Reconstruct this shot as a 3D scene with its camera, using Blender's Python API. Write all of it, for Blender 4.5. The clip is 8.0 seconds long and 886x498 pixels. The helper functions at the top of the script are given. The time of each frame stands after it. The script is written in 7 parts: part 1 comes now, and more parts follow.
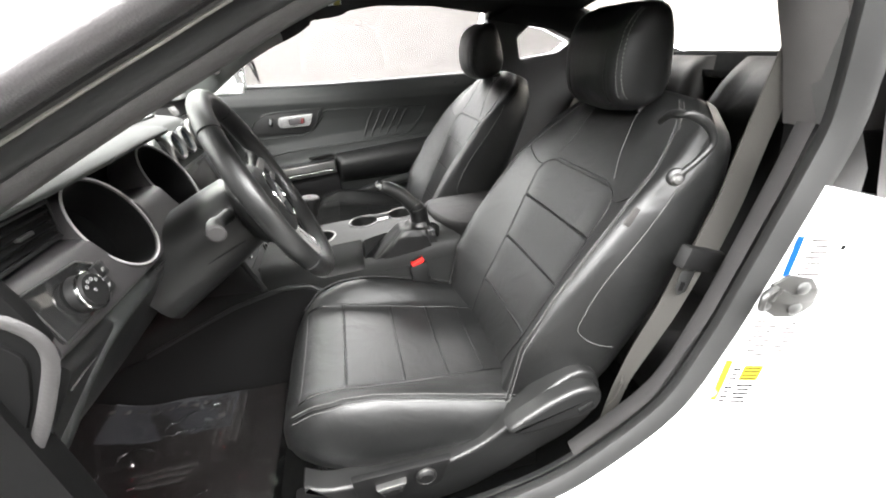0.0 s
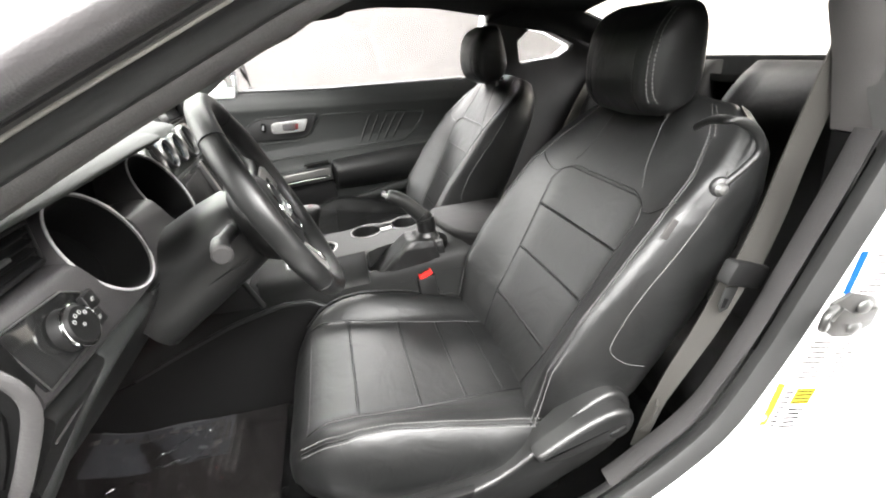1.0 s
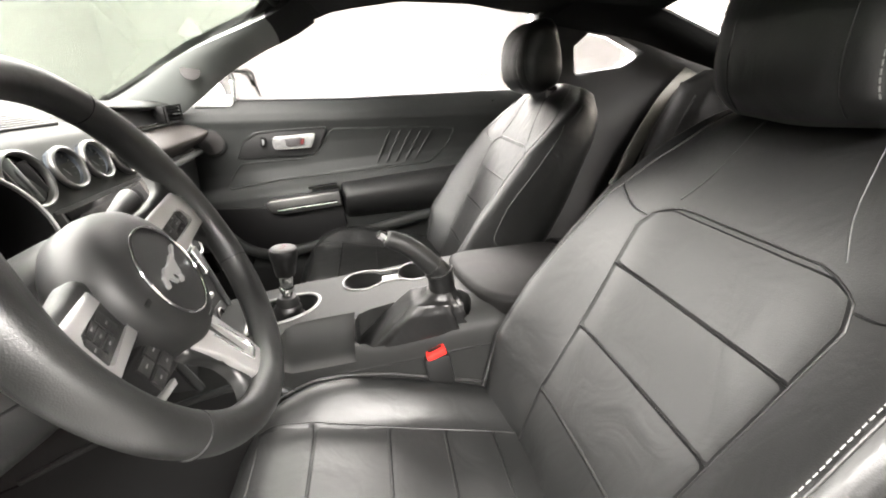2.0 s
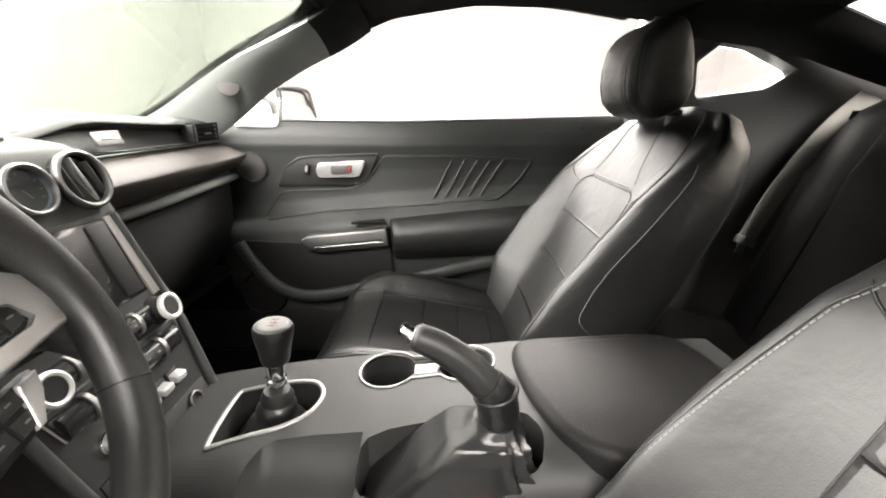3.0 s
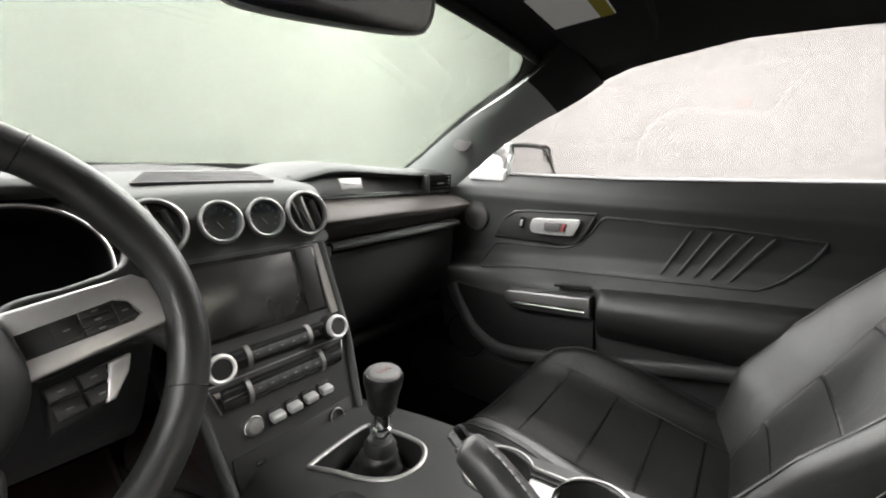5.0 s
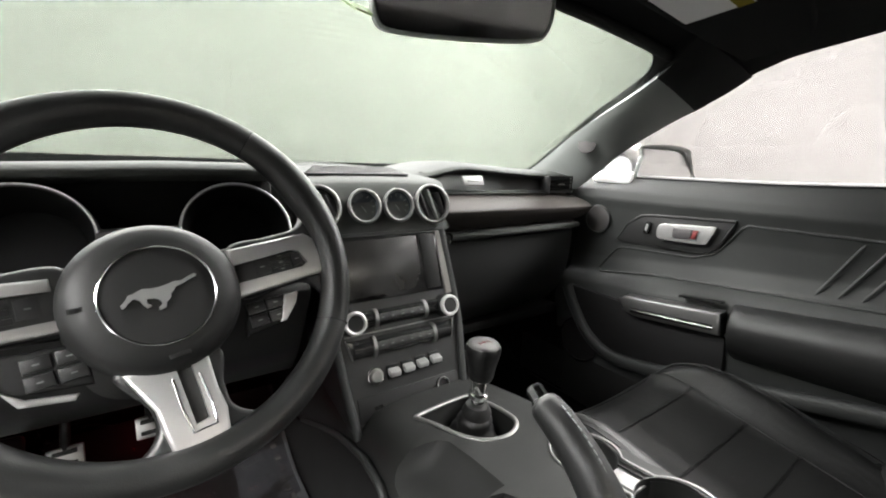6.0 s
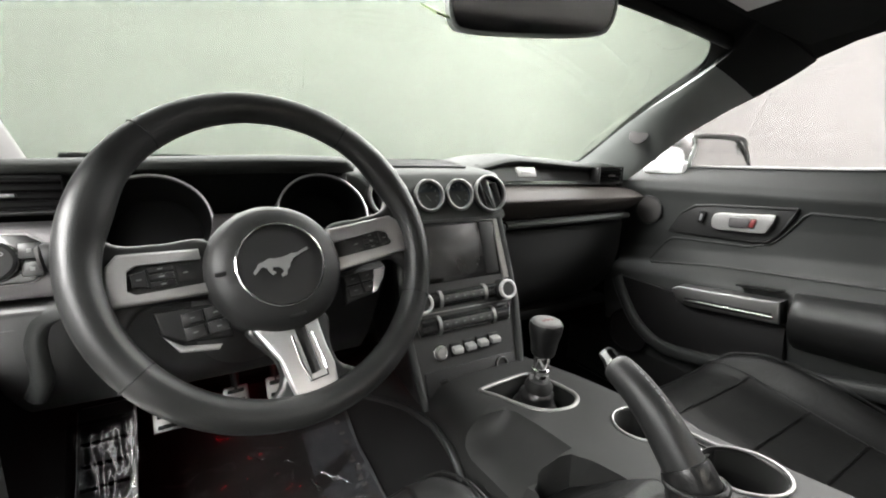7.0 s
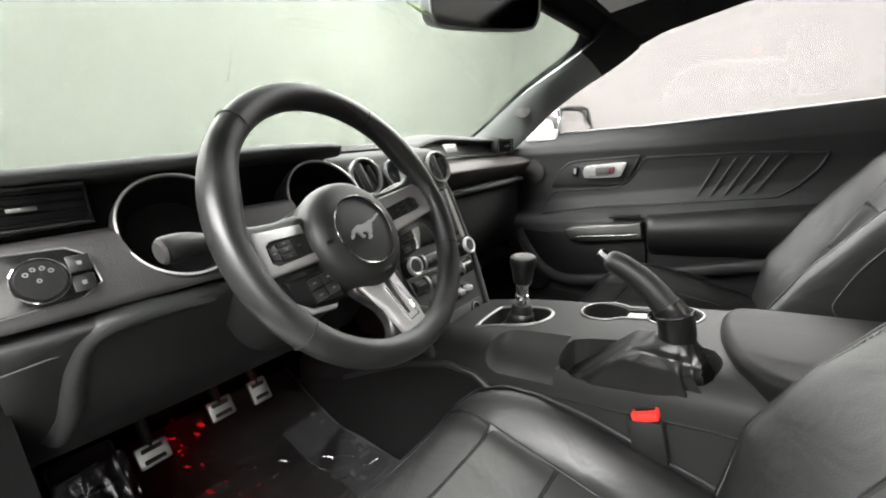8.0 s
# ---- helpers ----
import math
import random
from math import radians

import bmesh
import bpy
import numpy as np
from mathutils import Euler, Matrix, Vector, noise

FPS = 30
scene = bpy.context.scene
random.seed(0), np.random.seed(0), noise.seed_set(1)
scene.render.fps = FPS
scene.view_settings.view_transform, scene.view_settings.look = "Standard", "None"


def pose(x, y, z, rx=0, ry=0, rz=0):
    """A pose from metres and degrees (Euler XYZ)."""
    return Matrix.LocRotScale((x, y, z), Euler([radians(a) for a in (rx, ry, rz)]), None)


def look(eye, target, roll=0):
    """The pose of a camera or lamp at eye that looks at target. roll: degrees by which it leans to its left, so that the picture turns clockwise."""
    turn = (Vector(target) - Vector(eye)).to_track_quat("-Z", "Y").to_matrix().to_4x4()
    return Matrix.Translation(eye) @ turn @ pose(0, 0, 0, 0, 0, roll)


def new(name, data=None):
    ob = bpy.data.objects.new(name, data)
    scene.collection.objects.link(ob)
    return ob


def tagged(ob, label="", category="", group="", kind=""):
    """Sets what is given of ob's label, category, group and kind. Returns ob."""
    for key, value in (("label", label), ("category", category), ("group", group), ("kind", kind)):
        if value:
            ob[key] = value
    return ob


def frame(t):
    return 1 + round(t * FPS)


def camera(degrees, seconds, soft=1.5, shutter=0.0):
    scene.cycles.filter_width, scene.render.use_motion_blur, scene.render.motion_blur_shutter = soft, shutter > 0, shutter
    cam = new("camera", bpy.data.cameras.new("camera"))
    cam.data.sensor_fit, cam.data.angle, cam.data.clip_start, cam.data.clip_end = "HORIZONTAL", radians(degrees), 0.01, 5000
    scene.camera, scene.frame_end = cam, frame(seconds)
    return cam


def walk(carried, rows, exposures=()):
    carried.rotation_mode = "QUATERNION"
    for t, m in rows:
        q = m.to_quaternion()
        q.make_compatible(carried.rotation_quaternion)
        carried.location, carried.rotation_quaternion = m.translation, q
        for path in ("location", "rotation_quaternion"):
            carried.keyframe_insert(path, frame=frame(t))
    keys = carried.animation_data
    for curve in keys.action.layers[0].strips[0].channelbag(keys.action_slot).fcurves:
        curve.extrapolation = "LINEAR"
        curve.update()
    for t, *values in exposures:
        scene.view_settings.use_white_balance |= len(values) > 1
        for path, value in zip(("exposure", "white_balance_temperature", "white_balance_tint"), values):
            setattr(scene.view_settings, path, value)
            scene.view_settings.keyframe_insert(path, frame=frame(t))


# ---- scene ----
from mathutils.bvhtree import BVHTree

cam = camera(94.7, 8.0, soft=2.0)
PATH = [
    (0, (0.137, -1.064, 1.066), (0.53, 0.685, 0.179), -1.8),
    (0.5, (0.103, -1.038, 1.065), (0.554, 0.697, 0.177), -1.6),
    (1, (0.099, -1.001, 1.062), (0.553, 0.741, 0.191), -1.6),
    (1.2, (0.112, -0.969, 1.053), (0.554, 0.779, 0.189), -1.4),
    (2.3, (0.211, -0.606, 0.989), (0.449, 1.241, 0.26), -0.2),
    (2.5, (0.217, -0.548, 0.987), (0.4, 1.312, 0.276), 0.1),
    (3, (0.234, -0.45, 0.98), (0.237, 1.442, 0.332), 0.5),
    (3.5, (0.261, -0.385, 0.978), (0.027, 1.518, 0.408), 0.5),
    (4, (0.293, -0.354, 0.977), (-0.237, 1.508, 0.473), 0.7),
    (4.5, (0.32, -0.339, 0.982), (-0.551, 1.405, 0.535), 0.8),
    (5, (0.357, -0.326, 0.982), (-0.827, 1.229, 0.558), 1.4),
    (6.3, (0.429, -0.366, 0.962), (-1.239, 0.656, 0.547), 2.0),
    (6.5, (0.433, -0.376, 0.959), (-1.257, 0.608, 0.54), 1.8),
    (7, (0.436, -0.416, 0.954), (-1.261, 0.556, 0.532), 0.9),
    (7.5, (0.422, -0.511, 0.941), (-1.132, 0.668, 0.498), -1.5),
    (8, (0.38, -0.66, 0.935), (-0.863, 0.831, 0.454), -4.8),
]
walk(cam, [(t, look(eye, target, roll)) for t, eye, target, roll in PATH],
     exposures=[(0, 1.84, 6500, 10), (1.2, 1.97, 6600, 10), (2.3, 2.34, 6900, 12), (4.5, 2.28, 6800, 12), (4.9, 1.60, 6600, 10), (8, 1.55, 6550, 9)])

# ---- world and lights ----
world = bpy.data.worlds.new("studio_world")
scene.world = world
world.use_nodes = True
world.node_tree.nodes["Background"].inputs[0].default_value = (1.0, 0.99, 0.97, 1)
world.node_tree.nodes["Background"].inputs[1].default_value = 0.6


def area_lamp(name, m, sx, sy, watts, colour):
    data = bpy.data.lights.new(name, "AREA")
    data.shape, data.size, data.size_y, data.energy, data.color = "RECTANGLE", sx, sy, watts, colour
    ob = new(name, data)
    ob.matrix_world = m
    tagged(ob, "large soft white light added out of view for cabin and walls", "ceiling light", kind="structure")
    return ob


# soft lamps added out of view, each tuned to light the cabin or walls
LAMP = (1.0, 0.992, 0.982)
area_lamp("fill_lamp", look((0.4, -2.45, 3.30), (0.4, -0.55, 0.8)), 5.6, 2.2, 620, LAMP)
area_lamp("fill_lamp", look((0.2, 3.4, 3.4), (0.2, 3.6, 0)), 5.0, 1.4, 470, LAMP)
area_lamp("fill_lamp", look((-2.2, 1.8, 3.4), (-2.4, 1.8, 0)), 7.5, 1.2, 150, LAMP)
area_lamp("fill_lamp", look((-2.80, 0.1, 2.45), (0.4, 0.0, 0.85)), 4.8, 0.5, 215, LAMP)
area_lamp("fill_lamp", look((3.2, 0.3, 3.35), (1.2, 0.2, 0.8)), 1.2, 4.0, 90, LAMP)
area_lamp("fill_lamp", look((0.0, 3.3, 2.9), (0.3, 0.0, 0.8)), 4.6, 0.8, 360, LAMP)


# ---- materials ----
def mat(name, base, rough=0.5, metal=0.0, grain=0.0, grain_scale=700.0, wear=0.25, wear_scale=9.0, wrinkle=0.0, coat=0.0, spec=0.5, cells=False):
    """A surface with blotchy wear in colour and roughness, broad wrinkles and a fine grain."""
    m = bpy.data.materials.new(name)
    m.use_nodes = True
    nt = m.node_tree
    b = nt.nodes["Principled BSDF"]
    tc = nt.nodes.new("ShaderNodeTexCoord")
    big = nt.nodes.new("ShaderNodeTexNoise")
    big.inputs["Scale"].default_value, big.inputs["Detail"].default_value = wear_scale, 6.0
    nt.links.new(tc.outputs["Object"], big.inputs["Vector"])
    ramp = nt.nodes.new("ShaderNodeValToRGB")
    ramp.color_ramp.elements[0].position, ramp.color_ramp.elements[1].position = 0.3, 0.7
    lo = [c * (1 - wear * 0.6) for c in base]
    hi = [min(1.0, c * (1 + wear * 0.6)) for c in base]
    ramp.color_ramp.elements[0].color, ramp.color_ramp.elements[1].color = (*lo, 1), (*hi, 1)
    nt.links.new(big.outputs["Fac"], ramp.inputs["Fac"])
    nt.links.new(ramp.outputs["Color"], b.inputs["Base Color"])
    rr = nt.nodes.new("ShaderNodeMapRange")
    rr.inputs["To Min"].default_value, rr.inputs["To Max"].default_value = max(0.02, rough - 0.12 * wear * 2), min(1, rough + 0.12 * wear * 2)
    nt.links.new(big.outputs["Fac"], rr.inputs["Value"])
    nt.links.new(rr.outputs["Result"], b.inputs["Roughness"])
    b.inputs["Metallic"].default_value = metal
    b.inputs["Coat Weight"].default_value = coat
    b.inputs["Specular IOR Level"].default_value = spec
    last = None
    if grain > 0:
        fine = nt.nodes.new("ShaderNodeTexVoronoi" if cells else "ShaderNodeTexNoise")
        fine.inputs["Scale"].default_value = grain_scale
        nt.links.new(tc.outputs["Object"], fine.inputs["Vector"])
        bump = nt.nodes.new("ShaderNodeBump")
        bump.inputs["Strength"].default_value, bump.inputs["Distance"].default_value = grain, 0.0006
        nt.links.new(fine.outputs["Distance" if cells else "Fac"], bump.inputs["Height"])
        last = bump
    if wrinkle > 0:
        w = nt.nodes.new("ShaderNodeTexNoise")
        w.inputs["Scale"].default_value, w.inputs["Detail"].default_value, w.inputs["Distortion"].default_value = 13.0, 3.0, 0.8
        nt.links.new(tc.outputs["Object"], w.inputs["Vector"])
        bump = nt.nodes.new("ShaderNodeBump")
        bump.inputs["Strength"].default_value, bump.inputs["Distance"].default_value = wrinkle, 0.006
        nt.links.new(w.outputs["Fac"], bump.inputs["Height"])
        if last:
            nt.links.new(last.outputs["Normal"], bump.inputs["Normal"])
        last = bump
    if last:
        nt.links.new(last.outputs["Normal"], b.inputs["Normal"])
    return m


def glass_mat(name, tint, gloss=0.06, rough=0.02):
    """A thin pane: tinted see-through with mirror gloss that grows at a grazing angle."""
    m = bpy.data.materials.new(name)
    m.use_nodes = True
    nt = m.node_tree
    nt.nodes.remove(nt.nodes["Principled BSDF"])
    t, g, mix, fr, pw, mul = (nt.nodes.new("ShaderNode" + k) for k in ("BsdfTransparent", "BsdfGlossy", "MixShader", "LayerWeight", "Math", "Math"))
    t.inputs["Color"].default_value = (*tint, 1)
    g.inputs["Roughness"].default_value = rough
    fr.inputs["Blend"].default_value = 0.5
    pw.operation, pw.inputs[1].default_value = "POWER", 4.0
    mul.operation, mul.inputs[1].default_value, mul.inputs[2].default_value = "MULTIPLY_ADD", 0.26, gloss * 0.5
    nt.links.new(fr.outputs["Facing"], pw.inputs[0])
    nt.links.new(pw.outputs[0], mul.inputs[0])
    nt.links.new(mul.outputs[0], mix.inputs["Fac"])
    nt.links.new(t.outputs["BSDF"], mix.inputs[1])
    nt.links.new(g.outputs["BSDF"], mix.inputs[2])
    nt.links.new(mix.outputs["Shader"], nt.nodes["Material Output"].inputs["Surface"])
    return m


def glow_mat(name, colour, strength):
    m = bpy.data.materials.new(name)
    m.use_nodes = True
    b = m.node_tree.nodes["Principled BSDF"]
    b.inputs["Emission Color"].default_value, b.inputs["Emission Strength"].default_value = (*colour, 1), strength
    b.inputs["Base Color"].default_value = (*colour, 1)
    return m


LEATHER = mat("black_leather", (0.0044, 0.0046, 0.0045), 0.46, grain=0.16, grain_scale=700, cells=True, wear=0.35, wear_scale=7, wrinkle=0.45, spec=0.52)
LEATHER_INSERT = mat("perforated_black_leather", (0.0034, 0.0035, 0.0036), 0.38, grain=0.22, grain_scale=420, cells=True, wear=0.45, wear_scale=9, wrinkle=0.9, spec=0.32)
WHEEL_LEATHER = mat("worn_wheel_leather", (0.0080, 0.0082, 0.0080), 0.37, grain=0.16, grain_scale=900, cells=True, wear=0.8, wear_scale=18, wrinkle=0.14)
CONSOLE = mat("console_vinyl", (0.0145, 0.0148, 0.0144), 0.42, grain=0.16, grain_scale=900, cells=True, wear=0.25, wrinkle=0.05, spec=0.09)
SOFT = mat("soft_touch_vinyl", (0.0185, 0.0196, 0.0190), 0.42, grain=0.4, grain_scale=800, cells=True, wear=0.2, wrinkle=0.05, spec=0.30)
HUBVINYL = mat("fine_matt_hub_vinyl", (0.0085, 0.0086, 0.0085), 0.48, grain=0.12, grain_scale=1400, wear=0.2, spec=0.32)
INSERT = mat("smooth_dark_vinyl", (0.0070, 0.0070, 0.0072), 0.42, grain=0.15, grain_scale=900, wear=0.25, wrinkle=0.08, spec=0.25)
EMBLEM = mat("silver_emblem", (0.42, 0.425, 0.42), 0.30, metal=0.75, wear=0.1)
# raised greenish grey: the windshield's light on the dash top is in the colour
PAD = mat("lit_dash_vinyl", (0.044, 0.0462, 0.044), 0.85, grain=0.6, grain_scale=750, cells=True, wear=0.2, spec=0.08)
PLASTIC = mat("black_grained_plastic", (0.0075, 0.0076, 0.0075), 0.38, grain=0.25, grain_scale=900, wear=0.25, spec=0.48)
DARK = mat("matt_black_plastic", (0.0038, 0.0038, 0.0038), 0.60, grain=0.2, wear=0.2, spec=0.22)
GLOSS = mat("gloss_black_plastic", (0.008, 0.008, 0.008), 0.12, wear=0.25, wear_scale=25)
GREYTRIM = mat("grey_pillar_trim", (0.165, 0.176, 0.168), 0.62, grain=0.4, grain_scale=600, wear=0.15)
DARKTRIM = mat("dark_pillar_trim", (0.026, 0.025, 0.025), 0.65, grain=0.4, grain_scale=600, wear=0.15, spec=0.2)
# darker copy of the grey pillar trim: the left side's shade as colour
SHADED_TRIM = mat("shaded_pillar_trim", (0.055, 0.053, 0.052), 0.60, grain=0.4, grain_scale=600, wear=0.15, spec=0.3)
ENDTRIM = mat("dark_dimpled_trim", (0.026, 0.025, 0.025), 0.55, grain=0.4, grain_scale=300, cells=True, wear=0.2, spec=0.3)
DIAL = mat("unlit_dial_black", (0.0035, 0.0035, 0.0035), 0.6, wear=0.3, spec=0.06)
BOOT = mat("shiny_boot_leather", (0.0042, 0.0042, 0.0042), 0.33, grain=0.25, grain_scale=420, cells=True, wear=0.3, wrinkle=0.8, spec=0.38)
ARMREST = mat("worn_armrest_leather", (0.0055, 0.0053, 0.0052), 0.44, grain=0.4, grain_scale=600, cells=True, wear=0.3, wrinkle=0.30, spec=0.08)
PALE_WEBBING = mat("pale_grey_webbing", (0.20, 0.192, 0.175), 0.85, grain=0.8, grain_scale=900, wear=0.2)
# gloss cut low: the shadow over the rear bench is put into its leather
REAR_LEATHER = mat("shaded_rear_leather", (0.0050, 0.0049, 0.0048), 0.55, grain=0.2, grain_scale=700, cells=True, wear=0.3, wear_scale=7, wrinkle=0.25, spec=0.08)
DULL_STEEL = mat("dull_zinc_steel", (0.060, 0.060, 0.058), 0.42, metal=0.8, wear=0.25)
PILLARGREY = mat("brown_grey_pillar_trim", (0.038, 0.036, 0.035), 0.65, grain=0.4, grain_scale=600, wear=0.15, spec=0.25)
# base raised for light that the lamps don't bring to the rear sides
QUARTER = mat("lit_moulded_trim", (0.036, 0.0355, 0.0350), 0.40, grain=0.4, grain_scale=800, cells=True, wear=0.2)
ROLL = mat("brown_black_roll_vinyl", (0.042, 0.0375, 0.0350), 0.70, grain=0.25, grain_scale=800, cells=True, wear=0.2, spec=0.05)
TOGGLE = mat("bright_switch_plastic", (0.45, 0.45, 0.445), 0.28, metal=0.7, wear=0.1)
HANDLE = mat("bright_handle_chrome", (0.38, 0.38, 0.375), 0.26, metal=0.75, wear=0.1)
LIP = mat("bright_gauge_lip", (0.46, 0.46, 0.455), 0.42, metal=0.6, wear=0.1)
PRINT = mat("faint_dark_print", (0.035, 0.032, 0.03), 0.7, wear=0.2)
INK = mat("black_ink", (0.006, 0.006, 0.006), 0.8, wear=0.2, spec=0.05)
GAUGEFACE = mat("small_gauge_face", (0.045, 0.052, 0.060), 0.25, wear=0.5, wear_scale=40)
SEAL = mat("rubber_weather_seal", (0.0150, 0.0152, 0.0150), 0.55, grain=0.2, wear=0.3, spec=0.25)
HEADLINER = mat("black_headliner_cloth", (0.0109, 0.0111, 0.0110), 0.95, grain=0.5, grain_scale=1500, wear=0.2, spec=0.1)
CARPET = mat("black_carpet", (0.0040, 0.0041, 0.0040), 0.98, grain=1.0, grain_scale=900, wear=0.5, wear_scale=30, spec=0.03)
CHROME = mat("bright_chrome", (0.66, 0.66, 0.66), 0.12, metal=1.0, wear=0.12)
SATIN = mat("satin_aluminium", (0.22, 0.218, 0.214), 0.40, metal=1.0, grain=0.08, grain_scale=1200, wear=0.12)
SPOKESILVER = mat("satin_silver_spoke_paint", (0.47, 0.465, 0.46), 0.36, metal=0.8, grain=0.08, grain_scale=1200, wear=0.15)
BRUSHED = mat("dark_brushed_trim", (0.070, 0.067, 0.068), 0.42, metal=0.6, grain=0.25, grain_scale=500, cells=True, wear=0.2)
PAINT = mat("white_car_paint", (0.80, 0.80, 0.80), 0.25, coat=0.6, wear=0.03)
WEBBING = mat("grey_seat_belt_webbing", (0.015, 0.0138, 0.0115), 0.85, grain=0.8, grain_scale=900, wear=0.2)
SEAMGREY = mat("dark_grey_thread", (0.045, 0.045, 0.044), 0.7, wear=0.2)
THREAD = mat("light_grey_thread", (0.11, 0.11, 0.107), 0.85, wear=0.2)
RED = mat("red_plastic", (0.62, 0.02, 0.015), 0.35, wear=0.15)
RED_DULL = mat("dull_red_plastic", (0.10, 0.010, 0.010), 0.45, wear=0.2)
SCREEN = mat("dark_screen_glass", (0.012, 0.0112, 0.0105), 0.26, wear=0.2, wear_scale=14, spec=0.7)
WHITE_PLASTIC = mat("white_print", (0.75, 0.75, 0.74), 0.5, wear=0.05)
BLUE = mat("blue_print", (0.002, 0.034, 0.16), 0.6, wear=0.05, spec=0.1)
YELLOW = mat("yellow_print", (0.22, 0.18, 0.012), 0.6, wear=0.05, spec=0.1)
GREYPRINT = mat("grey_print", (0.1485, 0.1515, 0.1500), 0.6, wear=0.1)
STEEL = mat("plain_steel", (0.16, 0.163, 0.16), 0.42, metal=1.0, wear=0.2)
PAPER = mat("brown_grey_paper_mat", (0.012, 0.0108, 0.0100), 0.50, grain=0.3, grain_scale=300, wear=0.4, wear_scale=6, wrinkle=0.5)
SHEEN_PAPER = mat("film_sheen_paper", (0.034, 0.035, 0.037), 0.55, grain=0.3, grain_scale=300, wear=0.35, wear_scale=8, wrinkle=0.5)
WALL = mat("white_booth_wall", (0.82, 0.82, 0.815), 0.9, grain=0.2, grain_scale=60, wear=0.03, wear_scale=1.2, spec=0.1)
DIM_WALL = mat("dim_unseen_wall", (0.085, 0.085, 0.085), 0.9, grain=0.3, grain_scale=80, wear=0.2, wear_scale=2, spec=0.1)
FLOOR = mat("grey_booth_floor", (0.060, 0.056, 0.050), 0.6, wear=0.1, wear_scale=3)
MATT = mat("dull_black_plastic", (0.0030, 0.0030, 0.0030), 0.70, grain=0.4, grain_scale=700, wear=0.2, spec=0.06)
MIRROR = mat("mirror_glass", (0.85, 0.85, 0.85), 0.02, metal=1.0, wear=0.0)
WINDSHIELD = glass_mat("green_tinted_windshield", (0.262, 0.279, 0.256))
SIDEGLASS = glass_mat("clear_side_glass", (0.322, 0.315, 0.312))
FILM = glass_mat("clear_plastic_film", (0.82, 0.82, 0.83), 0.09, 0.035)
FILM_CREASE = glass_mat("sharp_film_crease", (0.85, 0.85, 0.86), 1.1, 0.12)
FILM_DULL = glass_mat("dull_plastic_film", (0.80, 0.80, 0.81), 0.10)
REDLIGHT = glow_mat("red_footwell_light", (1.0, 0.01, 0.02), 3.0)


# ---- mesh helpers ----
def part(name, bm, material, parent=None, label="", sharp=35):
    """Links bm as one mesh object, under a thing or a part."""
    bmesh.ops.recalc_face_normals(bm, faces=bm.faces)
    me = bpy.data.meshes.new(name)
    bm.to_mesh(me)
    bm.free()
    me.materials.append(material)
    me.shade_smooth()
    me.set_sharp_from_angle(angle=radians(sharp))
    ob = new(name, me)
    if parent is not None:
        ob.parent = parent
        top = parent
        while top.parent:
            top = top.parent
        ob.matrix_parent_inverse = Matrix.Translation(-top.location) if parent is top else Matrix.Identity(4)
    if label:
        ob["label"] = label
    return ob


def thing(name, label, category, at=(0, 0, 0), kind="", group=""):
    ob = new(name)
    ob.location = at
    ob.empty_display_size = 0.05
    return tagged(ob, label, category, group, kind)


def spl(pts, n, closed=False):
    """n points along a smooth curve through pts."""
    P = [np.array(p, float) for p in pts]
    k = len(P)
    out = []
    spans = k if closed else k - 1
    for i in range(n):
        u = i * spans / (n if closed else n - 1)
        j = min(int(u), spans - 1)
        f = u - j
        if closed:
            a, b, c, d = P[(j - 1) % k], P[j % k], P[(j + 1) % k], P[(j + 2) % k]
        else:
            a, b, c, d = P[max(j - 1, 0)], P[j], P[j + 1], P[min(j + 2, k - 1)]
        out.append(0.5 * (2 * b + (c - a) * f + (2 * a - 5 * b + 4 * c - d) * f * f + (3 * b - a - 3 * c + d) * f ** 3))
    return out


def loft(rings, closed=True, caps=True, bm=None):
    bm = bm or bmesh.new()
    rows = [[bm.verts.new(tuple(p)) for p in r] for r in rings]
    n = len(rows[0])
    for a, b in zip(rows, rows[1:]):
        for i in range(n if closed else n - 1):
            j = (i + 1) % n
            bm.faces.new((a[i], a[j], b[j], b[i]))
    if caps and closed:
        bm.faces.new(rows[0][::-1])
        bm.faces.new(rows[-1])
    return bm


def tube(pts, r, seg=8, closed=False, flat=1.0, up=None, bm=None):
    """A rod along pts; r one radius or one for each point; flat squeezes it along up."""
    P = [Vector(p) for p in pts]
    n = len(P)
    R = r if isinstance(r, (list, tuple)) else [r] * n
    rings = []
    ref = Vector(up) if up is not None else None
    side = None
    for i, p in enumerate(P):
        a, b = (P[i - 1], P[(i + 1) % n]) if closed else (P[max(i - 1, 0)], P[min(i + 1, n - 1)])
        t = (b - a).normalized()
        if ref is not None:
            s = t.cross(ref)
        else:
            s = side - t * side.dot(t) if side is not None else t.orthogonal()
        if s.length < 1e-6:
            s = t.orthogonal()
        s.normalize()
        side = s
        v = s.cross(t)
        rings.append([p + s * (R[i] * math.cos(k * 2 * math.pi / seg)) + v * (R[i] * flat * math.sin(k * 2 * math.pi / seg)) for k in range(seg)])
    if closed:
        rings.append(rings[0])
        out = loft(rings, True, False, bm)
        bmesh.ops.remove_doubles(out, verts=out.verts, dist=1e-6)
        return out
    return loft(rings, True, True, bm)


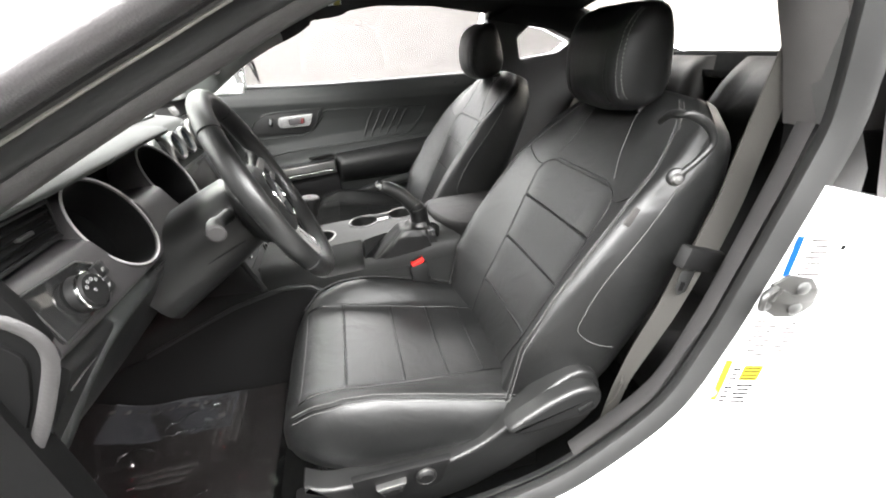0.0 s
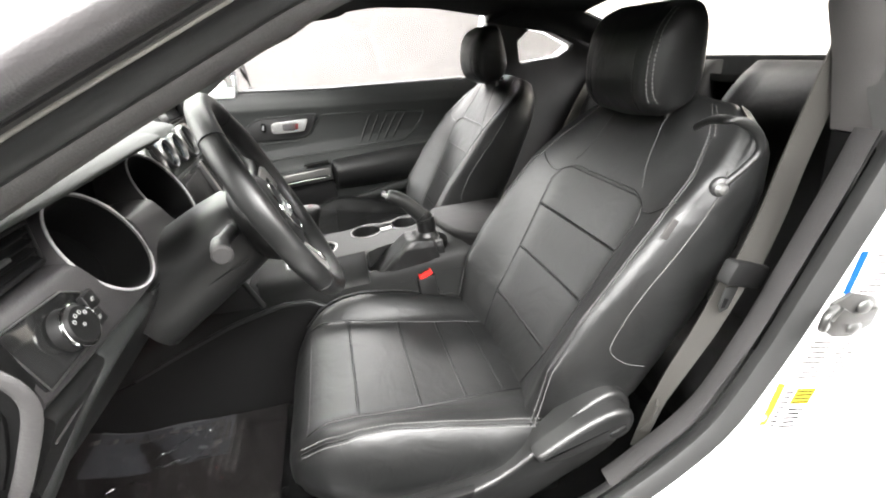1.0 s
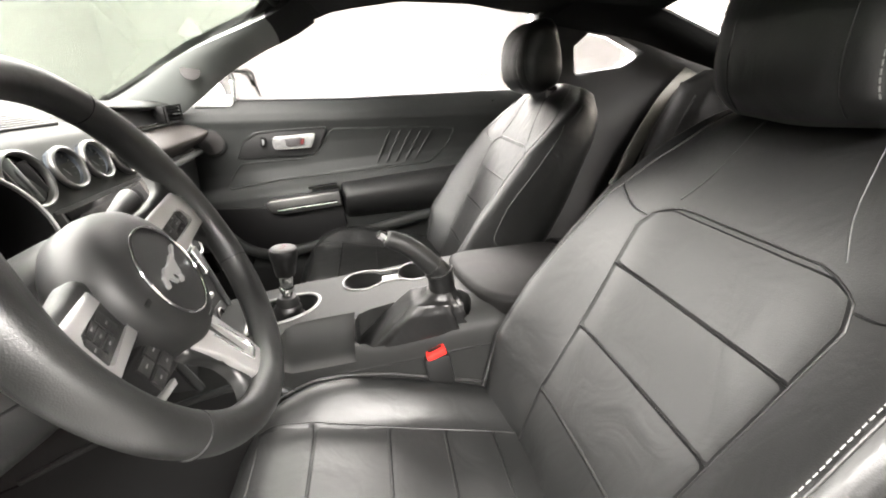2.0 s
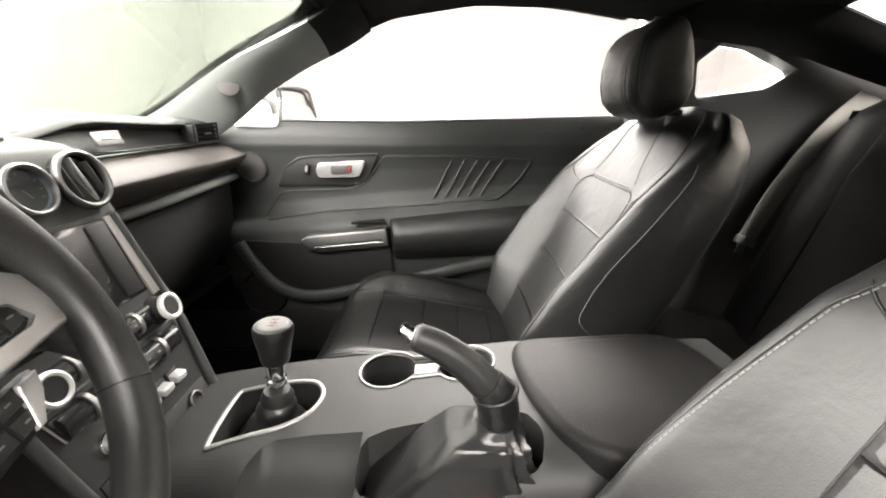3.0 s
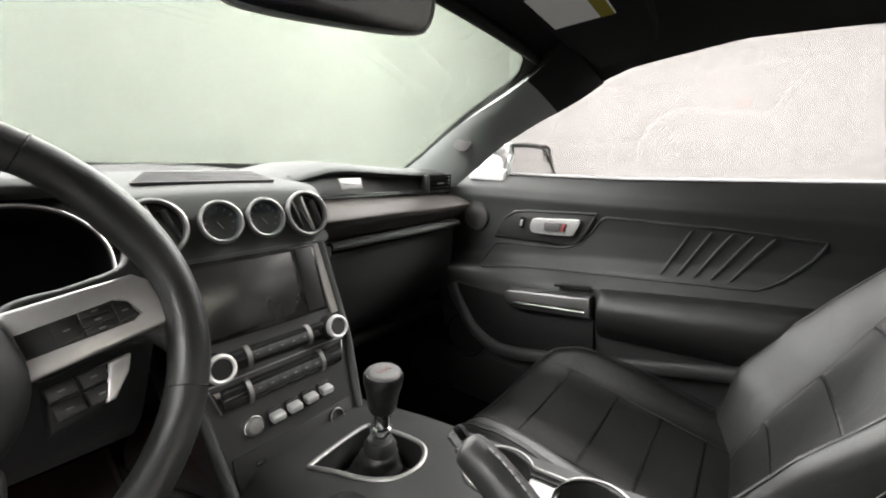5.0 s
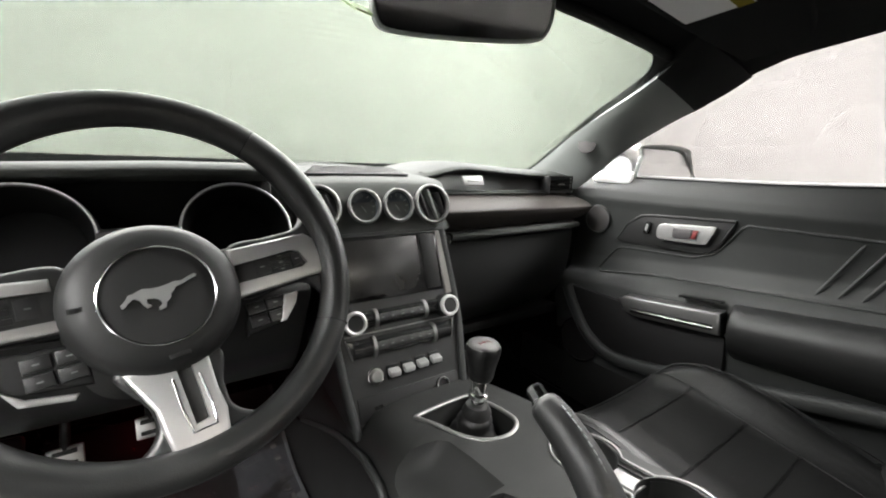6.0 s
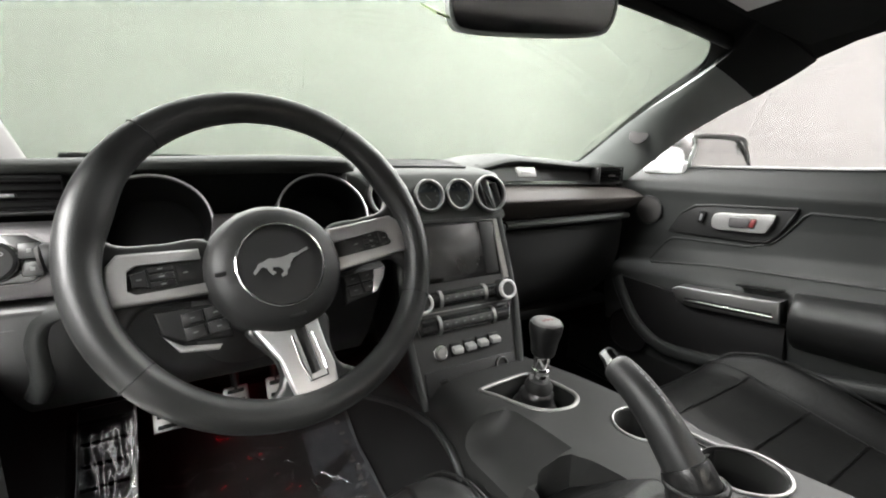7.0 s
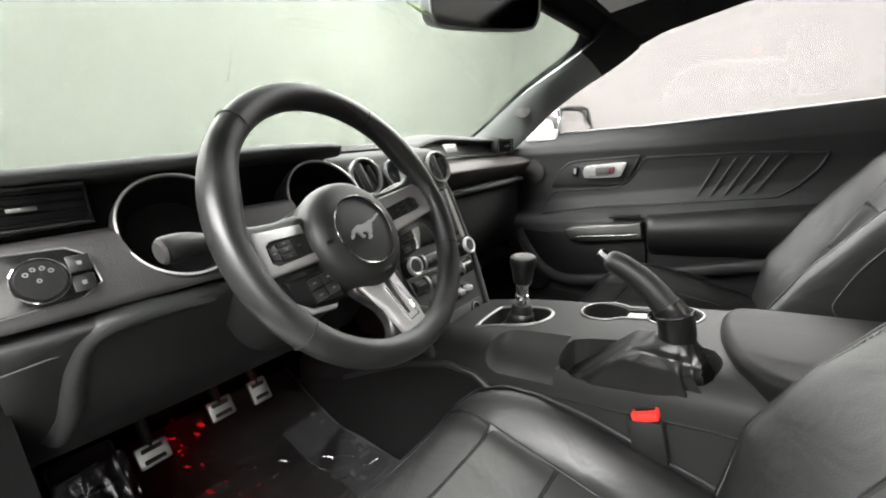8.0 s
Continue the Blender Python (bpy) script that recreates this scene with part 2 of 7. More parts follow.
def rbox(c, s, bev=0.004, seg=2, turn=None, bm=None):
    """A box with rounded edges, centre c, size s, turned by a matrix."""
    own = bmesh.new()
    bmesh.ops.create_cube(own, size=1)
    bmesh.ops.scale(own, vec=s, verts=own.verts)
    b = min(bev, min(s) * 0.45)
    if b > 0:
        bmesh.ops.bevel(own, geom=own.edges[:], offset=b, segments=seg, profile=0.5, affect="EDGES")
    m = Matrix.Translation(c) @ (turn.to_4x4() if turn is not None else Matrix.Identity(4))
    bmesh.ops.transform(own, matrix=m, verts=own.verts)
    if bm is None:
        return own
    me = bpy.data.meshes.new("tmp")
    own.to_mesh(me)
    own.free()
    bm.from_mesh(me)
    bpy.data.meshes.remove(me)
    return bm


def plate(pts, push, bev=0.003, seg=2):
    """A polygon pushed along a vector into a slab with rounded edges."""
    bm = bmesh.new()
    vs = [bm.verts.new(tuple(p)) for p in pts]
    f = bm.faces.new(vs)
    got = bmesh.ops.extrude_face_region(bm, geom=[f])
    moved = [g for g in got["geom"] if isinstance(g, bmesh.types.BMVert)]
    bmesh.ops.translate(bm, vec=push, verts=moved)
    if bev:
        moved_set = set(moved)
        edges = [e for e in bm.edges if e.verts[0] in moved_set and e.verts[1] in moved_set]
        bmesh.ops.bevel(bm, geom=edges, offset=bev, segments=seg, profile=0.5, affect="EDGES")
    return bm


def axes(n):
    """Two directions across n."""
    n = Vector(n).normalized()
    u = Vector((0, 1, 0)) - n * n.y
    if u.length < 0.1:
        u = Vector((1, 0, 0)) - n * n.x
    u.normalize()
    return n, u, n.cross(u)


def lathe(profile, c, n, seg=40, sx=1.0, close=True):
    """A turned form: profile of (radius, height along n), round c. A profile that ends off the axis is closed to its start."""
    n, u, v = axes(n)
    c = Vector(c)
    rings = [[c + n * h + u * (r * sx * math.cos(k * 2 * math.pi / seg)) + v * (r * math.sin(k * 2 * math.pi / seg)) for k in range(seg)] for r, h in profile]
    return loft(rings, True, close)


def ring(c, n, r0, r1, h, seg=48, sx=1.0):
    """A bezel: a rounded hoop between two radii, h high."""
    m = (r0 + r1) / 2
    w = (r1 - r0) / 2
    n, u, v = axes(n)
    c = Vector(c)
    rings = []
    for k in range(seg):
        a = k * 2 * math.pi / seg
        d = u * (math.cos(a) * sx) + v * math.sin(a)
        rings.append([c + d * (m + w * math.cos(b)) + n * (h * math.sin(b)) for b in [j * math.pi / 4 for j in range(8)]])
    rings.append(rings[0])
    bm = loft(rings, True, False)
    bmesh.ops.remove_doubles(bm, verts=bm.verts, dist=1e-6)
    return bm


def sheet(fn, nu, nv, thick):
    """A solid skin over fn(u, v), u and v from 0 to 1, thick inwards."""
    bm = bmesh.new()
    P = [[Vector(fn(i / nu, j / nv)) for j in range(nv + 1)] for i in range(nu + 1)]
    N = [[None] * (nv + 1) for _ in range(nu + 1)]
    for i in range(nu + 1):
        for j in range(nv + 1):
            a = P[min(i + 1, nu)][j] - P[max(i - 1, 0)][j]
            b = P[i][min(j + 1, nv)] - P[i][max(j - 1, 0)]
            N[i][j] = a.cross(b).normalized()
    A = [[bm.verts.new(p) for p in r] for r in P]
    B = [[bm.verts.new(P[i][j] - N[i][j] * thick) for j in range(nv + 1)] for i in range(nu + 1)]
    for i in range(nu):
        for j in range(nv):
            bm.faces.new((A[i][j], A[i + 1][j], A[i + 1][j + 1], A[i][j + 1]))
            bm.faces.new((B[i][j], B[i][j + 1], B[i + 1][j + 1], B[i + 1][j]))
    for i in range(nu):
        bm.faces.new((A[i][0], B[i][0], B[i + 1][0], A[i + 1][0]))
        bm.faces.new((A[i][nv], A[i + 1][nv], B[i + 1][nv], B[i][nv]))
    for j in range(nv):
        bm.faces.new((A[0][j], A[0][j + 1], B[0][j + 1], B[0][j]))
        bm.faces.new((A[nu][j], B[nu][j], B[nu][j + 1], A[nu][j + 1]))
    return bm


def pillow(fn, nu, nv, rise, edge=0.10, sink=0.002, crown=0.0):
    """A padded panel over fn(u, v): its rim dips under the surface that it sits on."""
    P = [[Vector(fn(i / nu, j / nv)) for j in range(nv + 1)] for i in range(nu + 1)]
    bm = bmesh.new()
    rows = []
    for i in range(nu + 1):
        row = []
        for j in range(nv + 1):
            a = P[min(i + 1, nu)][j] - P[max(i - 1, 0)][j]
            b = P[i][min(j + 1, nv)] - P[i][max(j - 1, 0)]
            n = a.cross(b).normalized()
            u, v = i / nu, j / nv
            e = min(u, 1 - u, v, 1 - v) / edge
            k = math.sqrt(max(0.0, 1 - (1 - min(e, 1)) ** 2))
            h = -sink + (rise + sink) * k + crown * 16 * u * (1 - u) * v * (1 - v)
            row.append(bm.verts.new(P[i][j] + n * h))
        rows.append(row)
    for i in range(nu):
        for j in range(nv):
            bm.faces.new((rows[i][j], rows[i + 1][j], rows[i + 1][j + 1], rows[i][j + 1]))
    return bm


def stitches(pts, r=0.0007, dash=0.0045, gap=0.002):
    """A row of short stitches along a curve."""
    P = [Vector(p) for p in pts]
    bm = bmesh.new()
    acc, nxt, on, run = 0.0, dash, True, [P[0]]
    for a, b in zip(P, P[1:]):
        L = (b - a).length
        pos = 0.0
        while acc + (L - pos) >= nxt:
            pos += nxt - acc
            acc = 0.0
            q = a.lerp(b, pos / L) if L else a
            if on:
                run.append(q)
                if len(run) > 1 and (run[-1] - run[0]).length > 1e-4:
                    tube([run[0], run[-1]], r, 5, bm=bm)
                nxt = gap
            else:
                run = [q]
                nxt = dash
            on = not on
        acc += L - pos
    return bm


def holes(bm, cutters):
    """Cuts the forms out of a mesh."""
    me = bpy.data.meshes.new("cut_base")
    bm.to_mesh(me)
    bm.free()
    base = new("cut_base", me)
    made = []
    for c in cutters:
        bmesh.ops.recalc_face_normals(c, faces=c.faces)
        cm = bpy.data.meshes.new("cutter")
        c.to_mesh(cm)
        c.free()
        co = new("cutter", cm)
        md = base.modifiers.new("cut", "BOOLEAN")
        md.operation, md.solver, md.object = "DIFFERENCE", "EXACT", co
        made.append((co, cm))
    bpy.context.view_layer.update()
    dg = bpy.context.evaluated_depsgraph_get()
    out = bmesh.new()
    out.from_mesh(base.evaluated_get(dg).to_mesh())
    bpy.data.objects.remove(base)
    bpy.data.meshes.remove(me)
    for co, cm in made:
        bpy.data.objects.remove(co)
        bpy.data.meshes.remove(cm)
    return out

# ---- the photo booth ----
def slab(name, c, s, material, label, category):
    return tagged(part(name, rbox(c, s, 0.0), material), label, category, kind="structure")


slab("floor", (0.5, 1.15, -0.05), (8.0, 10.4, 0.1), FLOOR, "grey smooth floor of a photo booth", "floor")
slab("ceiling", (0.5, 1.15, 3.55), (8.0, 10.4, 0.1), WALL, "white ceiling of the photo booth", "ceiling")
slab("wall_right", (0.5, 6.25, 1.75), (8.0, 0.1, 3.5), WALL, "plain white booth wall beside the car", "wall")
# left wall is out of view; dark so little light enters the open door
slab("wall_left", (0.5, -3.95, 1.75), (8.0, 0.1, 3.5), DIM_WALL, "unseen wall by the open door, darkened to dim that side", "wall")
slab("wall_rear", (4.45, 1.15, 1.75), (0.1, 10.4, 3.5), WALL, "plain white booth wall behind the car", "wall")
slab("wall_front", (-3.35, 3.35, 1.75), (0.1, 5.9, 3.5), WALL, "white booth wall ahead of the car", "wall")
tagged(part("wall_front_left", rbox((-3.30, -1.72, 1.75), (0.1, 4.34, 3.5), 0.0, turn=Euler((0, 0, radians(-1.2))).to_matrix()), WALL),
       "white booth wall panel set slightly forward", "wall", kind="structure")


# ---- the car's shell ----
car = thing("car_shell", "white two-door coupe with its driver door open", "car", kind="structure")


def lerp3(a, b, f):
    return Vector(a) * (1 - f) + Vector(b) * f


# roof lining, from window top to window top; its front edge is the windshield header
EDGE_X = [-0.02, 0.0, 0.12, 0.30, 0.50, 0.70, 0.86, 1.02]
EDGE_Z = [1.122, 1.132, 1.176, 1.202, 1.198, 1.172, 1.152, 1.138]


def lining(u, v):
    s = 2 * v - 1
    front = -0.02 + 0.022 * min(1.0, abs(s) / 0.7) ** 2
    x = front + u * (1.01 - front)
    ze = float(np.interp(x, EDGE_X, EDGE_Z))
    zc = 1.203 + 0.045 * math.sin(math.pi * min(1.0, u * 0.9)) - 0.004 * u
    return (x, s * (0.612 - 0.03 * u), ze + (zc - ze) * (1 - abs(s) ** 2.5))


part("headliner", sheet(lining, 36, 40, -0.012), HEADLINER, car, "black cloth roof lining", 60)
part("roof_panel", sheet(lambda u, v: (-0.03 + u * 1.12, (2 * v - 1) * 0.60, 1.30 + 0.02 * math.sin(math.pi * u) - 0.03 * (2 * v - 1) ** 2), 12, 12, 0.004), PAINT, car, "white roof skin")

# windshield pillars and side rails (right side, then the left one as it stands)
RAIL_L = [(-0.42, -0.660, 0.858), (-0.28, -0.650, 0.938), (-0.14, -0.640, 1.014), (0.0, -0.628, 1.087), (0.12, -0.616, 1.146), (0.26, -0.605, 1.194), (0.45, -0.595, 1.215), (0.66, -0.595, 1.195), (0.86, -0.595, 1.155)]


def rail(points, side, w, h, inner=1.0):
    rings = []
    P = spl(points, 40)
    for i, p in enumerate(P):
        p = Vector(p)
        a, b = Vector(P[max(i - 1, 0)]), Vector(P[min(i + 1, 39)])
        t = (b - a).normalized()
        up = Vector((0, 0, 1)) - t * t.z
        up.normalize()
        out = Vector((0, side, 0))
        f = i / 39
        hh = h * (1.0 + 0.5 * max(0, 0.3 - f))
        rings.append([p + out * (w * (cx * inner if cx < 0 else cx)) + up * (hh * cz) for cx, cz in
                      ((-0.50, -0.10), (-0.42, -0.45), (-0.2, -0.60), (0.15, -0.58), (0.45, -0.45), (0.62, 0.0), (0.55, 0.6), (0.1, 0.85), (-0.35, 0.70), (-0.52, 0.35))])
    return loft(rings)


WIN_EDGE = [(-0.36, 0.668, 0.922), (-0.276, 0.648, 0.978), (-0.20, 0.634, 1.035), (-0.10, 0.622, 1.090), (-0.003, 0.613, 1.132), (0.055, 0.606, 1.165)]
SHIELD_EDGE = [(-0.58, 0.645, 0.925), (-0.44, 0.607, 0.985), (-0.258, 0.550, 1.076), (-0.084, 0.480, 1.138), (0.001, 0.425, 1.168), (0.050, 0.395, 1.200)]
WE, SE = spl(WIN_EDGE, 25), spl(SHIELD_EDGE, 25)


def pillar_skin(u, v):
    k = min(24, int(round(u * 24)))
    p = WE[k] * (1 - v) + SE[k] * v
    b = 0.016 * math.sin(math.pi * v) ** 0.6
    return (p[0] + 0.5 * b, p[1] - 0.8 * b, p[2] - 0.2 * b)


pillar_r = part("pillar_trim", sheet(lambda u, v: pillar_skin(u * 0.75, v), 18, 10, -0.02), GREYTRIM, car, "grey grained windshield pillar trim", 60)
part("corner_lining", sheet(lambda u, v: Vector(pillar_skin(0.71 + 0.29 * u, 0.03 + 0.97 * v)) + Vector((0.003, -0.006, -0.003)) * 0.15, 7, 10, -0.020), HEADLINER, car, "black lining over the pillar's top", 60)
part("window_seal", sheet(lambda u, v: Vector(pillar_skin(u * 0.92, v * 0.08)) + Vector((0.001, -0.003, -0.001)), 23, 4, -0.012), SEAL, car, "black rubber seal along the pillar", 60)
part("windshield_edge", tube([Vector(p) + Vector((0.0, 0.004, 0.005)) for p in SE[2:23]], 0.012, 8), DARK, car, "black edge of the windshield", 60)
part("outer_pillar", rail([(x - 0.03, y + 0.060, z + 0.03) for x, y, z in WIN_EDGE[:5] + [(0.12, 0.60, 1.176), (0.30, 0.595, 1.202), (0.50, 0.595, 1.198), (0.70, 0.595, 1.172)]], 1, 0.045, 0.028), DARK, car, "black roof rail outside", 60)
pillar_l = part("pillar_trim", rail(RAIL_L, -1, 0.075, 0.075, 0.70), SHADED_TRIM, car, "windshield pillar trim with shade in its colour", 60)
# door seal and white body flange outside the left pillar
part("door_seal", tube(spl([(x, y - 0.034, z - 0.026) for x, y, z in RAIL_L], 40), 0.011, 8), SEAL, car, "black rubber door seal", 60)
part("body_pillar", tube(spl([(x, y - 0.075, z + 0.004) for x, y, z in RAIL_L], 40), 0.026, 10, flat=0.6, up=(0, 0, 1)), BRUSHED, car, "dark metal pillar outside", 60)
part("seal_groove", tube(spl([(x, y - 0.062, z - 0.008) for x, y, z in RAIL_L], 40), 0.006, 8), DARK, car, "dark gap along the pillar", 60)
part("seal_lip", tube(spl([(x, y - 0.055, z - 0.018) for x, y, z in RAIL_L], 40), 0.0016, 6), PALE_WEBBING, car, "thin pale lip of the door seal", 60)
# loudspeaker cover on the right pillar
spk_n = Vector((0.35, -0.88, 0.30)).normalized()
sp = part("pillar_speaker", lathe([(0.0, 0.004), (0.017, 0.004), (0.021, 0.002), (0.022, -0.004), (0.0, -0.004)], (-0.262, 0.559, 1.026), spk_n, 32), PILLARGREY, car, "round cloth-covered tweeter grille")
part("bezel", ring((-0.262, 0.559, 1.027), spk_n, 0.020, 0.0235, 0.002, 32), SHADED_TRIM, sp)
# black wedge between pillar and door mirror
part("mirror_wedge", plate([(-0.375, 0.70, 0.945), (-0.30, 0.70, 1.012), (-0.295, 0.70, 0.945)], (0, 0.02, 0), 0.003), DARK, car, "black triangular sail panel")


# glass
def windshield(u, v):
    s = 2 * v - 1
    bx, bz = -0.80 + 0.20 * s * s, 0.915
    tx, tz = -0.022 + 0.022 * s * s, 1.205 - 0.034 * s * s
    w = 0.66 + (0.44 - 0.66) * u + (0.090 * -s if s < 0 else 0.0)
    return (bx + (tx - bx) * u, s * w, bz + (tz - bz) * u + 0.012 * math.sin(math.pi * u))


ws = part("windshield", sheet(windshield, 14, 18, 0.004), WINDSHIELD, car, "green-tinted curved windshield")
ws.visible_shadow = False
SL = [Vector((p[0], -p[1] - 0.085, p[2])) for p in SE]
WL = [Vector((p[0], -p[1] - 0.030, p[2] - 0.01)) for p in WE]


def left_skin(u, v):
    k = min(24, int(round(u * 24)))
    p = WL[k] * (1 - v) + SL[k] * v
    b = 0.014 * math.sin(math.pi * v) ** 0.6
    return (p.x + 0.5 * b, p.y + 0.8 * b, p.z - 0.2 * b)


part("pillar_trim", sheet(left_skin, 24, 10, 0.012), SHADED_TRIM, car, "windshield pillar trim with shade in its colour", 60)
# rounded upper corners of the windshield opening
for side in (1, -1):
    a, c, b = (Vector(windshield(u, 0.5 + 0.5 * side * s)) for u, s in ((1.0, 0.70), (1.0, 1.0), (0.80, 1.0)))
    arc = [a * (1 - f) ** 2 + c * (2 * f * (1 - f)) + b * f * f for f in [k / 12 for k in range(13)]]
    bm = loft([[p + Vector((0.002, 0, -0.007)) for p in arc], [c + (p - c) * 0.02 + Vector((0.002, 0, -0.007)) for p in arc], [c + (p - c) * 0.02 + Vector((0, 0, 0.004)) for p in arc], [p + Vector((0, 0, 0.004)) for p in arc]], False, False)
    part("corner_lining", bm, DARK, car, "rounded black windshield corner", 60)
rows = [windshield(1.0, k / 30) for k in range(31)]
part("windshield_seal", tube([(x, y, z - 0.004) for x, y, z in rows], 0.011, 8), DARK, car, "black windshield header edge", 60)


def side_glass(u, v, side):
    x = -0.33 + 1.02 * u
    top = float(np.interp(x, [-0.33, -0.25, -0.14, 0.0, 0.12, 0.3, 0.5, 0.7], [0.95, 1.01, 1.075, 1.135, 1.175, 1.198, 1.195, 1.172]))
    z = 0.935 + (top - 0.935 + 0.01) * v
    return (x, side * (0.755 - (z - 0.935) * 0.52), z)


sg = part("side_window", sheet(lambda u, v: side_glass(u, v, 1), 20, 6, 0.004), SIDEGLASS, car, "clear frameless side window")
sg.visible_shadow = False

# right quarter: pillar between the door glass and the small window, trim with an opening for it
QW = [(0.835, 1.090), (0.878, 1.132), (0.955, 1.120), (1.070, 1.074), (1.02, 1.032), (0.865, 1.012)]


def quarter_trim(side):
    """The lined body side behind the door, with a hole for the small window."""
    bm = bmesh.new()
    outer = [(0.70, 1.20), (0.80, 1.19), (0.90, 1.175), (1.02, 1.14), (1.20, 1.07), (1.35, 1.02), (1.35, 0.80), (1.35, 0.30), (0.72, 0.30), (0.72, 0.60), (0.715, 0.93)]

    def y_at(x, z):
        return side * (0.69 - max(0.0, z - 0.93) * 0.42 - 0.07 * max(0, x - 0.9) + 0.02 * math.sin((z - 0.3) * 6))

    n = 44
    # rays from the window's middle keep the two outlines in step
    cx, cz = 0.945, 1.075
    O, I = [], []
    for k in range(n):
        a = k * 2 * math.pi / n
        d = (math.cos(a), math.sin(a))

        def cast(poly):
            best = None
            for (x0, z0), (x1, z1) in zip(poly, poly[1:] + poly[:1]):
                ex, ez = x1 - x0, z1 - z0
                den = d[0] * ez - d[1] * ex
                if abs(den) < 1e-9:
                    continue
                t = ((x0 - cx) * ez - (z0 - cz) * ex) / den
                s = ((x0 - cx) * d[1] - (z0 - cz) * d[0]) / den
                if t > 0 and -1e-6 <= s <= 1 + 1e-6 and (best is None or t < best):
                    best = t
            return (cx + d[0] * best, cz + d[1] * best)
        O.append(cast(outer))
        I.append(cast(QW))
    rings = []
    rings.append([(x, y_at(x, z) + side * 0.05, z) for x, z in I])
    rings.append([(x, y_at(x, z) + side * 0.006, z) for x, z in I])
    for f in (0.03, 0.1, 0.25, 0.45, 0.7, 1.0):
        rings.append([(a + (c - a) * f, y_at(a + (c - a) * f, b + (d - b) * f), b + (d - b) * f) for (a, b), (c, d) in zip(I, O)])
    rings.append([(x, y_at(x, z) + side * 0.05, z) for x, z in O])
    return loft(rings, True, False)


qt_r = part("quarter_trim", quarter_trim(1), QUARTER, car, "black moulded rear side trim, light put in its colour", 50)
qt_l = part("quarter_trim", quarter_trim(-1), QUARTER, car, "black moulded rear side trim, light put in its colour", 50)
for side in (1, -1):
    qg = part("quarter_window", plate([(x, side * (0.73 - (z - 0.93) * 0.42), z) for x, z in QW], (0, side * 0.004, 0), 0), SIDEGLASS, car, "small pointed rear side window")
    qg.visible_shadow = False

# rear: parcel shelf, rear window, roof pillars
part("parcel_shelf", sheet(lambda u, v: (1.20 + 0.65 * u, (2 * v - 1) * 0.60, 0.985 - 0.012 * u - 0.02 * math.sin(math.pi * u)), 6, 8, 0.02), CARPET, car, "black parcel shelf")


def rear_glass(u, v):
    s = 2 * v - 1
    return (1.0 + 0.75 * u, s * 0.462, 1.205 - 0.255 * u + 0.015 * math.sin(math.pi * u) - 0.018 * s * s)


rg = part("rear_window", sheet(rear_glass, 10, 10, 0.004), glass_mat("grey_rear_glass", (0.62, 0.60, 0.57)), car, "sloping rear window")
rg.visible_shadow = False
CA, CB = spl([(0.70, 0.590, 1.170), (0.86, 0.588, 1.150), (1.02, 0.575, 1.125), (1.20, 0.565, 1.072), (1.40, 0.57, 1.02), (1.70, 0.60, 0.95)], 25), spl([(0.80, 0.48, 1.225), (0.90, 0.468, 1.212), (1.0, 0.460, 1.185), (1.17, 0.452, 1.124), (1.36, 0.452, 1.062), (1.75, 0.46, 0.93)], 25)
for side in (1, -1):
    def rear_pillar(u, v, side=side):
        k = int(round(u * 24))
        p = CA[k] * (1 - v) + CB[k] * v
        b = 0.018 * math.sin(math.pi * v)
        return (p[0] - 0.3 * b, side * (p[1] - b), p[2] - 0.5 * b)
    part("rear_pillar", sheet(rear_pillar, 24, 8, 0.02 * -side), HEADLINER, car, "black lined rear roof pillar", 60)
part("rear_wall", rbox((1.36, 0, 0.66), (0.05, 1.36, 0.74), 0.01), CARPET, car, "black carpeted panel behind the rear seat")

# floor, firewall and sills
part("floor_carpet", sheet(lambda u, v: (-0.85 + 2.2 * u, (2 * v - 1) * 0.70, 0.245 + 0.28 * max(0, 1 - u * 5.5) ** 1.5), 40, 20, 0.02), CARPET, car, "black floor carpet")
part("firewall", rbox((-0.80, 0, 0.66), (0.04, 1.40, 0.60), 0.01), CARPET, car, "black carpeted firewall")
part("right_sill", rbox((0.2, 0.70, 0.33), (1.5, 0.07, 0.17), 0.02), PLASTIC, car, "black sill trim")
for side, front in ((-1, -0.20), (1, -0.36)):
    part("kick_panel", plate([(-0.80, side * 0.665, 0.26), (-0.80, side * 0.665, 0.93), (front - 0.03, side * 0.665, 0.93), (front, side * 0.665, 0.60), (front + 0.01, side * 0.665, 0.42), (front + 0.02, side * 0.665, 0.26)], (0, side * 0.03, 0), 0), MATT, car, "black plastic kick panel")
part("hood", sheet(lambda u, v: (-2.2 + 1.48 * u, (2 * v - 1) * 0.80, 0.86 + 0.065 * u ** 0.7 - 0.05 * (2 * v - 1) ** 2), 8, 10, 0.01), PAINT, car, "white hood")
part("cowl", rbox((-0.75, 0, 0.905), (0.16, 1.36, 0.03), 0.01), DARK, car, "black cowl under the windshield")
part("right_body_side", rbox((-0.1, 0.83, 0.62), (3.4, 0.05, 0.66), 0.02), PAINT, car, "white outer body side")

# left door opening: sill trim, seal and white painted jamb
JAMB = [(-0.40, 0.445), (-0.1, 0.437), (0.20, 0.440), (0.32, 0.455), (0.42, 0.492), (0.54, 0.585), (0.592, 0.695), (0.620, 0.790), (0.638, 0.860), (0.652, 0.915), (0.664, 0.975), (0.660, 1.03), (0.650, 1.09), (0.64, 1.16)]


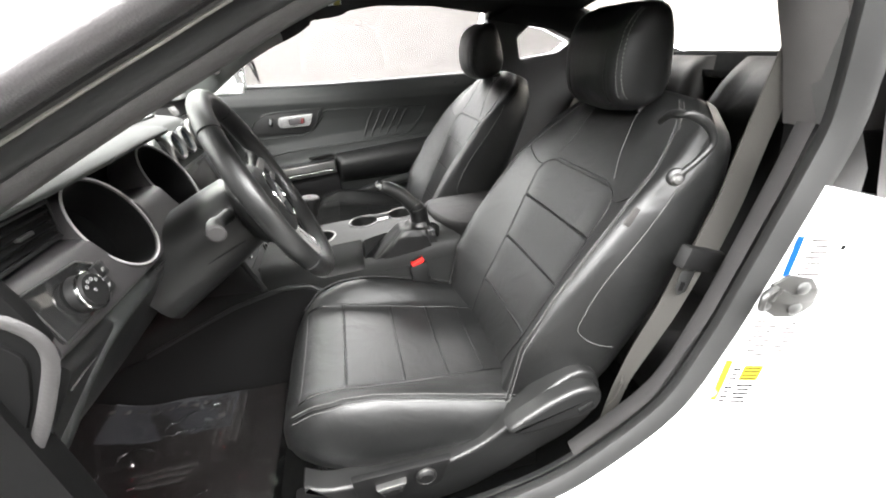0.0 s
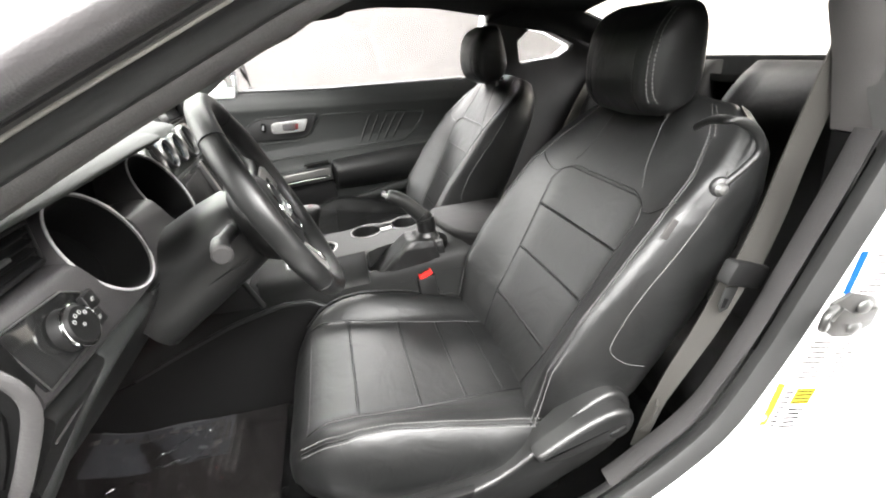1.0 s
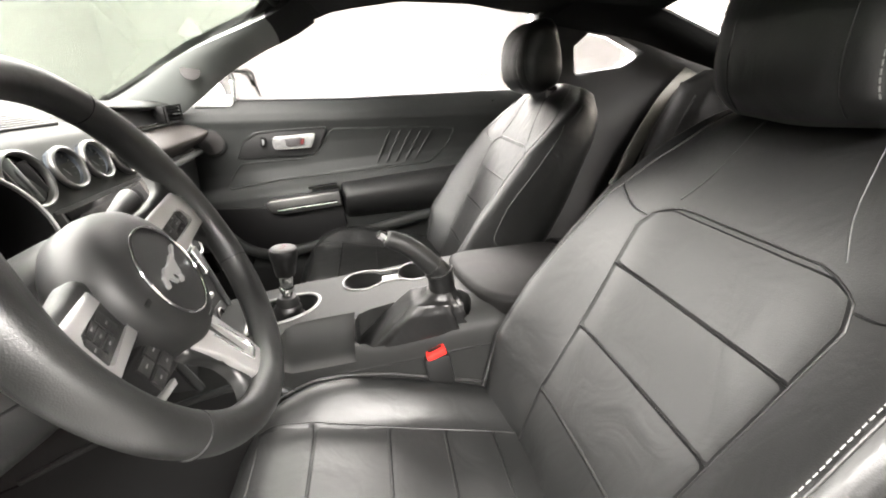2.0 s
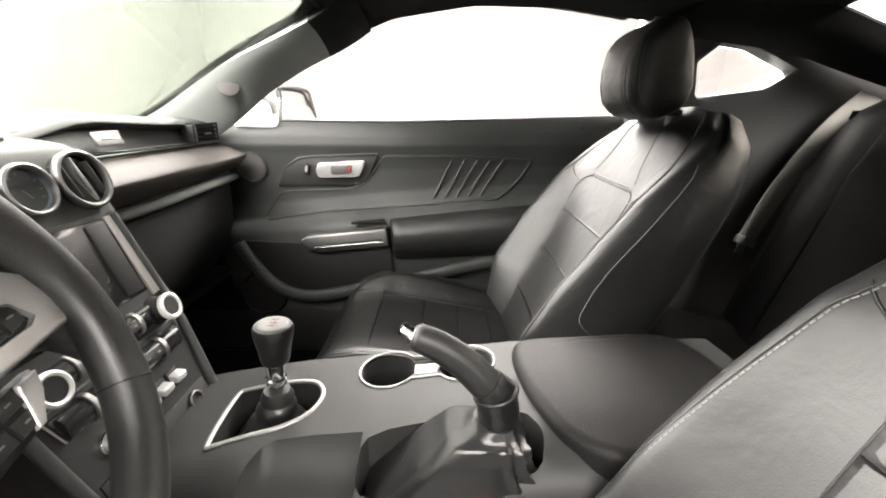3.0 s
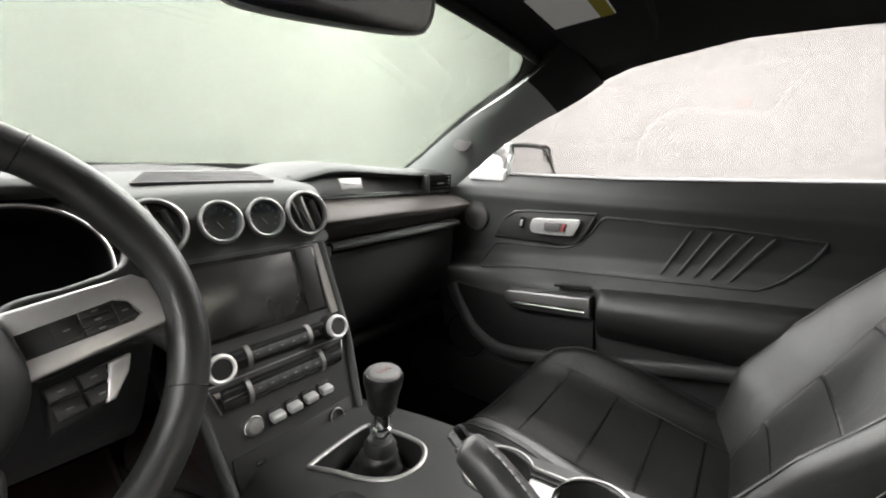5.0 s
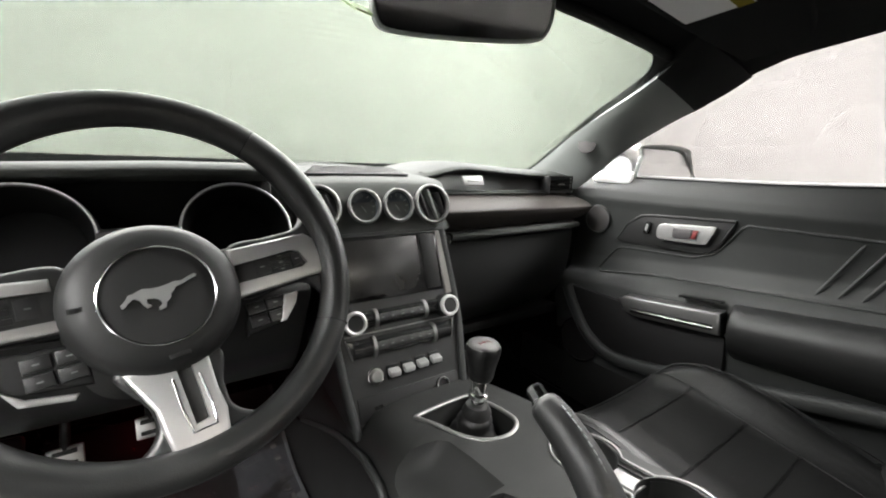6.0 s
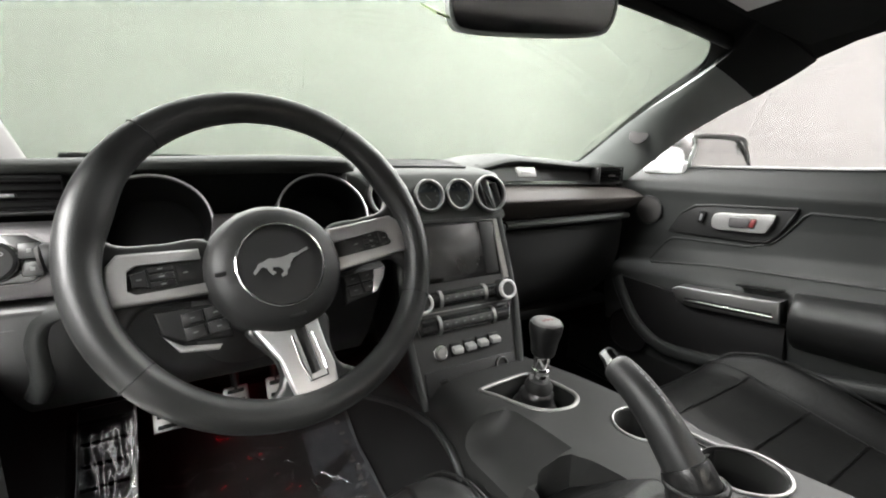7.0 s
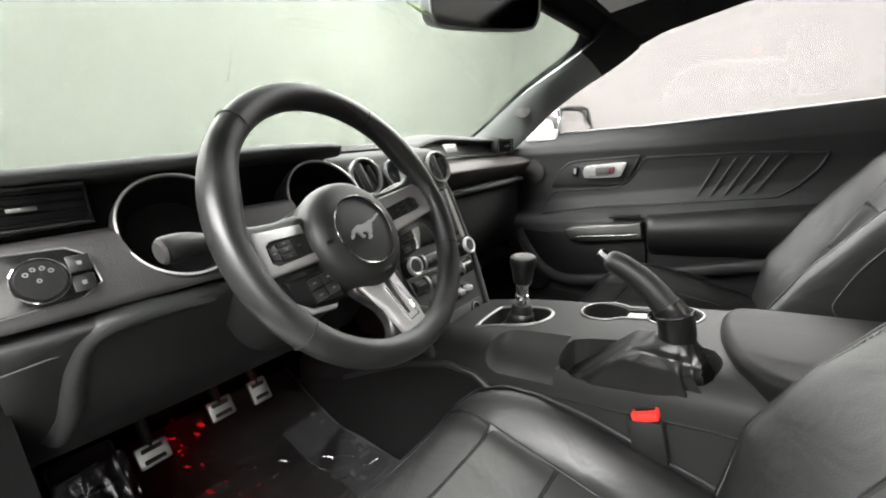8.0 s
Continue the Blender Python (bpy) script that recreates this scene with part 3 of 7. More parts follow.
def strip(path, offs, bm=None):
    """A moulding along the door opening. offs: (outwards from the opening, y) for each corner of its section."""
    P = spl(path, 60)
    rings = []
    for i, p in enumerate(P):
        a, b = P[max(i - 1, 0)], P[min(i + 1, 59)]
        t = (b - a) / np.linalg.norm(b - a)
        n = np.array([t[1], -t[0]])
        rings.append([(p[0] + n[0] * o, y, p[1] + n[1] * o) for o, y in offs])
    return loft(rings)


part("pillar_edge", strip(JAMB[4:11], [(0.008, -0.664), (-0.003, -0.676), (-0.008, -0.698), (0.012, -0.69), (0.045, -0.668)]), DARKTRIM, car, "dark trim edge of the pillar", 40)
part("sill_trim", strip(JAMB[:7], [(0.006, -0.682), (-0.004, -0.688), (-0.009, -0.700), (0.012, -0.698), (0.03, -0.686)]), PLASTIC, car, "black sill trim with a joint", 40)
part("door_seal", strip(JAMB, [(0.010, -0.700), (-0.012, -0.705), (-0.018, -0.720), (-0.006, -0.735), (0.012, -0.733)]), SEAL, car, "fat black rubber door seal", 60)
jamb_ob = part("door_jamb", strip(JAMB[:10], [(0.006, -0.70), (0.000, -0.735), (0.020, -0.742), (0.10, -0.750), (0.18, -0.765), (0.26, -0.81), (0.32, -0.88), (0.34, -0.86), (0.20, -0.70)]), PAINT, car, "white painted door jamb", 50)
part("rocker_panel", rbox((0.05, -0.80, 0.30), (1.1, 0.16, 0.16), 0.03), PAINT, car, "white rocker panel under the door opening")

# the driver door, swung wide open beside the camera's start
HX, HY, HA = -0.40, -0.84, radians(46)


def on_open_door(d, z, o=0.0):
    return Vector((HX + d * math.cos(HA) + o * math.sin(HA), HY - d * math.sin(HA) + o * math.cos(HA), z))


ddoor = thing("driver_door", "white driver door standing wide open", "door", (HX, HY, 0.25))
door_line = [(0.0, 0.30), (0.0, 0.88), (0.06, 0.95), (0.50, 0.97), (1.08, 0.96), (1.16, 0.90), (1.12, 0.60), (1.00, 0.34), (0.90, 0.28)]
part("outer_skin", plate([on_open_door(d, z, -0.07) for d, z in door_line], on_open_door(0, 0, -0.06) - on_open_door(0, 0, 0), 0.02, 3), PAINT, ddoor, "white painted outer skin")
part("door_panel", plate([on_open_door(0.04 + d * 0.94, 0.03 + z * 0.96, -0.068) for d, z in door_line], on_open_door(0, 0, 0.075) - on_open_door(0, 0, 0), 0.02, 3), SOFT, ddoor, "black soft inner panel")
part("armrest", rbox(on_open_door(0.66, 0.66, 0.03), (0.44, 0.06, 0.09), 0.02, turn=Euler((0, 0, -HA)).to_matrix()), LEATHER, ddoor, "padded black armrest")

# ---- front seats ----
SD = Vector((0.493, 0, 0.870))
SN = Vector((-0.870, 0, 0.493))
S0 = Vector((0.400, 0, 0.500))


def back_ring(s, cy, n=72, grow=1.0):
    """One level of the backrest: a closed outline, s metres up the back."""
    W = float(np.interp(s, [-0.08, 0.0, 0.10, 0.25, 0.37, 0.445, 0.495, 0.53], [0.195, 0.215, 0.232, 0.238, 0.234, 0.222, 0.196, 0.135]))
    b = float(np.interp(s, [-0.08, 0.0, 0.08, 0.18, 0.28, 0.37, 0.435, 0.52], [0.02, 0.045, 0.072, 0.072, 0.060, 0.046, 0.020, -0.02]))
    f0 = float(np.interp(s, [-0.08, 0.0, 0.2, 0.38, 0.48, 0.53], [-0.01, 0.0, 0.004, 0.012, 0.018, -0.008]))
    d = float(np.interp(s, [-0.08, 0.0, 0.3, 0.47, 0.53], [-0.13, -0.135, -0.115, -0.09, -0.07]))
    k = W / 0.235
    half = [(0.0, f0), (0.06, f0 + 0.001), (0.110, f0 + 0.004), (0.140, f0 + 0.22 * (b - f0) + 0.003), (0.170, f0 + 0.60 * (b - f0)), (0.195, f0 + 0.93 * (b - f0)), (0.207, b), (0.2150, b - 0.004), (0.222, b - 0.014),
            (0.231, b * 0.45 - 0.016), (0.2355, -0.045), (0.225, 0.8 * d), (0.18, d - 0.004), (0.09, d - 0.012)]
    pts = [(y * k, p) for y, p in half] + [(0.0, d - 0.014)] + [(-y * k, p) for y, p in half[:0:-1]]
    lift = s + 0.24 * max(0.0, s - 0.38)
    return [S0 + SD * lift + SN * p[1] * 1.0 + Vector((0, cy + p[0], 0)) for p in spl(pts, n, True)]


def back_face(cy):
    """A point of the backrest's front: y across, s up."""
    cache = {}

    def at(y, s):
        key = round(s, 5)
        if key not in cache:
            r = back_ring(s, cy, 288)
            cache[key] = sorted([(p.y - cy, p.x, p.z) for p in r[:56] + r[-56:]])
        rows = cache[key]
        ys = [q[0] for q in rows]
        return (float(np.interp(y, ys, [q[1] for q in rows])), cy + y, float(np.interp(y, ys, [q[2] for q in rows])))
    return at


def cushion_ring(x, cy, n=72):
    W = float(np.interp(x, [-0.045, -0.035, -0.015, 0.02, 0.06, 0.12, 0.30, 0.43], [0.120, 0.152, 0.180, 0.205, 0.220, 0.230, 0.232, 0.215]))
    top = float(np.interp(x, [-0.045, -0.035, -0.015, 0.02, 0.08, 0.2, 0.33, 0.43], [0.440, 0.468, 0.495, 0.512, 0.516, 0.503, 0.487, 0.468]))
    rise = float(np.interp(x, [-0.045, -0.02, 0.0, 0.03, 0.07, 0.13, 0.20, 0.30, 0.43], [0.0, 0.006, 0.016, 0.030, 0.040, 0.047, 0.042, 0.027, 0.012]))
    low = float(np.interp(x, [-0.045, -0.02, 0.04, 0.12, 0.43], [0.424, 0.402, 0.392, 0.394, 0.415]))
    k = W / 0.23
    half = [(0.0, top), (0.07, top + 0.001), (0.125, top + 0.004), (0.155, top + rise * 0.62), (0.180, top + rise), (0.205, top + rise * 0.86), (0.224, top + rise * 0.3 - 0.008),
            (0.230, top - 0.035), (0.226, (top + low) / 2 - 0.01), (0.20, low + 0.006), (0.10, low)]
    pts = [(y * k, z) for y, z in half] + [(0.0, low)] + [(-y * k, z) for y, z in half[:0:-1]]
    return [Vector((x, cy + p[0], p[1])) for p in spl(pts, n, True)]


def cushion_face(cy):
    cache = {}

    def at(y, x):
        key = round(x, 5)
        if key not in cache:
            r = cushion_ring(x, cy, 288)
            cache[key] = sorted([(p.y - cy, p.z) for p in r[:60] + r[-60:]])
        rows = cache[key]
        return (x, cy + y, float(np.interp(y, [q[0] for q in rows], [q[1] for q in rows])))
    return at


HEAD_UP, HEAD_FR = Vector((0.13, 0, 0.991)), Vector((-0.991, 0, 0.13))


def headrest_point(c, y, v, front=True):
    """A place on the headrest: y across, v from -1 at the foot to 1 at the crown. Its back slopes away towards the crown."""
    e = max(0.0, 1 - abs(v) ** 5.0) ** 0.45
    wid = (0.099 + 0.009 * v) * max(e, 0.02) ** 0.5
    if front:
        dep = float(np.interp(v, [-1, -0.7, -0.35, 0.0, 0.4, 0.75, 1.0], [0.032, 0.048, 0.057, 0.061, 0.058, 0.047, 0.032])) * max(e, 0.02)
    else:
        dep = float(np.interp(v, [-1, -0.6, -0.2, 0.3, 0.75, 1.0], [0.036, 0.064, 0.064, 0.046, 0.024, 0.012])) * max(e, 0.02)
    ca = min(1.0, abs(y) / wid) ** (1 / 0.42)
    d = dep * max(0.0, 1 - ca * ca) ** 0.33
    return c + Vector((0, math.copysign(min(abs(y), wid), y), 0)) + HEAD_UP * (0.086 * v) + HEAD_FR * (d if front else -d)


def headrest_form(c, cy):
    """A padded headrest, wider at the top, leaning with the back."""
    rings = []
    for v in np.linspace(-1, 1, 34):
        e = max(0.0, 1 - abs(v) ** 5.0) ** 0.45
        wid = (0.099 + 0.009 * v) * max(e, 0.02) ** 0.5
        row = []
        for k in range(64):
            a = k * 2 * math.pi / 64
            ca, sa = math.cos(a), math.sin(a)
            y = wid * math.copysign(abs(ca) ** 0.42, ca)
            p = headrest_point(c, y, v, sa >= 0)
            if sa > 0.15:
                p = p - HEAD_FR * (0.0022 * sum(math.exp(-((y - q) / 0.0035) ** 2) for q in (-0.056, 0.056)))
            row.append(p)
        rings.append(row)
    return loft(rings)


def make_seat(cy, driver):
    words = "black leather driver seat with light stitching" if driver else "black leather passenger bucket seat with seams"
    seat = thing("front_seat", words, "seat", (0.25, cy, 0.26), group="front seats")
    inb = 1 if driver else -1
    # backrest: main form, end of the top rounded by shrinking levels
    levels = list(np.linspace(-0.08, 0.46, 46)) + [0.475, 0.488, 0.500, 0.510, 0.518, 0.524, 0.528]
    back = part("backrest", loft([back_ring(s, cy) for s in levels]), LEATHER, seat, "smooth black leather backrest with side bolsters", 70)
    face = back_face(cy)
    seams = [-0.055, 0.062, 0.180, 0.285, 0.383]

    def half_width(s):
        return float(np.interp(s, [-0.055, -0.015, 0.06, 0.18, 0.30, 0.345, 0.372, 0.384], [0.088, 0.100, 0.117, 0.124, 0.133, 0.136, 0.124, 0.098]))

    for a, b in zip(seams, seams[1:]):
        part("insert_panel", pillow(lambda u, v, a=a, b=b: face((2 * u - 1) * half_width(a + (b - a) * v) * 0.995, a + 0.001 + (b - a - 0.002) * v), 30, 18, 0.0026, 0.14, 0.0012, crown=0.003), LEATHER_INSERT, back, "perforated leather insert", 70)
    for q in seams[1:-1]:
        part("insert_seam", tube([Vector(face(y, q)) + SN * 0.0002 for y in np.linspace(-half_width(q), half_width(q), 44)], 0.0011, 6), BOOT, back, "", 80)
    rim_line = [(half_width(s), s) for s in np.linspace(-0.05, 0.383, 60)]
    rim_line += [(y, 0.3865) for y in np.linspace(0.085, -0.085, 24)] + [(-y, s) for y, s in rim_line[::-1]]
    part("insert_edge", tube([Vector(face(y, s)) + SN * 0.0006 for y, s in rim_line], 0.0013, 6), BOOT, back, "deep seam round the insert", 80)
    for sgn in (-1, 1):
        # creases of the yoke under the headrest, and the short seam from the insert's corner to the edge
        run = spl([(0.056, 0.512), (0.066, 0.470), (0.080, 0.425), (0.100, 0.394)], 30)
        part("yoke_seam", tube([Vector(face(sgn * p[0], p[1])) + SN * 0.0002 for p in run], 0.0011, 6), LEATHER, back, "", 80)
        run = spl([(0.132, 0.362), (0.155, 0.364), (0.180, 0.378), (0.196, 0.390)], 24)
        part("yoke_seam", tube([Vector(face(sgn * p[0], p[1])) + SN * 0.0006 for p in run], 0.0014, 6), BOOT, back, "", 80)
    for sgn in (-1, 1):
        line = [Vector(face(sgn * float(np.interp(s, [-0.03, 0.15, 0.25, 0.36, 0.424, 0.48, 0.505, 0.522], [0.208, 0.209, 0.206, 0.199, 0.182, 0.149, 0.124, 0.100])), s)) + SN * 0.0008 for s in np.linspace(-0.03, 0.520, 110)]
        light = THREAD if driver else SEAMGREY
        part("piping", tube(line, 0.0014, 6), LEATHER, back, "", 80)
        part("stitching", stitches([p + Vector((0.0020, -sgn * 0.0045, 0.001)) + SN * 0.0010 for p in line]), light, back, "light grey stitching" if driver else "")
        part("stitching", stitches([p + Vector((0.004, sgn * 0.0030, 0.0)) + SN * 0.0002 for p in line]), light, back)
    # curved seam on the flank
    for sgn in (-1, 1):
        fl = []
        for s, p in ((0.445, 0.005), (0.421, 0.004), (0.350, 0.016), (0.249, 0.028), (0.185, 0.026), (0.157, 0.012), (0.147, -0.022), (0.152, -0.070)):
            r = [q for q in back_ring(s, cy, 288) if (q.y - cy) * sgn > 0.1]
            far = max((q.y - cy) * sgn for q in r)
            r = [q for q in r if (q.y - cy) * sgn > far - 0.018]
            best = min(r, key=lambda q: abs((q - S0 - SD * (q - S0).dot(SD)).dot(SN) - p))
            fl.append(best + Vector((0, sgn * 0.0006, 0)))
        part("flank_seam", tube(spl(fl, 40), 0.0009, 5), SEAMGREY, back, "thin flank seam", 80)
    # cushion
    xs = [-0.045, -0.043, -0.039, -0.034, -0.027, -0.02, -0.01, 0.0] + list(np.linspace(0.015, 0.43, 32))
    cush = part("cushion", loft([cushion_ring(x, cy) for x in xs]), LEATHER, seat, "smooth black leather seat cushion", 70)
    cface = cushion_face(cy)
    cseams = [-0.004, 0.080, 0.187, 0.272, 0.348, 0.415]

    def seat_width(x):
        return float(np.interp(x, [0.0, 0.10, 0.20, 0.30, 0.42], [0.142, 0.136, 0.128, 0.118, 0.108]))

    for a, b in zip(cseams, cseams[1:]):
        part("insert_panel", pillow(lambda u, v, a=a, b=b: cface((2 * u - 1) * seat_width(a + (b - a) * v), a + 0.001 + (b - a - 0.002) * v), 30, 18, 0.0026, 0.14, 0.0012, crown=0.004), LEATHER_INSERT, cush, "perforated leather insert", 70)
    for sgn in (-1, 1):
        part("insert_edge", tube([Vector(cface(sgn * seat_width(x), x)) + Vector((0, 0, 0.0006)) for x in np.linspace(-0.002, 0.41, 50)], 0.0016, 6), BOOT, cush, "", 80)
    for sgn in (-1, 1):
        line = [Vector(cface(sgn * float(np.interp(x, [-0.012, 0.02, 0.06, 0.19, 0.40], [0.168, 0.186, 0.197, 0.207, 0.210])), x)) + Vector((0, 0, 0.0012)) for x in np.linspace(-0.012, 0.40, 80)]
        part("piping", tube(line, 0.0016, 6), LEATHER, cush, "", 80)
        part("stitching", stitches([p + Vector((0, -sgn * 0.006, 0.003)) for p in line]), THREAD if driver and sgn < 0 else LEATHER, cush, "light grey stitching" if driver and sgn < 0 else "")
        part("stitching", stitches([p + Vector((0, sgn * 0.004, -0.004)) for p in line]), THREAD if driver and sgn < 0 else LEATHER, cush)
    # headrest on two posts
    hc = Vector((0.620 if driver else 0.613, cy, 1.040 if driver else 1.048))
    hr = part("headrest", headrest_form(hc, cy), LEATHER, seat, "padded leather headrest with two stitched seams", 70)
    for sgn in (-1, 1):
        for off in (0.080, 0.0865):
            st = [headrest_point(hc, sgn * off, v) + HEAD_FR * 0.0006 for v in np.linspace(-0.72, 0.80, 44)]
            part("stitching", stitches(st), THREAD if driver else SEAMGREY, hr, "light grey stitching" if driver else "")
        st = [headrest_point(hc, sgn * 0.056, v) - HEAD_FR * 0.0012 for v in np.linspace(-0.9, 0.9, 44)]
        part("headrest_seam", tube(st, 0.0009, 5), BOOT, hr, "", 80)
    for sgn in (-1, 1):
        part("headrest_post", tube([(0.645, cy + sgn * 0.055, 0.99), (0.645, cy + sgn * 0.055, 0.93)], 0.0055, 12), SATIN, seat, "metal headrest post")
        part("post_collar", rbox((0.648, cy + sgn * 0.055, 0.978), (0.030, 0.026, 0.012), 0.004), DARK, seat, "black post collar")
    # seat base, rails and side shield
    part("seat_base", rbox((0.20, cy, 0.355), (0.38, 0.36, 0.07), 0.02), DARK, seat, "black seat frame")
    for sgn in (-1, 1):
        part("seat_rail", rbox((0.20, cy + sgn * 0.17, 0.295), (0.48, 0.035, 0.05), 0.004), DARK, seat, "dark steel seat rail")
    for sgn in (-1, 1):
        yo = cy + sgn * 0.232
        outline = [(0.00, 0.445), (0.04, 0.425), (0.16, 0.42), (0.26, 0.435), (0.335, 0.475), (0.40, 0.535), (0.455, 0.572), (0.495, 0.565), (0.512, 0.525), (0.505, 0.470), (0.47, 0.435), (0.40, 0.40), (0.33, 0.365), (0.24, 0.335), (0.10, 0.335), (0.055, 0.365)]
        part("side_shield", plate([(p[0], yo - sgn * 0.02, p[1]) for p in spl(outline, 60, True)], (0, sgn * 0.038, 0), 0.008, 3), PLASTIC, seat, "black plastic seat side shield", 50)
    if driver:
        yo = cy - 0.255
        pod = [(0.075, 0.447), (0.240, 0.450), (0.222, 0.398), (0.190, 0.384), (0.100, 0.384), (0.080, 0.404)]
        sh = part("switch_pod", plate([(x, yo + 0.006, z) for x, z in pod], (0, -0.012, 0), 0.004), DARK, seat, "black switch pod")
        part("seat_switch", plate([(0.112, yo - 0.004, 0.429), (0.162, yo - 0.004, 0.433), (0.154, yo - 0.004, 0.412), (0.123, yo - 0.004, 0.410)], (0, -0.014, 0), 0.004), SATIN, sh, "satin seat switch")
        part("switch_face", plate([(0.119, yo - 0.014, 0.426), (0.154, yo - 0.014, 0.429), (0.149, yo - 0.014, 0.416), (0.127, yo - 0.014, 0.414)], (0, -0.0065, 0), 0.001), DARK, sh)
        part("lumbar_ring", ring((0.195, yo - 0.010, 0.428), (0, -1, 0), 0.0145, 0.0175, 0.003), SATIN, sh, "satin ring of the lumbar switch")
        part("lumbar_switch", lathe([(0.0, 0.008), (0.011, 0.008), (0.014, 0.005), (0.0145, -0.006), (0.0, -0.006)], (0.195, yo - 0.008, 0.428), (0, -1, 0)), DARK, sh)
        lever = [(0.335, 0.497), (0.40, 0.540), (0.455, 0.560), (0.492, 0.552), (0.500, 0.520), (0.480, 0.498), (0.43, 0.492), (0.38, 0.482)]
        part("recline_lever", plate([(p[0], yo + 0.008, p[1]) for p in spl(lever, 40, True)], (0, -0.028, 0), 0.010, 4), PLASTIC, seat, "black recline lever", 50)
        part("lever_notch", rbox((0.470, yo - 0.020, 0.520), (0.028, 0.006, 0.012), 0.002, turn=Euler((0, radians(-25), 0)).to_matrix()), DARK, seat)
        # belt guide strap on the shoulder
        strap = spl([(0.612, cy - 0.150, 0.955), (0.585, cy - 0.195, 0.972), (0.566, cy - 0.236, 0.979), (0.580, cy - 0.248, 0.976), (0.605, cy - 0.249, 0.960), (0.615, cy - 0.249, 0.940), (0.601, cy - 0.248, 0.921), (0.570, cy - 0.247, 0.896)], 48)
        part("belt_guide", tube(strap, 0.0062, 10, flat=0.75, up=(0.5, -0.7, -0.5)), LEATHER, seat, "black leather seat belt guide loop", 80)
        part("guide_end", lathe([(0.0, 0.005), (0.011, 0.004), (0.013, 0.0), (0.012, -0.004), (0.0, -0.004)], (0.571, cy - 0.246, 0.897), (-0.2, -1, 0.1), 24), LEATHER, seat, "rounded end of the guide loop", 60)
        part("guide_button", lathe([(0.0, 0.006), (0.006, 0.005), (0.009, 0.0), (0.0, -0.003)], (0.569, cy - 0.251, 0.895), (-0.2, -1, 0.1), 20), SATIN, seat, "round metal stud")
        part("airbag_tag", rbox((0.535, cy - 0.219, 0.832), (0.012, 0.003, 0.030), 0.001, turn=Euler((0, radians(28), radians(0))).to_matrix()), PILLARGREY, seat, "small embossed cloth tag")
    return seat


make_seat(-0.36, True)
make_seat(0.388, False)

# ---- dashboard ----
dash = thing("dashboard", "black soft dashboard with round vents and gauges", "dashboard", (-0.45, 0, 0.5))


def profile_loft(stations, n=60):
    """A body swept across the car: stations of (y, outline of (x, z)), smoothly joined, same number of corners each."""
    return loft([[(x, y, z) for x, z in out] for y, out in stations])


def soft(outline, step=3):
    """Rounds an outline by cutting its corners twice."""
    P = [np.array(p, float) for p in outline]
    for _ in range(2):
        Q = []
        for a, b in zip(P, P[1:] + P[:1]):
            Q += [a * 0.82 + b * 0.18, a * 0.18 + b * 0.82]
        P = Q
    return [tuple(p) for p in P]


def shift(outline, dx, dz, kz=1.0):
    return [(x + dx, 0.9 + (z - 0.9) * kz + dz) for x, z in outline]


# passenger half: upper pad with a brow, recessed band, bulging roll, lower glovebox
PAD_OUT = [(-0.72, 0.90), (-0.70, 0.935), (-0.56, 0.962), (-0.44, 0.968), (-0.36, 0.966), (-0.322, 0.958), (-0.312, 0.950), (-0.322, 0.944), (-0.345, 0.940), (-0.40, 0.90)]
stations = []
for y in np.linspace(-0.22, 0.630, 24):
    f = max(0, (y - 0.05) / 0.6)
    stations.append((y, soft(shift(PAD_OUT, -0.045 * f * f + 0.02 * max(0, -y) , -0.012 * f + 0.010 * math.exp(-((y - 0.18) / 0.2) ** 2) - 0.022 * max(0.0, min(1.0, (0.20 - y) / 0.10))))))
part("top_pad", profile_loft(stations), PAD, dash, "soft top pad with a brow, reflected light in its grey", 60)
ROLL_OUT = [(-0.42, 0.930), (-0.345, 0.922), (-0.318, 0.900), (-0.304, 0.897), (-0.298, 0.901), (-0.290, 0.898), (-0.262, 0.892), (-0.236, 0.880), (-0.229, 0.874), (-0.236, 0.862), (-0.262, 0.838), (-0.284, 0.826), (-0.40, 0.815)]
stations = []
for y in np.linspace(-0.20, 0.617, 28):
    f = max(0, (y - 0.05) / 0.6)
    stations.append((y, soft(shift(ROLL_OUT, 0.010 - 0.054 * f ** 1.5 - 0.012 * max(0, 0.05 - y) / 0.25, -0.010 * f, 1.0 - 0.1 * f))))
part("passenger_roll", profile_loft(stations), ROLL, dash, "padded roll over the glovebox with a grey sheen", 60)
GLOVE = [(-0.44, 0.835), (-0.290, 0.832), (-0.276, 0.828), (-0.274, 0.812), (-0.284, 0.808), (-0.286, 0.802), (-0.280, 0.797), (-0.285, 0.70), (-0.315, 0.62), (-0.37, 0.560), (-0.50, 0.545)]
stations = []
for y in np.linspace(0.085, 0.612, 10):
    f = (y - 0.05) / 0.6
    stations.append((y, soft(shift(GLOVE, -0.045 * f ** 1.5, -0.005 * f))))
glove = part("glovebox", profile_loft(stations), PLASTIC, dash, "black glovebox with a light trim ledge", 50)
part("glovebox_ledge", tube([(-0.262 - 0.045 * ((y - 0.05) / 0.6) ** 1.5, y, 0.818 - 0.005 * (y - 0.05) / 0.6) for y in np.linspace(0.14, 0.60, 14)], 0.011, 10, flat=0.8, up=(0, 0, 1)), PAD, glove, "grey ledge strip", 60)
part("ledge_end", rbox((-0.262, 0.118, 0.812), (0.018, 0.040, 0.022), 0.006), PAD, glove, "", 60)
part("glovebox_latch", rbox((-0.268, 0.115, 0.788), (0.012, 0.030, 0.022), 0.003), PLASTIC, glove)
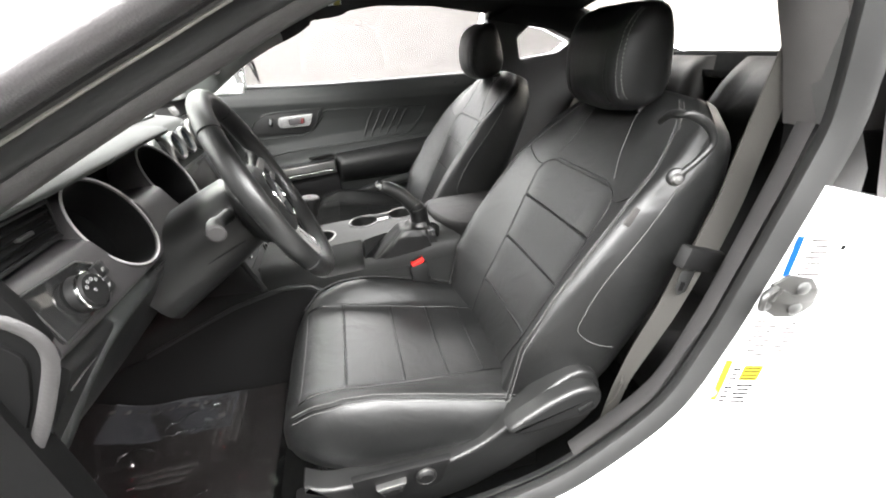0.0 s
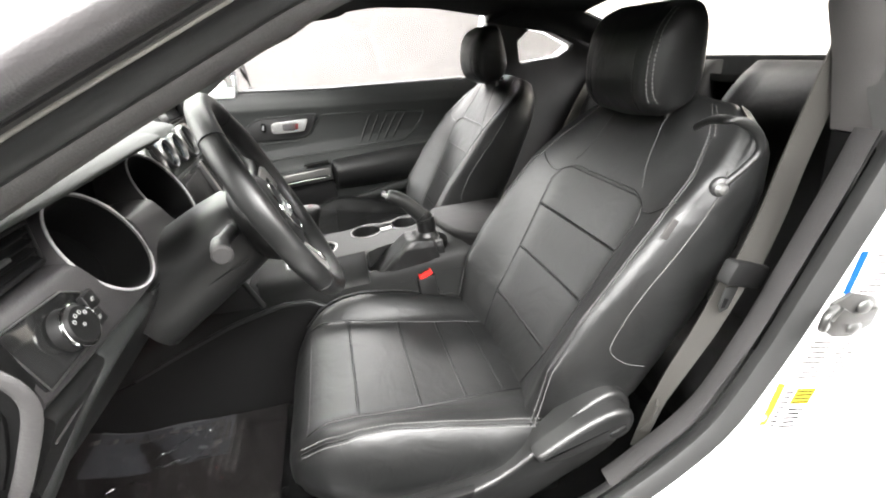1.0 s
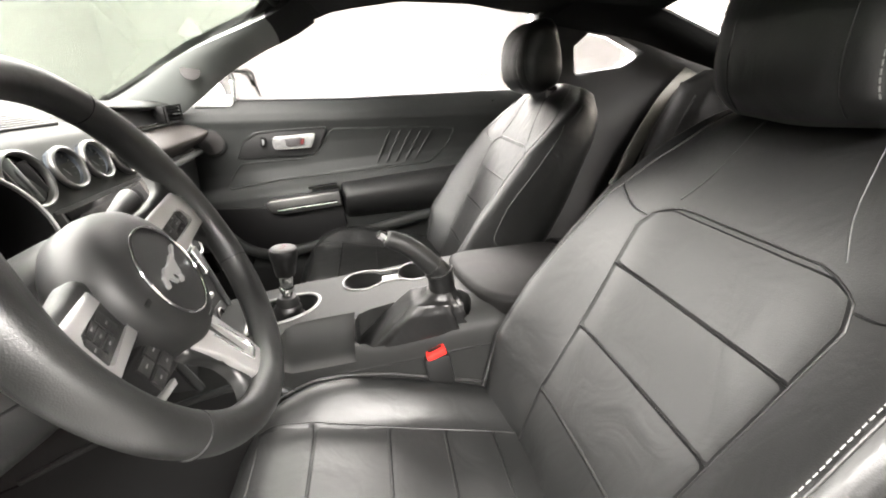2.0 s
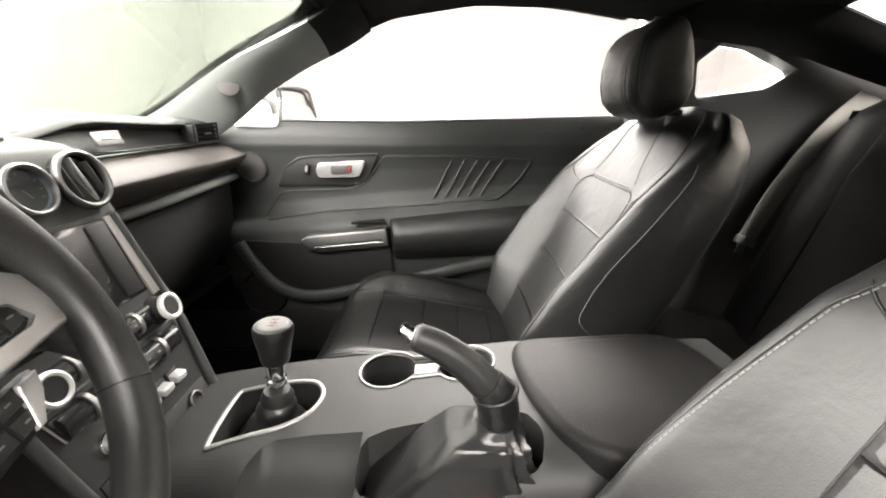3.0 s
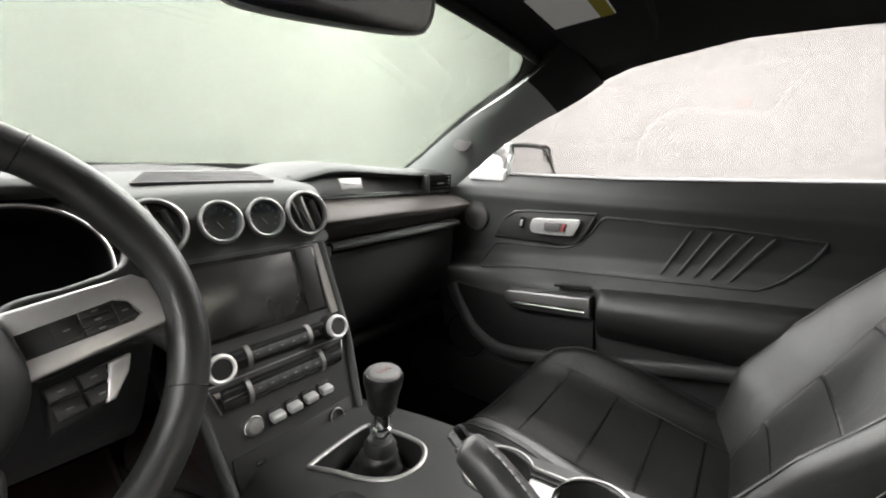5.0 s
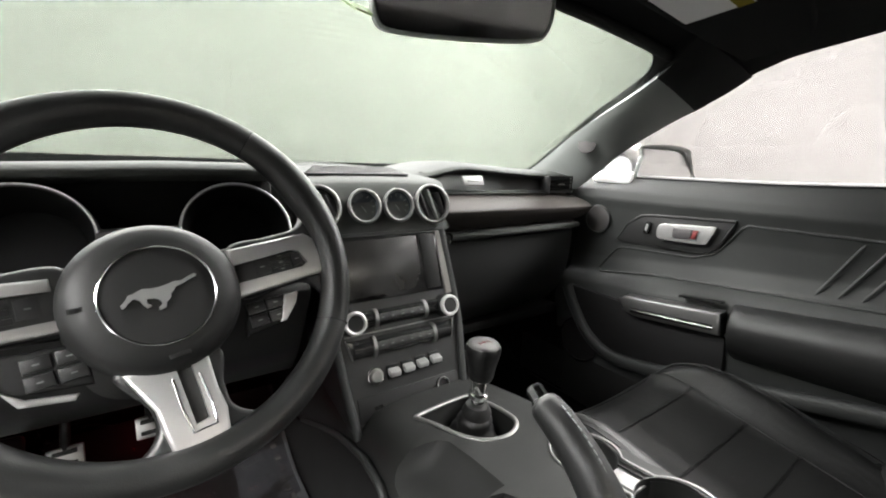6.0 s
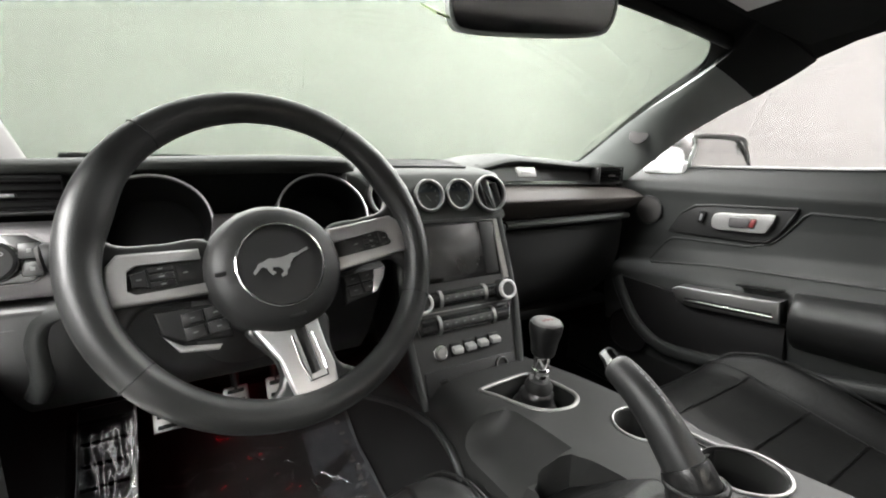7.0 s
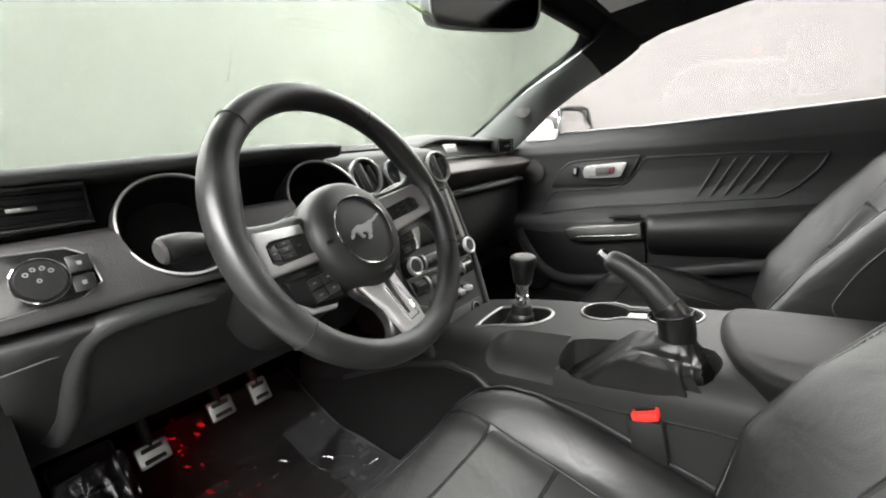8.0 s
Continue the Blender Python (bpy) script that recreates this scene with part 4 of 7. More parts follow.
part("lower_panel", rbox((-0.52, 0.36, 0.54), (0.30, 0.56, 0.03), 0.01), DARK, dash, "black panel under the glovebox")
part("dash_core", rbox((-0.56, 0.0, 0.72), (0.24, 1.28, 0.36), 0.02), DARK, dash, "black inner dash carrier")

# brow band with the plaque and side vent
band = part("brow_band", sheet(lambda u, v: (-0.325 - 0.052 * max(0, (0.13 + 0.40 * u - 0.05) / 0.6) ** 1.5 + 0.014 * (1 - v), 0.10 + 0.43 * u, 0.912 + 0.036 * v - 0.010 * u), 16, 4, 0.003), PLASTIC, dash, "dark textured band under the brow", 60)
for k in range(2):
    part("band_ridge", tube([(-0.300 + 0.010 * k - 0.052 * max(0, (y - 0.05) / 0.6) ** 1.5, y, 0.911 - 0.004 * k - 0.010 * max(0, (y - 0.05) / 0.6)) for y in np.linspace(0.125, 0.50, 16)], 0.0032, 8), GLOSS, dash, "thin glossy ridge under the band", 60)
plq = part("name_plaque", rbox((-0.306, 0.228, 0.931), (0.004, 0.062, 0.023), 0.0015, turn=Euler((0, radians(-22), radians(6))).to_matrix()), SATIN, dash, "satin metal name plaque")
part("plaque_bar", rbox((-0.3035, 0.228, 0.931), (0.002, 0.034, 0.003), 0.0005, turn=Euler((0, radians(-22), radians(6))).to_matrix()), GREYPRINT, plq)


def side_vent(y0, y1, x, z0, z1, lean):
    v = part("side_vent", rbox((x - 0.02, (y0 + y1) / 2, (z0 + z1) / 2), (0.03, y1 - y0, z1 - z0), 0.004), DARK, dash, "black slatted side vent")
    part("vent_frame", tube([(x, y0, z0), (x, y1, z0), (x, y1, z1), (x, y0, z1)], 0.0028, 8, closed=True), DARK, v)
    for k in range(4):
        z = z0 + (k + 0.7) * (z1 - z0) / 4.4
        part("slat", rbox((x - 0.006, (y0 + y1) / 2, z), (0.016, y1 - y0 - 0.004, 0.0025), 0.0008, turn=Euler((0, radians(20 * lean), 0)).to_matrix()), MATT, v)
    part("vent_tab", rbox((x + 0.002, (y0 + y1) / 2, (z0 + z1) / 2), (0.006, 0.022, 0.004), 0.001), SATIN, v, "bright vent slider")
    return v


side_vent(0.495, 0.585, -0.318, 0.902, 0.943, 1)

# round vents and gauges on the centre pod
POD = [(-0.45, 0.90), (-0.44, 0.957), (-0.36, 0.951), (-0.30, 0.942), (-0.258, 0.936), (-0.240, 0.929), (-0.222, 0.890), (-0.214, 0.860), (-0.208, 0.846), (-0.222, 0.838), (-0.42, 0.835)]
stations = []
for y in np.linspace(-0.205, 0.130, 22):
    q = abs(y + 0.037) / 0.168
    sink = 0.045 * max(0, q - 0.72) ** 1.4 / 0.28 ** 1.4
    stations.append((y, soft(shift(POD, -sink, -0.004 * q * q))))
pod = part("centre_pod", profile_loft(stations), PAD, dash, "soft centre pod, reflected light in its grey", 60)
GN = Vector((0.965, 0, 0.26)).normalized()
for y, r, kind in ((-0.150, 0.034, "v"), (-0.072, 0.0275, "g"), (-0.008, 0.0275, "g"), (0.062, 0.034, "v")):
    c = Vector((-0.224, y, 0.891))
    if kind == "v":
        hous = part("round_vent", lathe([(0.0, -0.014), (r * 0.92, -0.014), (r * 0.95, 0.002), (r * 1.0, 0.004), (r * 1.04, -0.008), (r * 1.04, -0.03), (0.0, -0.03)], c + GN * 0.004, GN), DARK, dash, "round air vent with chrome rim")
        part("vent_rim", ring(c + GN * 0.008, GN, r * 0.90, r * 1.10, 0.006), SATIN, hous, "satin silver rim")
        for k in (-1, 0, 1):
            yy = k * r * 0.55
            h = math.sqrt(max(0, (0.88 * r) ** 2 - yy * yy))
            part("vane", rbox(c + GN * 0.000 + Vector((0, yy, 0)), (0.016, 0.0050, 2 * h), 0.0015, turn=Euler((radians(14), radians(-15), radians(25))).to_matrix()), PLASTIC if k != 0 else GREYTRIM, hous)
        part("vane_tab", rbox(c + GN * 0.006, (0.004, 0.004, r * 1.1), 0.001, turn=Euler((radians(14), radians(-15), 0)).to_matrix()), STEEL, hous)
    else:
        hous = part("round_gauge", lathe([(0.0, -0.004), (r * 0.86, -0.004), (r * 0.92, 0.003), (r, 0.003), (r * 1.02, -0.02), (0.0, -0.02)], c + GN * 0.004, GN), GAUGEFACE, dash, "small round gauge with silver rim")
        part("gauge_rim", ring(c + GN * 0.008, GN, r * 0.88, r * 1.10, 0.005), SATIN, hous, "satin silver rim")
        n, uu, vv = axes(GN)
        for k in range(9):
            a = radians(-30 + k * 30)
            p = c + GN * 0.0012 + uu * (0.70 * r * math.cos(a)) + vv * (0.70 * r * math.sin(a))
            part("dial_mark", rbox(p, (0.0008, 0.0012, 0.0045), 0.0002, turn=GN.to_track_quat("X", "Z").to_matrix() @ Euler((a - math.pi / 2, 0, 0)).to_matrix()), GREYPRINT, hous)
        part("dial_needle", rbox(c + GN * 0.0025 + vv * -0.004, (0.001, 0.0009, 0.013), 0.0003, turn=GN.to_track_quat("X", "Z").to_matrix() @ Euler((0.6, 0, 0)).to_matrix()), GREYPRINT, hous)
# slotted grille on top
for k in range(7):
    part("grille_slat", rbox((-0.290 - 0.011 * k, -0.050 + 0.003 * k, 0.9425 + 0.0018 * k), (0.0055, 0.200 - 0.006 * k, 0.005), 0.001, turn=Euler((0, radians(9), 0)).to_matrix()), DARK, dash)

# cluster hood on the driver side
HOOD = [(-0.70, 0.925), (-0.66, 0.945), (-0.50, 0.950), (-0.34, 0.956), (-0.22, 0.959), (-0.174, 0.958), (-0.160, 0.951), (-0.168, 0.943), (-0.215, 0.940), (-0.262, 0.930), (-0.278, 0.885), (-0.30, 0.86), (-0.50, 0.86)]
stations = []
for y in np.linspace(-0.675, -0.215, 22):
    f = max(0, (-y - 0.35) / 0.32)
    end = max(0, (y + 0.245) / 0.03)
    stations.append((y, soft(shift(HOOD, -0.018 * f * f - 0.035 * end ** 2, -0.012 * f - 0.008 * end ** 2))))
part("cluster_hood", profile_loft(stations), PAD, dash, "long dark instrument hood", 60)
part("instrument_panel", rbox((-0.262, -0.44, 0.87), (0.02, 0.46, 0.14), 0.006), DIAL, dash, "gloss black instrument panel")
# trim fascia under the instruments, with the gauge hoops
FASCIA = [(-0.42, 0.83), (-0.26, 0.868), (-0.19, 0.880), (-0.170, 0.878), (-0.160, 0.862), (-0.151, 0.835), (-0.147, 0.808), (-0.152, 0.798), (-0.20, 0.792), (-0.40, 0.79)]
stations = []
for y in np.linspace(-0.672, -0.215, 90):
    f = max(0, (-y - 0.40) / 0.27)
    stations.append((y, soft([(x - 0.012 * f * f, z) for x, z in FASCIA])))
RN = Vector((0.89, 0, 0.455)).normalized()
fascia = profile_loft(stations)
bmesh.ops.recalc_face_normals(fascia, faces=fascia.faces)
fascia = holes(fascia, [lathe([(0.0, -0.09), (0.0645, -0.09), (0.0645, 0.10), (0.0, 0.10)], (-0.178, y, 0.870), RN, 48) for y in (-0.480, -0.270)])
part("driver_fascia", fascia, BRUSHED, dash, "dark brushed metal-look fascia", 60)
for y in (-0.480, -0.270):
    c = Vector((-0.178, y, 0.870))
    hoop = part("gauge_hoop", lathe([(0.056, -0.050), (0.0605, -0.010), (0.0635, 0.006), (0.0655, 0.008), (0.0675, 0.004), (0.0690, -0.012), (0.066, -0.05)], c, RN, 56, close=False), BRUSHED, dash, "dark metal gauge hoop", 60)
    part("hoop_lip", ring(c + RN * 0.0065, RN, 0.0640, 0.0670, 0.0016, 64), LIP, hoop, "thin bright lip")
    part("hoop_wall", lathe([(0.0630, 0.004), (0.0588, -0.012), (0.0530, -0.049), (0.048, -0.049)], c, RN, 56, close=False), DIAL, hoop)
    dial = part("gauge_dial", lathe([(0.0, -0.050), (0.057, -0.050), (0.057, -0.056), (0.0, -0.056)], c, RN, 48), DIAL, hoop, "unlit black dial")
side_vent(-0.662, -0.560, -0.186, 0.890, 0.930, 1)

# light switch panel
HN = Vector((0.93, 0.0, 0.25)).normalized()
hp = [(0.872, -0.668), (0.869, -0.592), (0.858, -0.576), (0.830, -0.573), (0.819, -0.590), (0.815, -0.668)]
hl = part("light_switch_panel", plate([(-0.1545 - (z - 0.84) * 0.30 - 0.012 * ((-y - 0.4) / 0.27) ** 2, y, z) for z, y in hp], HN * 0.005, 0.002), GLOSS, dash, "gloss black light switch panel with a silver edge")
part("panel_rim", tube([Vector((-0.1515 - (z - 0.84) * 0.30 - 0.012 * ((-y - 0.4) / 0.27) ** 2, y, z)) + HN * 0.002 for z, y in hp], 0.0010, 6, closed=True), SATIN, hl)
kc = Vector((-0.157, -0.617, 0.842))
knob = part("light_knob", lathe([(0.0, 0.016), (0.0175, 0.016), (0.0195, 0.013), (0.021, 0.0), (0.0, -0.006)], kc, HN), DARK, hl, "black rotary light knob")
part("knob_rim", ring(kc + HN * 0.012, HN, 0.0198, 0.0216, 0.0018), CHROME, knob, "chrome ring")
n, uu, vv = axes(HN)
for k in range(4):
    a = radians(40 + 33 * k)
    part("knob_mark", ring(kc + HN * 0.0163 + uu * (0.0115 * math.cos(a)) + vv * (0.0115 * math.sin(a)), HN, 0.0012, 0.0022, 0.0004, 10), GREYPRINT, knob)
part("knob_mark", ring(kc + HN * 0.0163 + uu * -0.001, HN, 0.0010, 0.002, 0.0004, 10), GREYPRINT, knob)
for dz in (0.010, -0.010):
    b = part("dimmer_button", rbox((-0.149, -0.587, 0.844 + dz), (0.006, 0.018, 0.016), 0.001, turn=Euler((0, radians(-15), 0)).to_matrix()), PLASTIC, hl)
    part("button_mark", rbox((-0.1455, -0.587, 0.845 + dz), (0.001, 0.004, 0.004), 0.0003), GREYPRINT, b)

# knee panel under the fascia
KNEE = [(-0.42, 0.795), (-0.20, 0.797), (-0.158, 0.792), (-0.151, 0.782), (-0.160, 0.765), (-0.192, 0.715), (-0.238, 0.645), (-0.30, 0.585), (-0.42, 0.56)]
stations = []
for y in np.linspace(-0.668, -0.185, 12):
    f = max(0, (-y - 0.40) / 0.27)
    stations.append((y, soft(shift(KNEE, -0.012 * f * f, 0.0))))
knee = part("knee_panel", profile_loft(stations), PLASTIC, dash, "black lower knee panel", 50)
lid = [(-0.600, 0.690), (-0.592, 0.732), (-0.580, 0.748), (-0.548, 0.757), (-0.481, 0.760), (-0.485, 0.700), (-0.545, 0.665), (-0.585, 0.668)]
part("knee_lid", plate([(-0.165 - (0.785 - z) * 0.62, y, z) for y, z in lid], (0.007, 0, 0.004), 0.003, 3), PLASTIC, knee, "black knee cover with rounded corner")
kf = spl([(-0.640, 0.640), (-0.623, 0.676), (-0.615, 0.716), (-0.606, 0.753), (-0.590, 0.776), (-0.558, 0.784), (-0.514, 0.784), (-0.470, 0.780)], 40)
part("knee_frame", tube([(-0.163 - (0.785 - p[1]) * 0.62, p[0], p[1]) for p in kf], 0.014, 12, flat=0.75, up=(0.85, 0, 0.53)), SOFT, knee, "rounded frame of the knee cover", 60)
part("trim_strip", tube([(-0.172, -0.668, 0.759), (-0.171, -0.620, 0.762)], 0.0012, 6), BRUSHED, knee)

# end cap of the dash by the open door
capo = [(-0.40, 0.92), (-0.22, 0.930), (-0.185, 0.915), (-0.165, 0.86), (-0.160, 0.815), (-0.18, 0.77), (-0.208, 0.719), (-0.25, 0.66), (-0.31, 0.59), (-0.44, 0.56)]
part("dash_end_cap", plate([(p[0], -0.668, p[1]) for p in soft(capo)], (0, -0.014, 0), 0.006), MATT, dash, "black end cap of the dash")
part("end_cap_lid", plate([(p[0], -0.680, p[1]) for p in soft([(-0.36, 0.845), (-0.20, 0.845), (-0.178, 0.815), (-0.195, 0.765), (-0.222, 0.715), (-0.27, 0.65), (-0.36, 0.60)])], (0, -0.006, 0), 0.003), MATT, dash, "fuse cover on the dash end")
part("cap_plug", lathe([(0.0, 0.003), (0.012, 0.003), (0.013, 0.0), (0.0, -0.002)], (-0.235, -0.687, 0.775), (0, -1, 0), 20), DARK, dash)

trim_path = spl([(-0.30, 0.866), (-0.20, 0.864), (-0.168, 0.846), (-0.161, 0.815), (-0.181, 0.768), (-0.208, 0.719), (-0.25, 0.66)], 30)
part("end_trim", tube([(p[0], -0.684, p[1]) for p in trim_path], 0.0075, 8, flat=0.5, up=(0, 1, 0)), ENDTRIM, dash, "dark metal trim round the dash end", 60)
part("knee_airbag_cover", plate([(-0.160 - (0.785 - z) * 0.62, y, z) for y, z in ((-0.462, 0.788), (-0.245, 0.788), (-0.245, 0.66), (-0.258, 0.648), (-0.448, 0.648), (-0.462, 0.662))], (0.012, 0, 0.007), 0.004, 3), PLASTIC, knee, "flat knee airbag cover", 50)

# ---- centre stack ----
E0 = Vector((-0.207, -0.033, 0.845))
ED = Vector((0.085, 0, -0.245)).normalized()
EN = Vector((0.245, 0, 0.085)).normalized()
ET = Matrix((EN, Vector((0, 1, 0)), EN.cross(Vector((0, 1, 0))))).transposed()


def on_stack(a, b, h=0.0):
    return E0 + Vector((0, a, 0)) + ED * b + EN * h


rings = []
for b in np.linspace(-0.004, 0.315, 20):
    w = float(np.interp(b, [0, 0.06, 0.16, 0.26, 0.32], [0.112, 0.116, 0.122, 0.112, 0.104]))
    p = on_stack(0, b)
    rings.append([(p.x + dx, p.y + q * w, p.z) for dx, q in ((-0.22, -0.9), (-0.03, -1.0), (-0.008, -0.985), (0, -0.94), (0, -0.4), (0, 0.4), (0, 0.94), (-0.008, 0.985), (-0.03, 1.0), (-0.22, 0.9))])
stack = part("control_panel", loft(rings), PLASTIC, dash, "black centre control panel", 40)
for sgn in (-1, 1):
    edge = [on_stack(sgn * float(np.interp(b, [0, 0.06, 0.16, 0.26, 0.32], [0.112, 0.116, 0.122, 0.112, 0.104])) * 0.97, b, 0.001) for b in np.linspace(0.0, 0.315, 16)]
    part("stack_edge", tube(edge, 0.007, 8), SOFT, stack, "rounded stack edge", 60)
part("screen_bezel", rbox(on_stack(0.0, 0.055, 0.001), (0.004, 0.188, 0.108), 0.004, turn=ET), GLOSS, stack, "gloss black screen surround")
scr = part("display_screen", rbox(on_stack(-0.020, 0.055, 0.0075), (0.003, 0.142, 0.092), 0.001, turn=Euler((0, 0, radians(4))).to_matrix() @ ET @ Euler((0, radians(3), 0)).to_matrix()), SCREEN, stack, "unlit smudged touch screen")
part("screen_shade", rbox(on_stack(0.074, 0.055, 0.003), (0.004, 0.030, 0.098), 0.002, turn=ET), DARK, stack)
part("stack_strip", plate([on_stack(a, b, 0.0) for a, b in ((0.094, 0.002), (0.112, 0.000), (0.118, 0.06), (0.120, 0.118), (0.098, 0.118), (0.094, 0.06))], EN * 0.004, 0.0015), mat("grey_metal_strip", (0.22, 0.21, 0.20), 0.4, metal=0.5, wear=0.15), stack, "grey trim strip")


def control_bar(b, half, r, n, mark, wedge):
    """A rounded bar across the stack with flush buttons and two silver collars."""
    bar = part("control_bar", tube([on_stack(a, b, 0.001) for a in np.linspace(-half, half, 12)], r, 20, flat=0.75, up=EN), GLOSS, stack, "gloss black rounded control bar", 50)
    for k in range(n):
        a = -half * mark * 0.78 + k * half * mark * 1.56 / (n - 1)
        part("bar_button", rbox(on_stack(a, b, r * 0.72), (0.004, half * 1.3 / n, r * 0.9), 0.001, turn=ET), PLASTIC, bar)
        part("button_mark", rbox(on_stack(a, b, r * 0.72 + 0.0023), (0.0006, half * 0.28 / n, 0.0016), 0.0002, turn=ET), GREYPRINT, bar)
    for sgn in (-1, 1):
        c = on_stack(sgn * half * mark, b, 0.001)
        part("bar_collar", tube([c - Vector((0, 0.0035, 0)), c - Vector((0, 0.003, 0)), c + Vector((0, 0.003, 0)), c + Vector((0, 0.0035, 0))], [r * 1.02, r * 1.16, r * 1.16, r * 1.02], 24, flat=0.78, up=EN), SATIN, bar, "satin silver collar", 50)
        if wedge:
            part("bar_wedge", plate([on_stack(sgn * q, b + w, 0.0) for q, w in ((half * 0.72, -0.013), (half * 1.10, -0.016), (half * 1.02, 0.012), (half * 0.74, 0.015))], EN * 0.006, 0.002), GLOSS, bar)
            part("wedge_rim", tube([on_stack(sgn * half * 1.12, b - 0.018, 0.004), on_stack(sgn * half * 1.03, b + 0.014, 0.004)], 0.0012, 6), SATIN, bar)
    return bar


control_bar(0.138, 0.076, 0.0135, 5, 0.62, False)
control_bar(0.182, 0.092, 0.0150, 6, 0.62, True)
part("stack_groove", rbox(on_stack(0, 0.160, 0.001), (0.003, 0.205, 0.0018), 0.0005, turn=ET), SATIN, stack, "thin bright divider")
for a in (-0.089, 0.089):
    c = on_stack(a, 0.139, 0.0)
    kb = part("stack_knob", lathe([(0.0, 0.024), (0.0140, 0.024), (0.0165, 0.022), (0.0180, 0.004), (0.0205, 0.0), (0.0, -0.004)], c, EN, 32), DARK, stack, "round black audio knob")
    part("knob_rim", ring(c + EN * 0.022, EN, 0.0125, 0.0190, 0.0045), LIP, kb, "chrome knob ring")
# row of toggles with the start button
c = on_stack(-0.060, 0.229, 0.0)
stb = part("start_button", lathe([(0.0, 0.009), (0.0085, 0.0085), (0.011, 0.006), (0.0125, 0.0), (0.0, -0.004)], c, EN, 28), SATIN, stack, "round satin start button")
part("button_rim", ring(c + EN * 0.002, EN, 0.0115, 0.0145, 0.003, 32), CHROME, stb)
for k in range(4):
    a = -0.029 + 0.027 * k
    tg = part("toggle_switch", rbox(on_stack(a, 0.229 - 0.001 * k, 0.008), (0.016, 0.0195, 0.010), 0.0025, turn=ET @ Euler((0, radians(24), 0)).to_matrix()), TOGGLE, stack, "chrome toggle switch")
    part("toggle_base", rbox(on_stack(a, 0.229 - 0.001 * k, 0.002), (0.006, 0.022, 0.024), 0.003, turn=ET), DARK, tg)
part("lower_cubby", rbox(on_stack(0, 0.277, 0.0), (0.004, 0.19, 0.040), 0.006, turn=ET), DARK, stack, "black cubby face under the toggles")
c = on_stack(0.062, 0.274, 0.002)
so = part("power_socket", lathe([(0.0, -0.004), (0.0095, -0.004), (0.010, 0.003), (0.013, 0.003), (0.0135, -0.004), (0.0, -0.006)], c, EN, 28), DARK, stack, "round black power socket")
part("socket_rim", ring(c + EN * 0.003, EN, 0.0105, 0.013, 0.002, 28), SATIN, so)
part("usb_slot", rbox(on_stack(-0.062, 0.277, 0.002), (0.004, 0.014, 0.006), 0.001, turn=ET), GLOSS, stack)

# ---- steering wheel and column ----
WC = Vector((0.0031, -0.3562, 0.8630))
WB = radians(-7.9)
WA = radians(25.4)
WN = Vector((math.cos(WA) * math.cos(WB), math.cos(WA) * math.sin(-WB), math.sin(WA)))
WV = Vector((-math.sin(WA) * math.cos(WB), -math.sin(WA) * math.sin(-WB), math.cos(WA)))
WU = WV.cross(WN)
WR = radians(5.0)
WU, WV = WU * math.cos(WR) + WV * math.sin(WR), WV * math.cos(WR) - WU * math.sin(WR)
WT = Matrix((WN, WU, WV)).transposed()
wheel = thing("steering_wheel", "black leather three-spoke steering wheel with satin spokes", "steering wheel", WC)


def on_wheel(a, b, h=0.0):
    return WC + WU * a + WV * b + WN * h


R_RIM = 0.1588


def wheel_form(poly, h, thick, bev=0.003, cut=(), bend=0.0, smooth=0, seg=3):
    """A plate in the wheel's plane, with openings; bend sinks it towards the hub."""
    pts = spl(poly, smooth, True) if smooth else poly
    bm = plate([(p[0], p[1], h) for p in pts], (0, 0, thick), bev, seg)
    bmesh.ops.recalc_face_normals(bm, faces=bm.faces)
    if cut:
        bm = holes(bm, [plate([(a, b, h - 0.02) for a, b in c], (0, 0, thick + 0.05), 0) for c in cut])
    for v in bm.verts:
        a, b, z = v.co
        v.co = on_wheel(a, b, z - bend * max(0.0, min(1.0, (0.140 - math.hypot(a, b)) / 0.07)))
    return bm


# rim: an oval section, flattened towards the hub, swelling where the thumbs rest
rings = []
for k in range(120):
    a = k * 2 * math.pi / 120
    d = math.degrees(a)
    swell = sum(math.exp(-((d - q) / 13) ** 2) for q in (24, 156))
    out = WU * math.cos(a) + WV * math.sin(a)
    sec = []
    for j in range(20):
        q = j * 2 * math.pi / 20
        rr, hh = math.cos(q), math.sin(q)
        rad = 0.0142 * rr if rr > 0 else (0.0162 + 0.0050 * swell) * rr
        sec.append(WC + out * (R_RIM + rad) + WN * ((0.0158 + 0.0012 * swell) * math.copysign(abs(hh) ** 0.9, hh)))
    rings.append(sec)
rings.append(rings[0])
rim_bm = loft(rings, True, False)
bmesh.ops.remove_doubles(rim_bm, verts=rim_bm.verts, dist=1e-6)
part("rim", rim_bm, WHEEL_LEATHER, wheel, "worn black leather rim", 80)
for deg in (50, 125, 210, 328):
    a = radians(deg)
    c = on_wheel((R_RIM - 0.0003) * math.cos(a), (R_RIM - 0.0003) * math.sin(a))
    part("rim_seam", ring(c, -WU * math.sin(a) + WV * math.cos(a), 0.0138, 0.0164, 0.0010, 28), DARK, wheel)
for d0, d1 in ((52, 123), (-30, 48), (127, 208), (212, 326)):
    inner = [on_wheel((R_RIM - 0.0130) * math.cos(a), (R_RIM - 0.0130) * math.sin(a), 0.0088) for a in np.linspace(radians(d0), radians(d1), 90)]
    part("rim_stitching", stitches(inner, 0.0006, 0.004, 0.003), LEATHER, wheel, "black stitching inside the rim")

